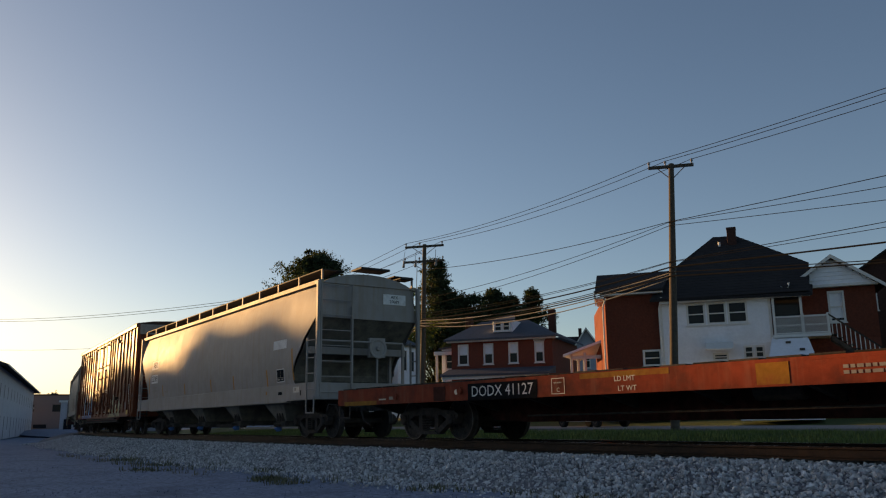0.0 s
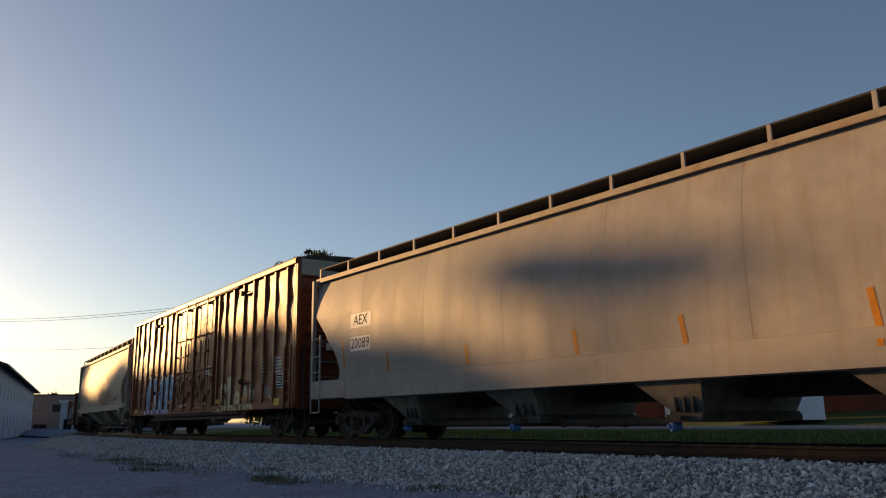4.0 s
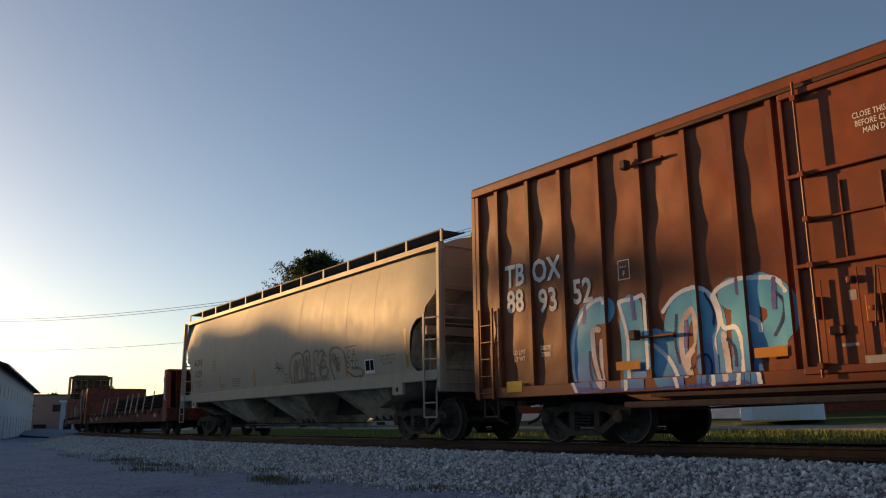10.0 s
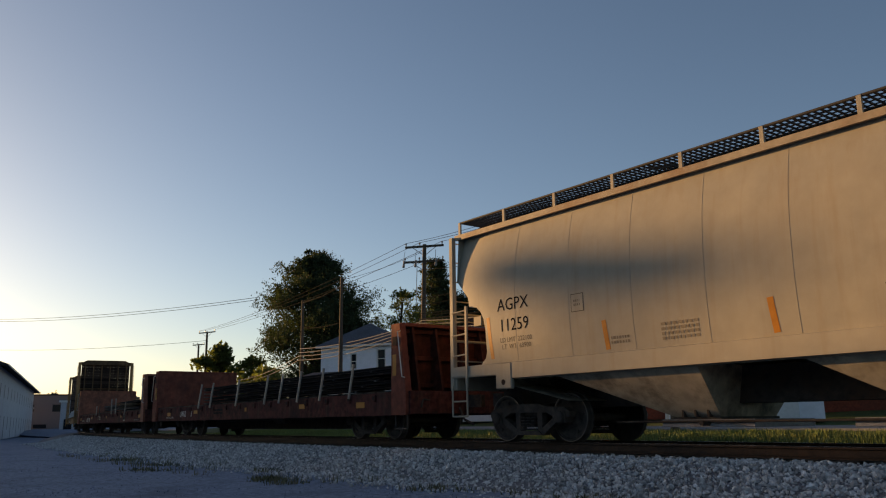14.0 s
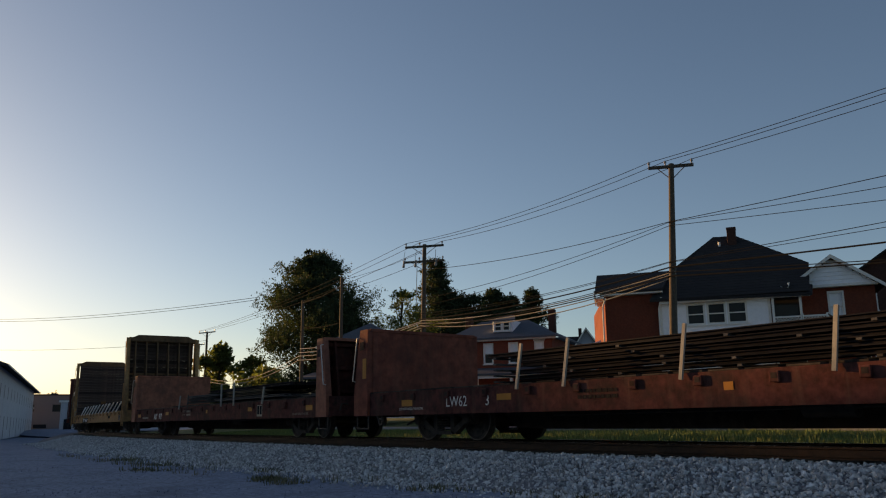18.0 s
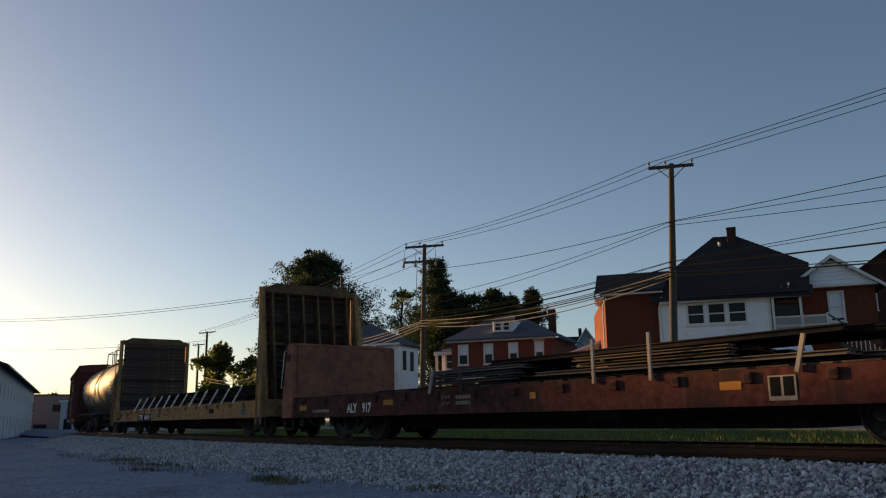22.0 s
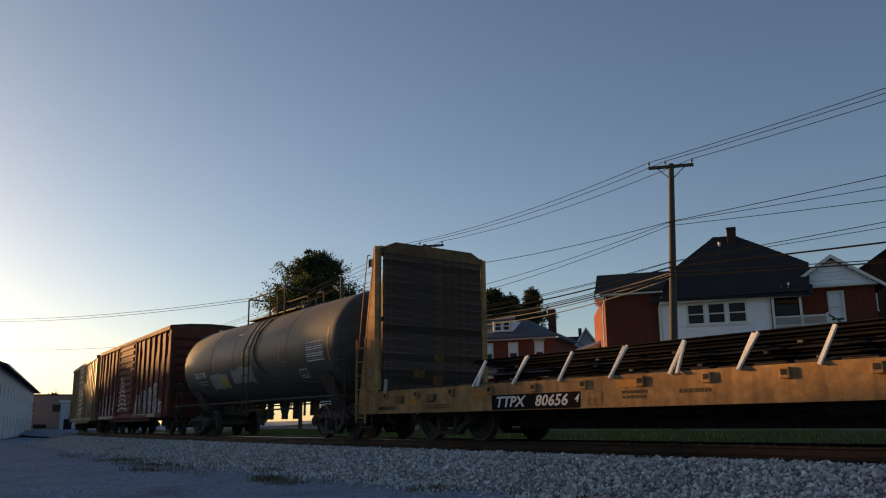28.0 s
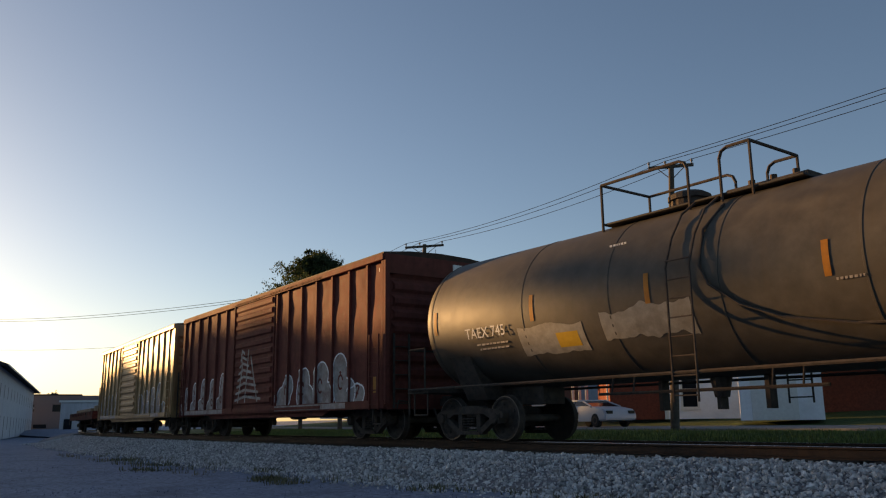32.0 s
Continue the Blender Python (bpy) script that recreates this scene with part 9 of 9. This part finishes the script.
tree(-75.3, 40.4, 1.5, 17.0, 11.6, "tall dense dark green tree behind the white house", 61, 120000, 0.115, trunk=0.5, lumps=84, crown_low=0.1)
tree(-75.6, 39.4, 1.5, 17.9, 3.2, "slim pointed leader of a tall dark tree", 70, 3600, 0.09, trunk=0.12, crown_low=0.6, lumps=22, cone=1.0, lump=0.8)
tree(-69.0, 46.6, 1.5, 13.0, 8.6, "open-crowned tree with gaps between its branches", 62, 11000, 0.1, "leaf_light", 0.2, 0.34, 34, lump=0.6)
tree(-76.5, 56.6, 1.5, 18.8, 15.0, "dark conical evergreen behind the brick house", 63, 60000, 0.1, cone=1.0, lumps=190, crown_low=0.08, lump=0.5)
for i, (x, y, h, w) in enumerate(((-75.2, 58.3, 14.4, 8.0), (-73.8, 60.1, 14.0, 8.0), (-72.4, 62.0, 14.6, 8.0), (-71.0, 63.8, 13.8, 7.5), (-69.6, 65.6, 14.6, 6.0), (-73.5, 58.6, 11.5, 9.0), (-70.6, 62.2, 11.5, 9.0))):
    tree(x, y, 1.5, h, w, "dense dark tree in a row behind the brick house", 170 + i, 30000, 0.12, lumps=46, crown_low=0.3)
tree(-88.0, 35.2, 0.8, 8.6, 6.0, "low sunlit tree beyond the curve", 66, 4500, 0.26, "leaf_light", 0.22, 0.2, 16)
tree(-82.0, 36.5, 0.8, 6.6, 6.5, "green bush beyond the curve", 67, 4000, 0.26, "leaf_light", 0.2, 0.1, 16)
tree(-72.5, 33.5, 0.6, 5.0, 6.0, "sunlit bush beside the white house", 68, 3500, 0.24, "leaf_light", 0.15, 0.05, 14, name="bush")
tree(-243.0, 52.0, -1.6, 12.2, 5.5, "far dark tree over the brick building", 69, 1500, 0.4, "far_leaf", 0.3, 0.4, 12)


# ---- parked cars ----
def parked_car(x, y, z, turn, label, tall=1.6, length=4.5):
    c = thing("car", Matrix.Translation((x, y, z)) @ Matrix.Rotation(radians(turn), 4, "Z"), label, "car", "")
    L, w = length / 2, 0.86
    bm = bmesh.new()
    side = [(-L, 0.35), (-L, 0.85), (-L + 0.12, 1.0), (-L * 0.2, 1.02), (L * 0.45, 0.98), (L - 0.15, 0.82), (L, 0.6), (L, 0.35), (L - 0.5, 0.28), (-L + 0.5, 0.28)]
    prism(bm, side, -w, w, "y")
    bmesh.ops.bevel(bm, geom=bm.edges[:], offset=0.05, segments=2, affect="EDGES")
    part("body", bm, "car_silver", c, smooth=True)
    bm = bmesh.new()
    loft(bm, [[(-L + 0.1, -w + 0.06, 0.98), (L * 0.5, -w + 0.06, 0.96), (L * 0.5, w - 0.06, 0.96), (-L + 0.1, w - 0.06, 0.98)], [(-L + 0.35, -w + 0.2, tall - 0.08), (L * 0.08, -w + 0.2, tall - 0.06), (L * 0.08, w - 0.2, tall - 0.06), (-L + 0.35, w - 0.2, tall - 0.08)]])
    part("glasshouse", bm, "glass", c)
    bm = bmesh.new()
    bbox(bm, -L + 0.3, L * 0.12, -w + 0.17, w - 0.17, tall - 0.09, tall, 0.03)
    for a, b in (((-L + 0.12, 0.98), (-L + 0.36, tall - 0.05)), ((L * 0.48, 0.97), (L * 0.07, tall - 0.05)), ((-L * 0.25, 1.0), (-L * 0.22, tall - 0.05))):
        for s in (-1, 1):
            rod(bm, (a[0], s * (w - 0.05), a[1]), (b[0], s * (w - 0.19), b[1]), 0.04, 6)
    part("roof", bm, "car_silver", c)
    for sx in (-L + 0.8, L - 0.85):
        for s in (-1, 1):
            bm = bmesh.new()
            disc(bm, (sx, s * (w - 0.12), 0.33), (0, s, 0), [(-0.08, 0.2), (-0.08, 0.31), (0, 0.33), (0.1, 0.33), (0.14, 0.3), (0.14, 0.2)], 18)
            wh = part("wheel", bm, "tyre", c)
            bm = bmesh.new()
            disc(bm, (sx, s * (w - 0.12), 0.33), (0, s, 0), [(0.1, 0.2), (0.15, 0.19), (0.13, 0.05)], 14)
            part("rim", bm, "steel_dark", wh)
    for s in (-1, 1):
        bm = bmesh.new()
        bbox(bm, L - 0.12, L + 0.01, s * 0.6 - 0.16, s * 0.6 + 0.16, 0.62, 0.76)
        part("headlight", bm, "glass", c)
    return c


parked_car(-27.9, 30.1, 0.06, -14, "silver estate car parked on the street beyond the track", 1.3, 4.6)

# white garage low behind the train
g = thing("garage", Matrix.Translation((-21.5, 32.6, 0.3)) @ Matrix.Rotation(radians(HOUSE_TURN), 4, "Z"), "low white garage below the house", "building")
part("wall", bbox_mesh(0, 3.4, 0, 3.0, 0, 2.1), "siding", g)
part("door", bbox_mesh(0.5, 2.4, -0.04, 0.02, 0, 1.9), "trim", g)
part("roof", bbox_mesh(-0.15, 3.55, -0.15, 3.1, 2.1, 2.22), "shingle", g)


# ---- unseen trees added beside the lot to shade the train from the low sun ----
def shade_tree(x, y, high, wide, seed, n=9000, lumps=44, low=0.06, trunk=0.4, leaf=0.55):
    return tree(x, y, -1.0, high, wide, "dense unseen tree added to block low light", seed, n, leaf, lumps=lumps, crown_low=low, trunk=trunk, spray=False)


for i, (x, y, h, w) in enumerate(((-330.0, -22.0, 21.0, 17.0), (-312.0, -22.0, 21.0, 17.0), (-295.0, -22.0, 20.0, 17.0), (-278.0, -22.0, 19.5, 16.0), (-262.0, -22.0, 24.5, 14.0), (-248.0, -21.0, 25.5, 14.0), (-234.0, -20.5, 25.0, 13.0), (-220.0, -20.5, 23.5, 13.0), (-206.0, -20.5, 24.5, 12.0), (-194.0, -20.0, 24.5, 12.0), (-183.0, -20.5, 22.0, 12.0), (-172.0, -20.0, 17.7, 11.0), (-162.0, -20.5, 17.2, 10.0), (-154.0, -20.5, 18.0, 10.0), (-147.0, -21.0, 18.1, 10.0), (-141.5, -21.0, 18.0, 10.0), (-136.5, -20.5, 18.0, 9.0), (-130.5, -20.0, 17.9, 9.0), (-125.3, -20.5, 17.1, 8.0), (-120.5, -20.5, 15.0, 9.0), (-114.6, -20.0, 13.6, 6.0), (-108.3, -20.0, 15.2, 7.0),
                                  (-102.0, -20.5, 14.9, 10.0), (-93.0, -20.0, 14.0, 12.0), (-82.0, -20.0, 12.4, 12.0), (-71.0, -20.0, 12.6, 12.0), (-60.0, -20.0, 12.6, 12.0))):
    shade_tree(x, y, h, w, 80 + i)
# Unseen row added behind the camera to cut the low sky's light.
for i in range(9):
    shade_tree(-50.0 + 11.0 * i, -30.0 - 2.0 * (i % 3), 7.0 + 1.0 * (i % 4), 12.0, 110 + i, 5000, 30)
# Two thin-stemmed crowns, added only to cast one soft dark blob.
for i, (x, h, w) in enumerate(((-118.35, 18.35, 1.55), (-117.0, 17.95, 1.3))):
    shade_tree(x, -20.5, h, w, 95 + i, (2600, 1300)[i], 13, (0.912, 0.925)[i], 0.03, 0.25)


# ---- everything that rolls ----
def motions():
    for rec in MOVERS:
        ob, u, half = rec[:3]
        shift = rec[3] if len(rec) > 3 else Matrix.Identity(4)
        walk(ob, [(t, car_pose(u, half, t) @ shift) for t in range(0, 33)])
    steps = 214
    turns = [(32.0 * i / steps, gone(32.0 * i / steps) / WHEEL_R) for i in range(steps + 1)]
    for w, x in WHEELS:
        walk(w, [(t, Matrix.Translation((x, 0, WHEEL_R)) @ Matrix.Rotation(a, 4, "Y")) for t, a in turns])


motions()
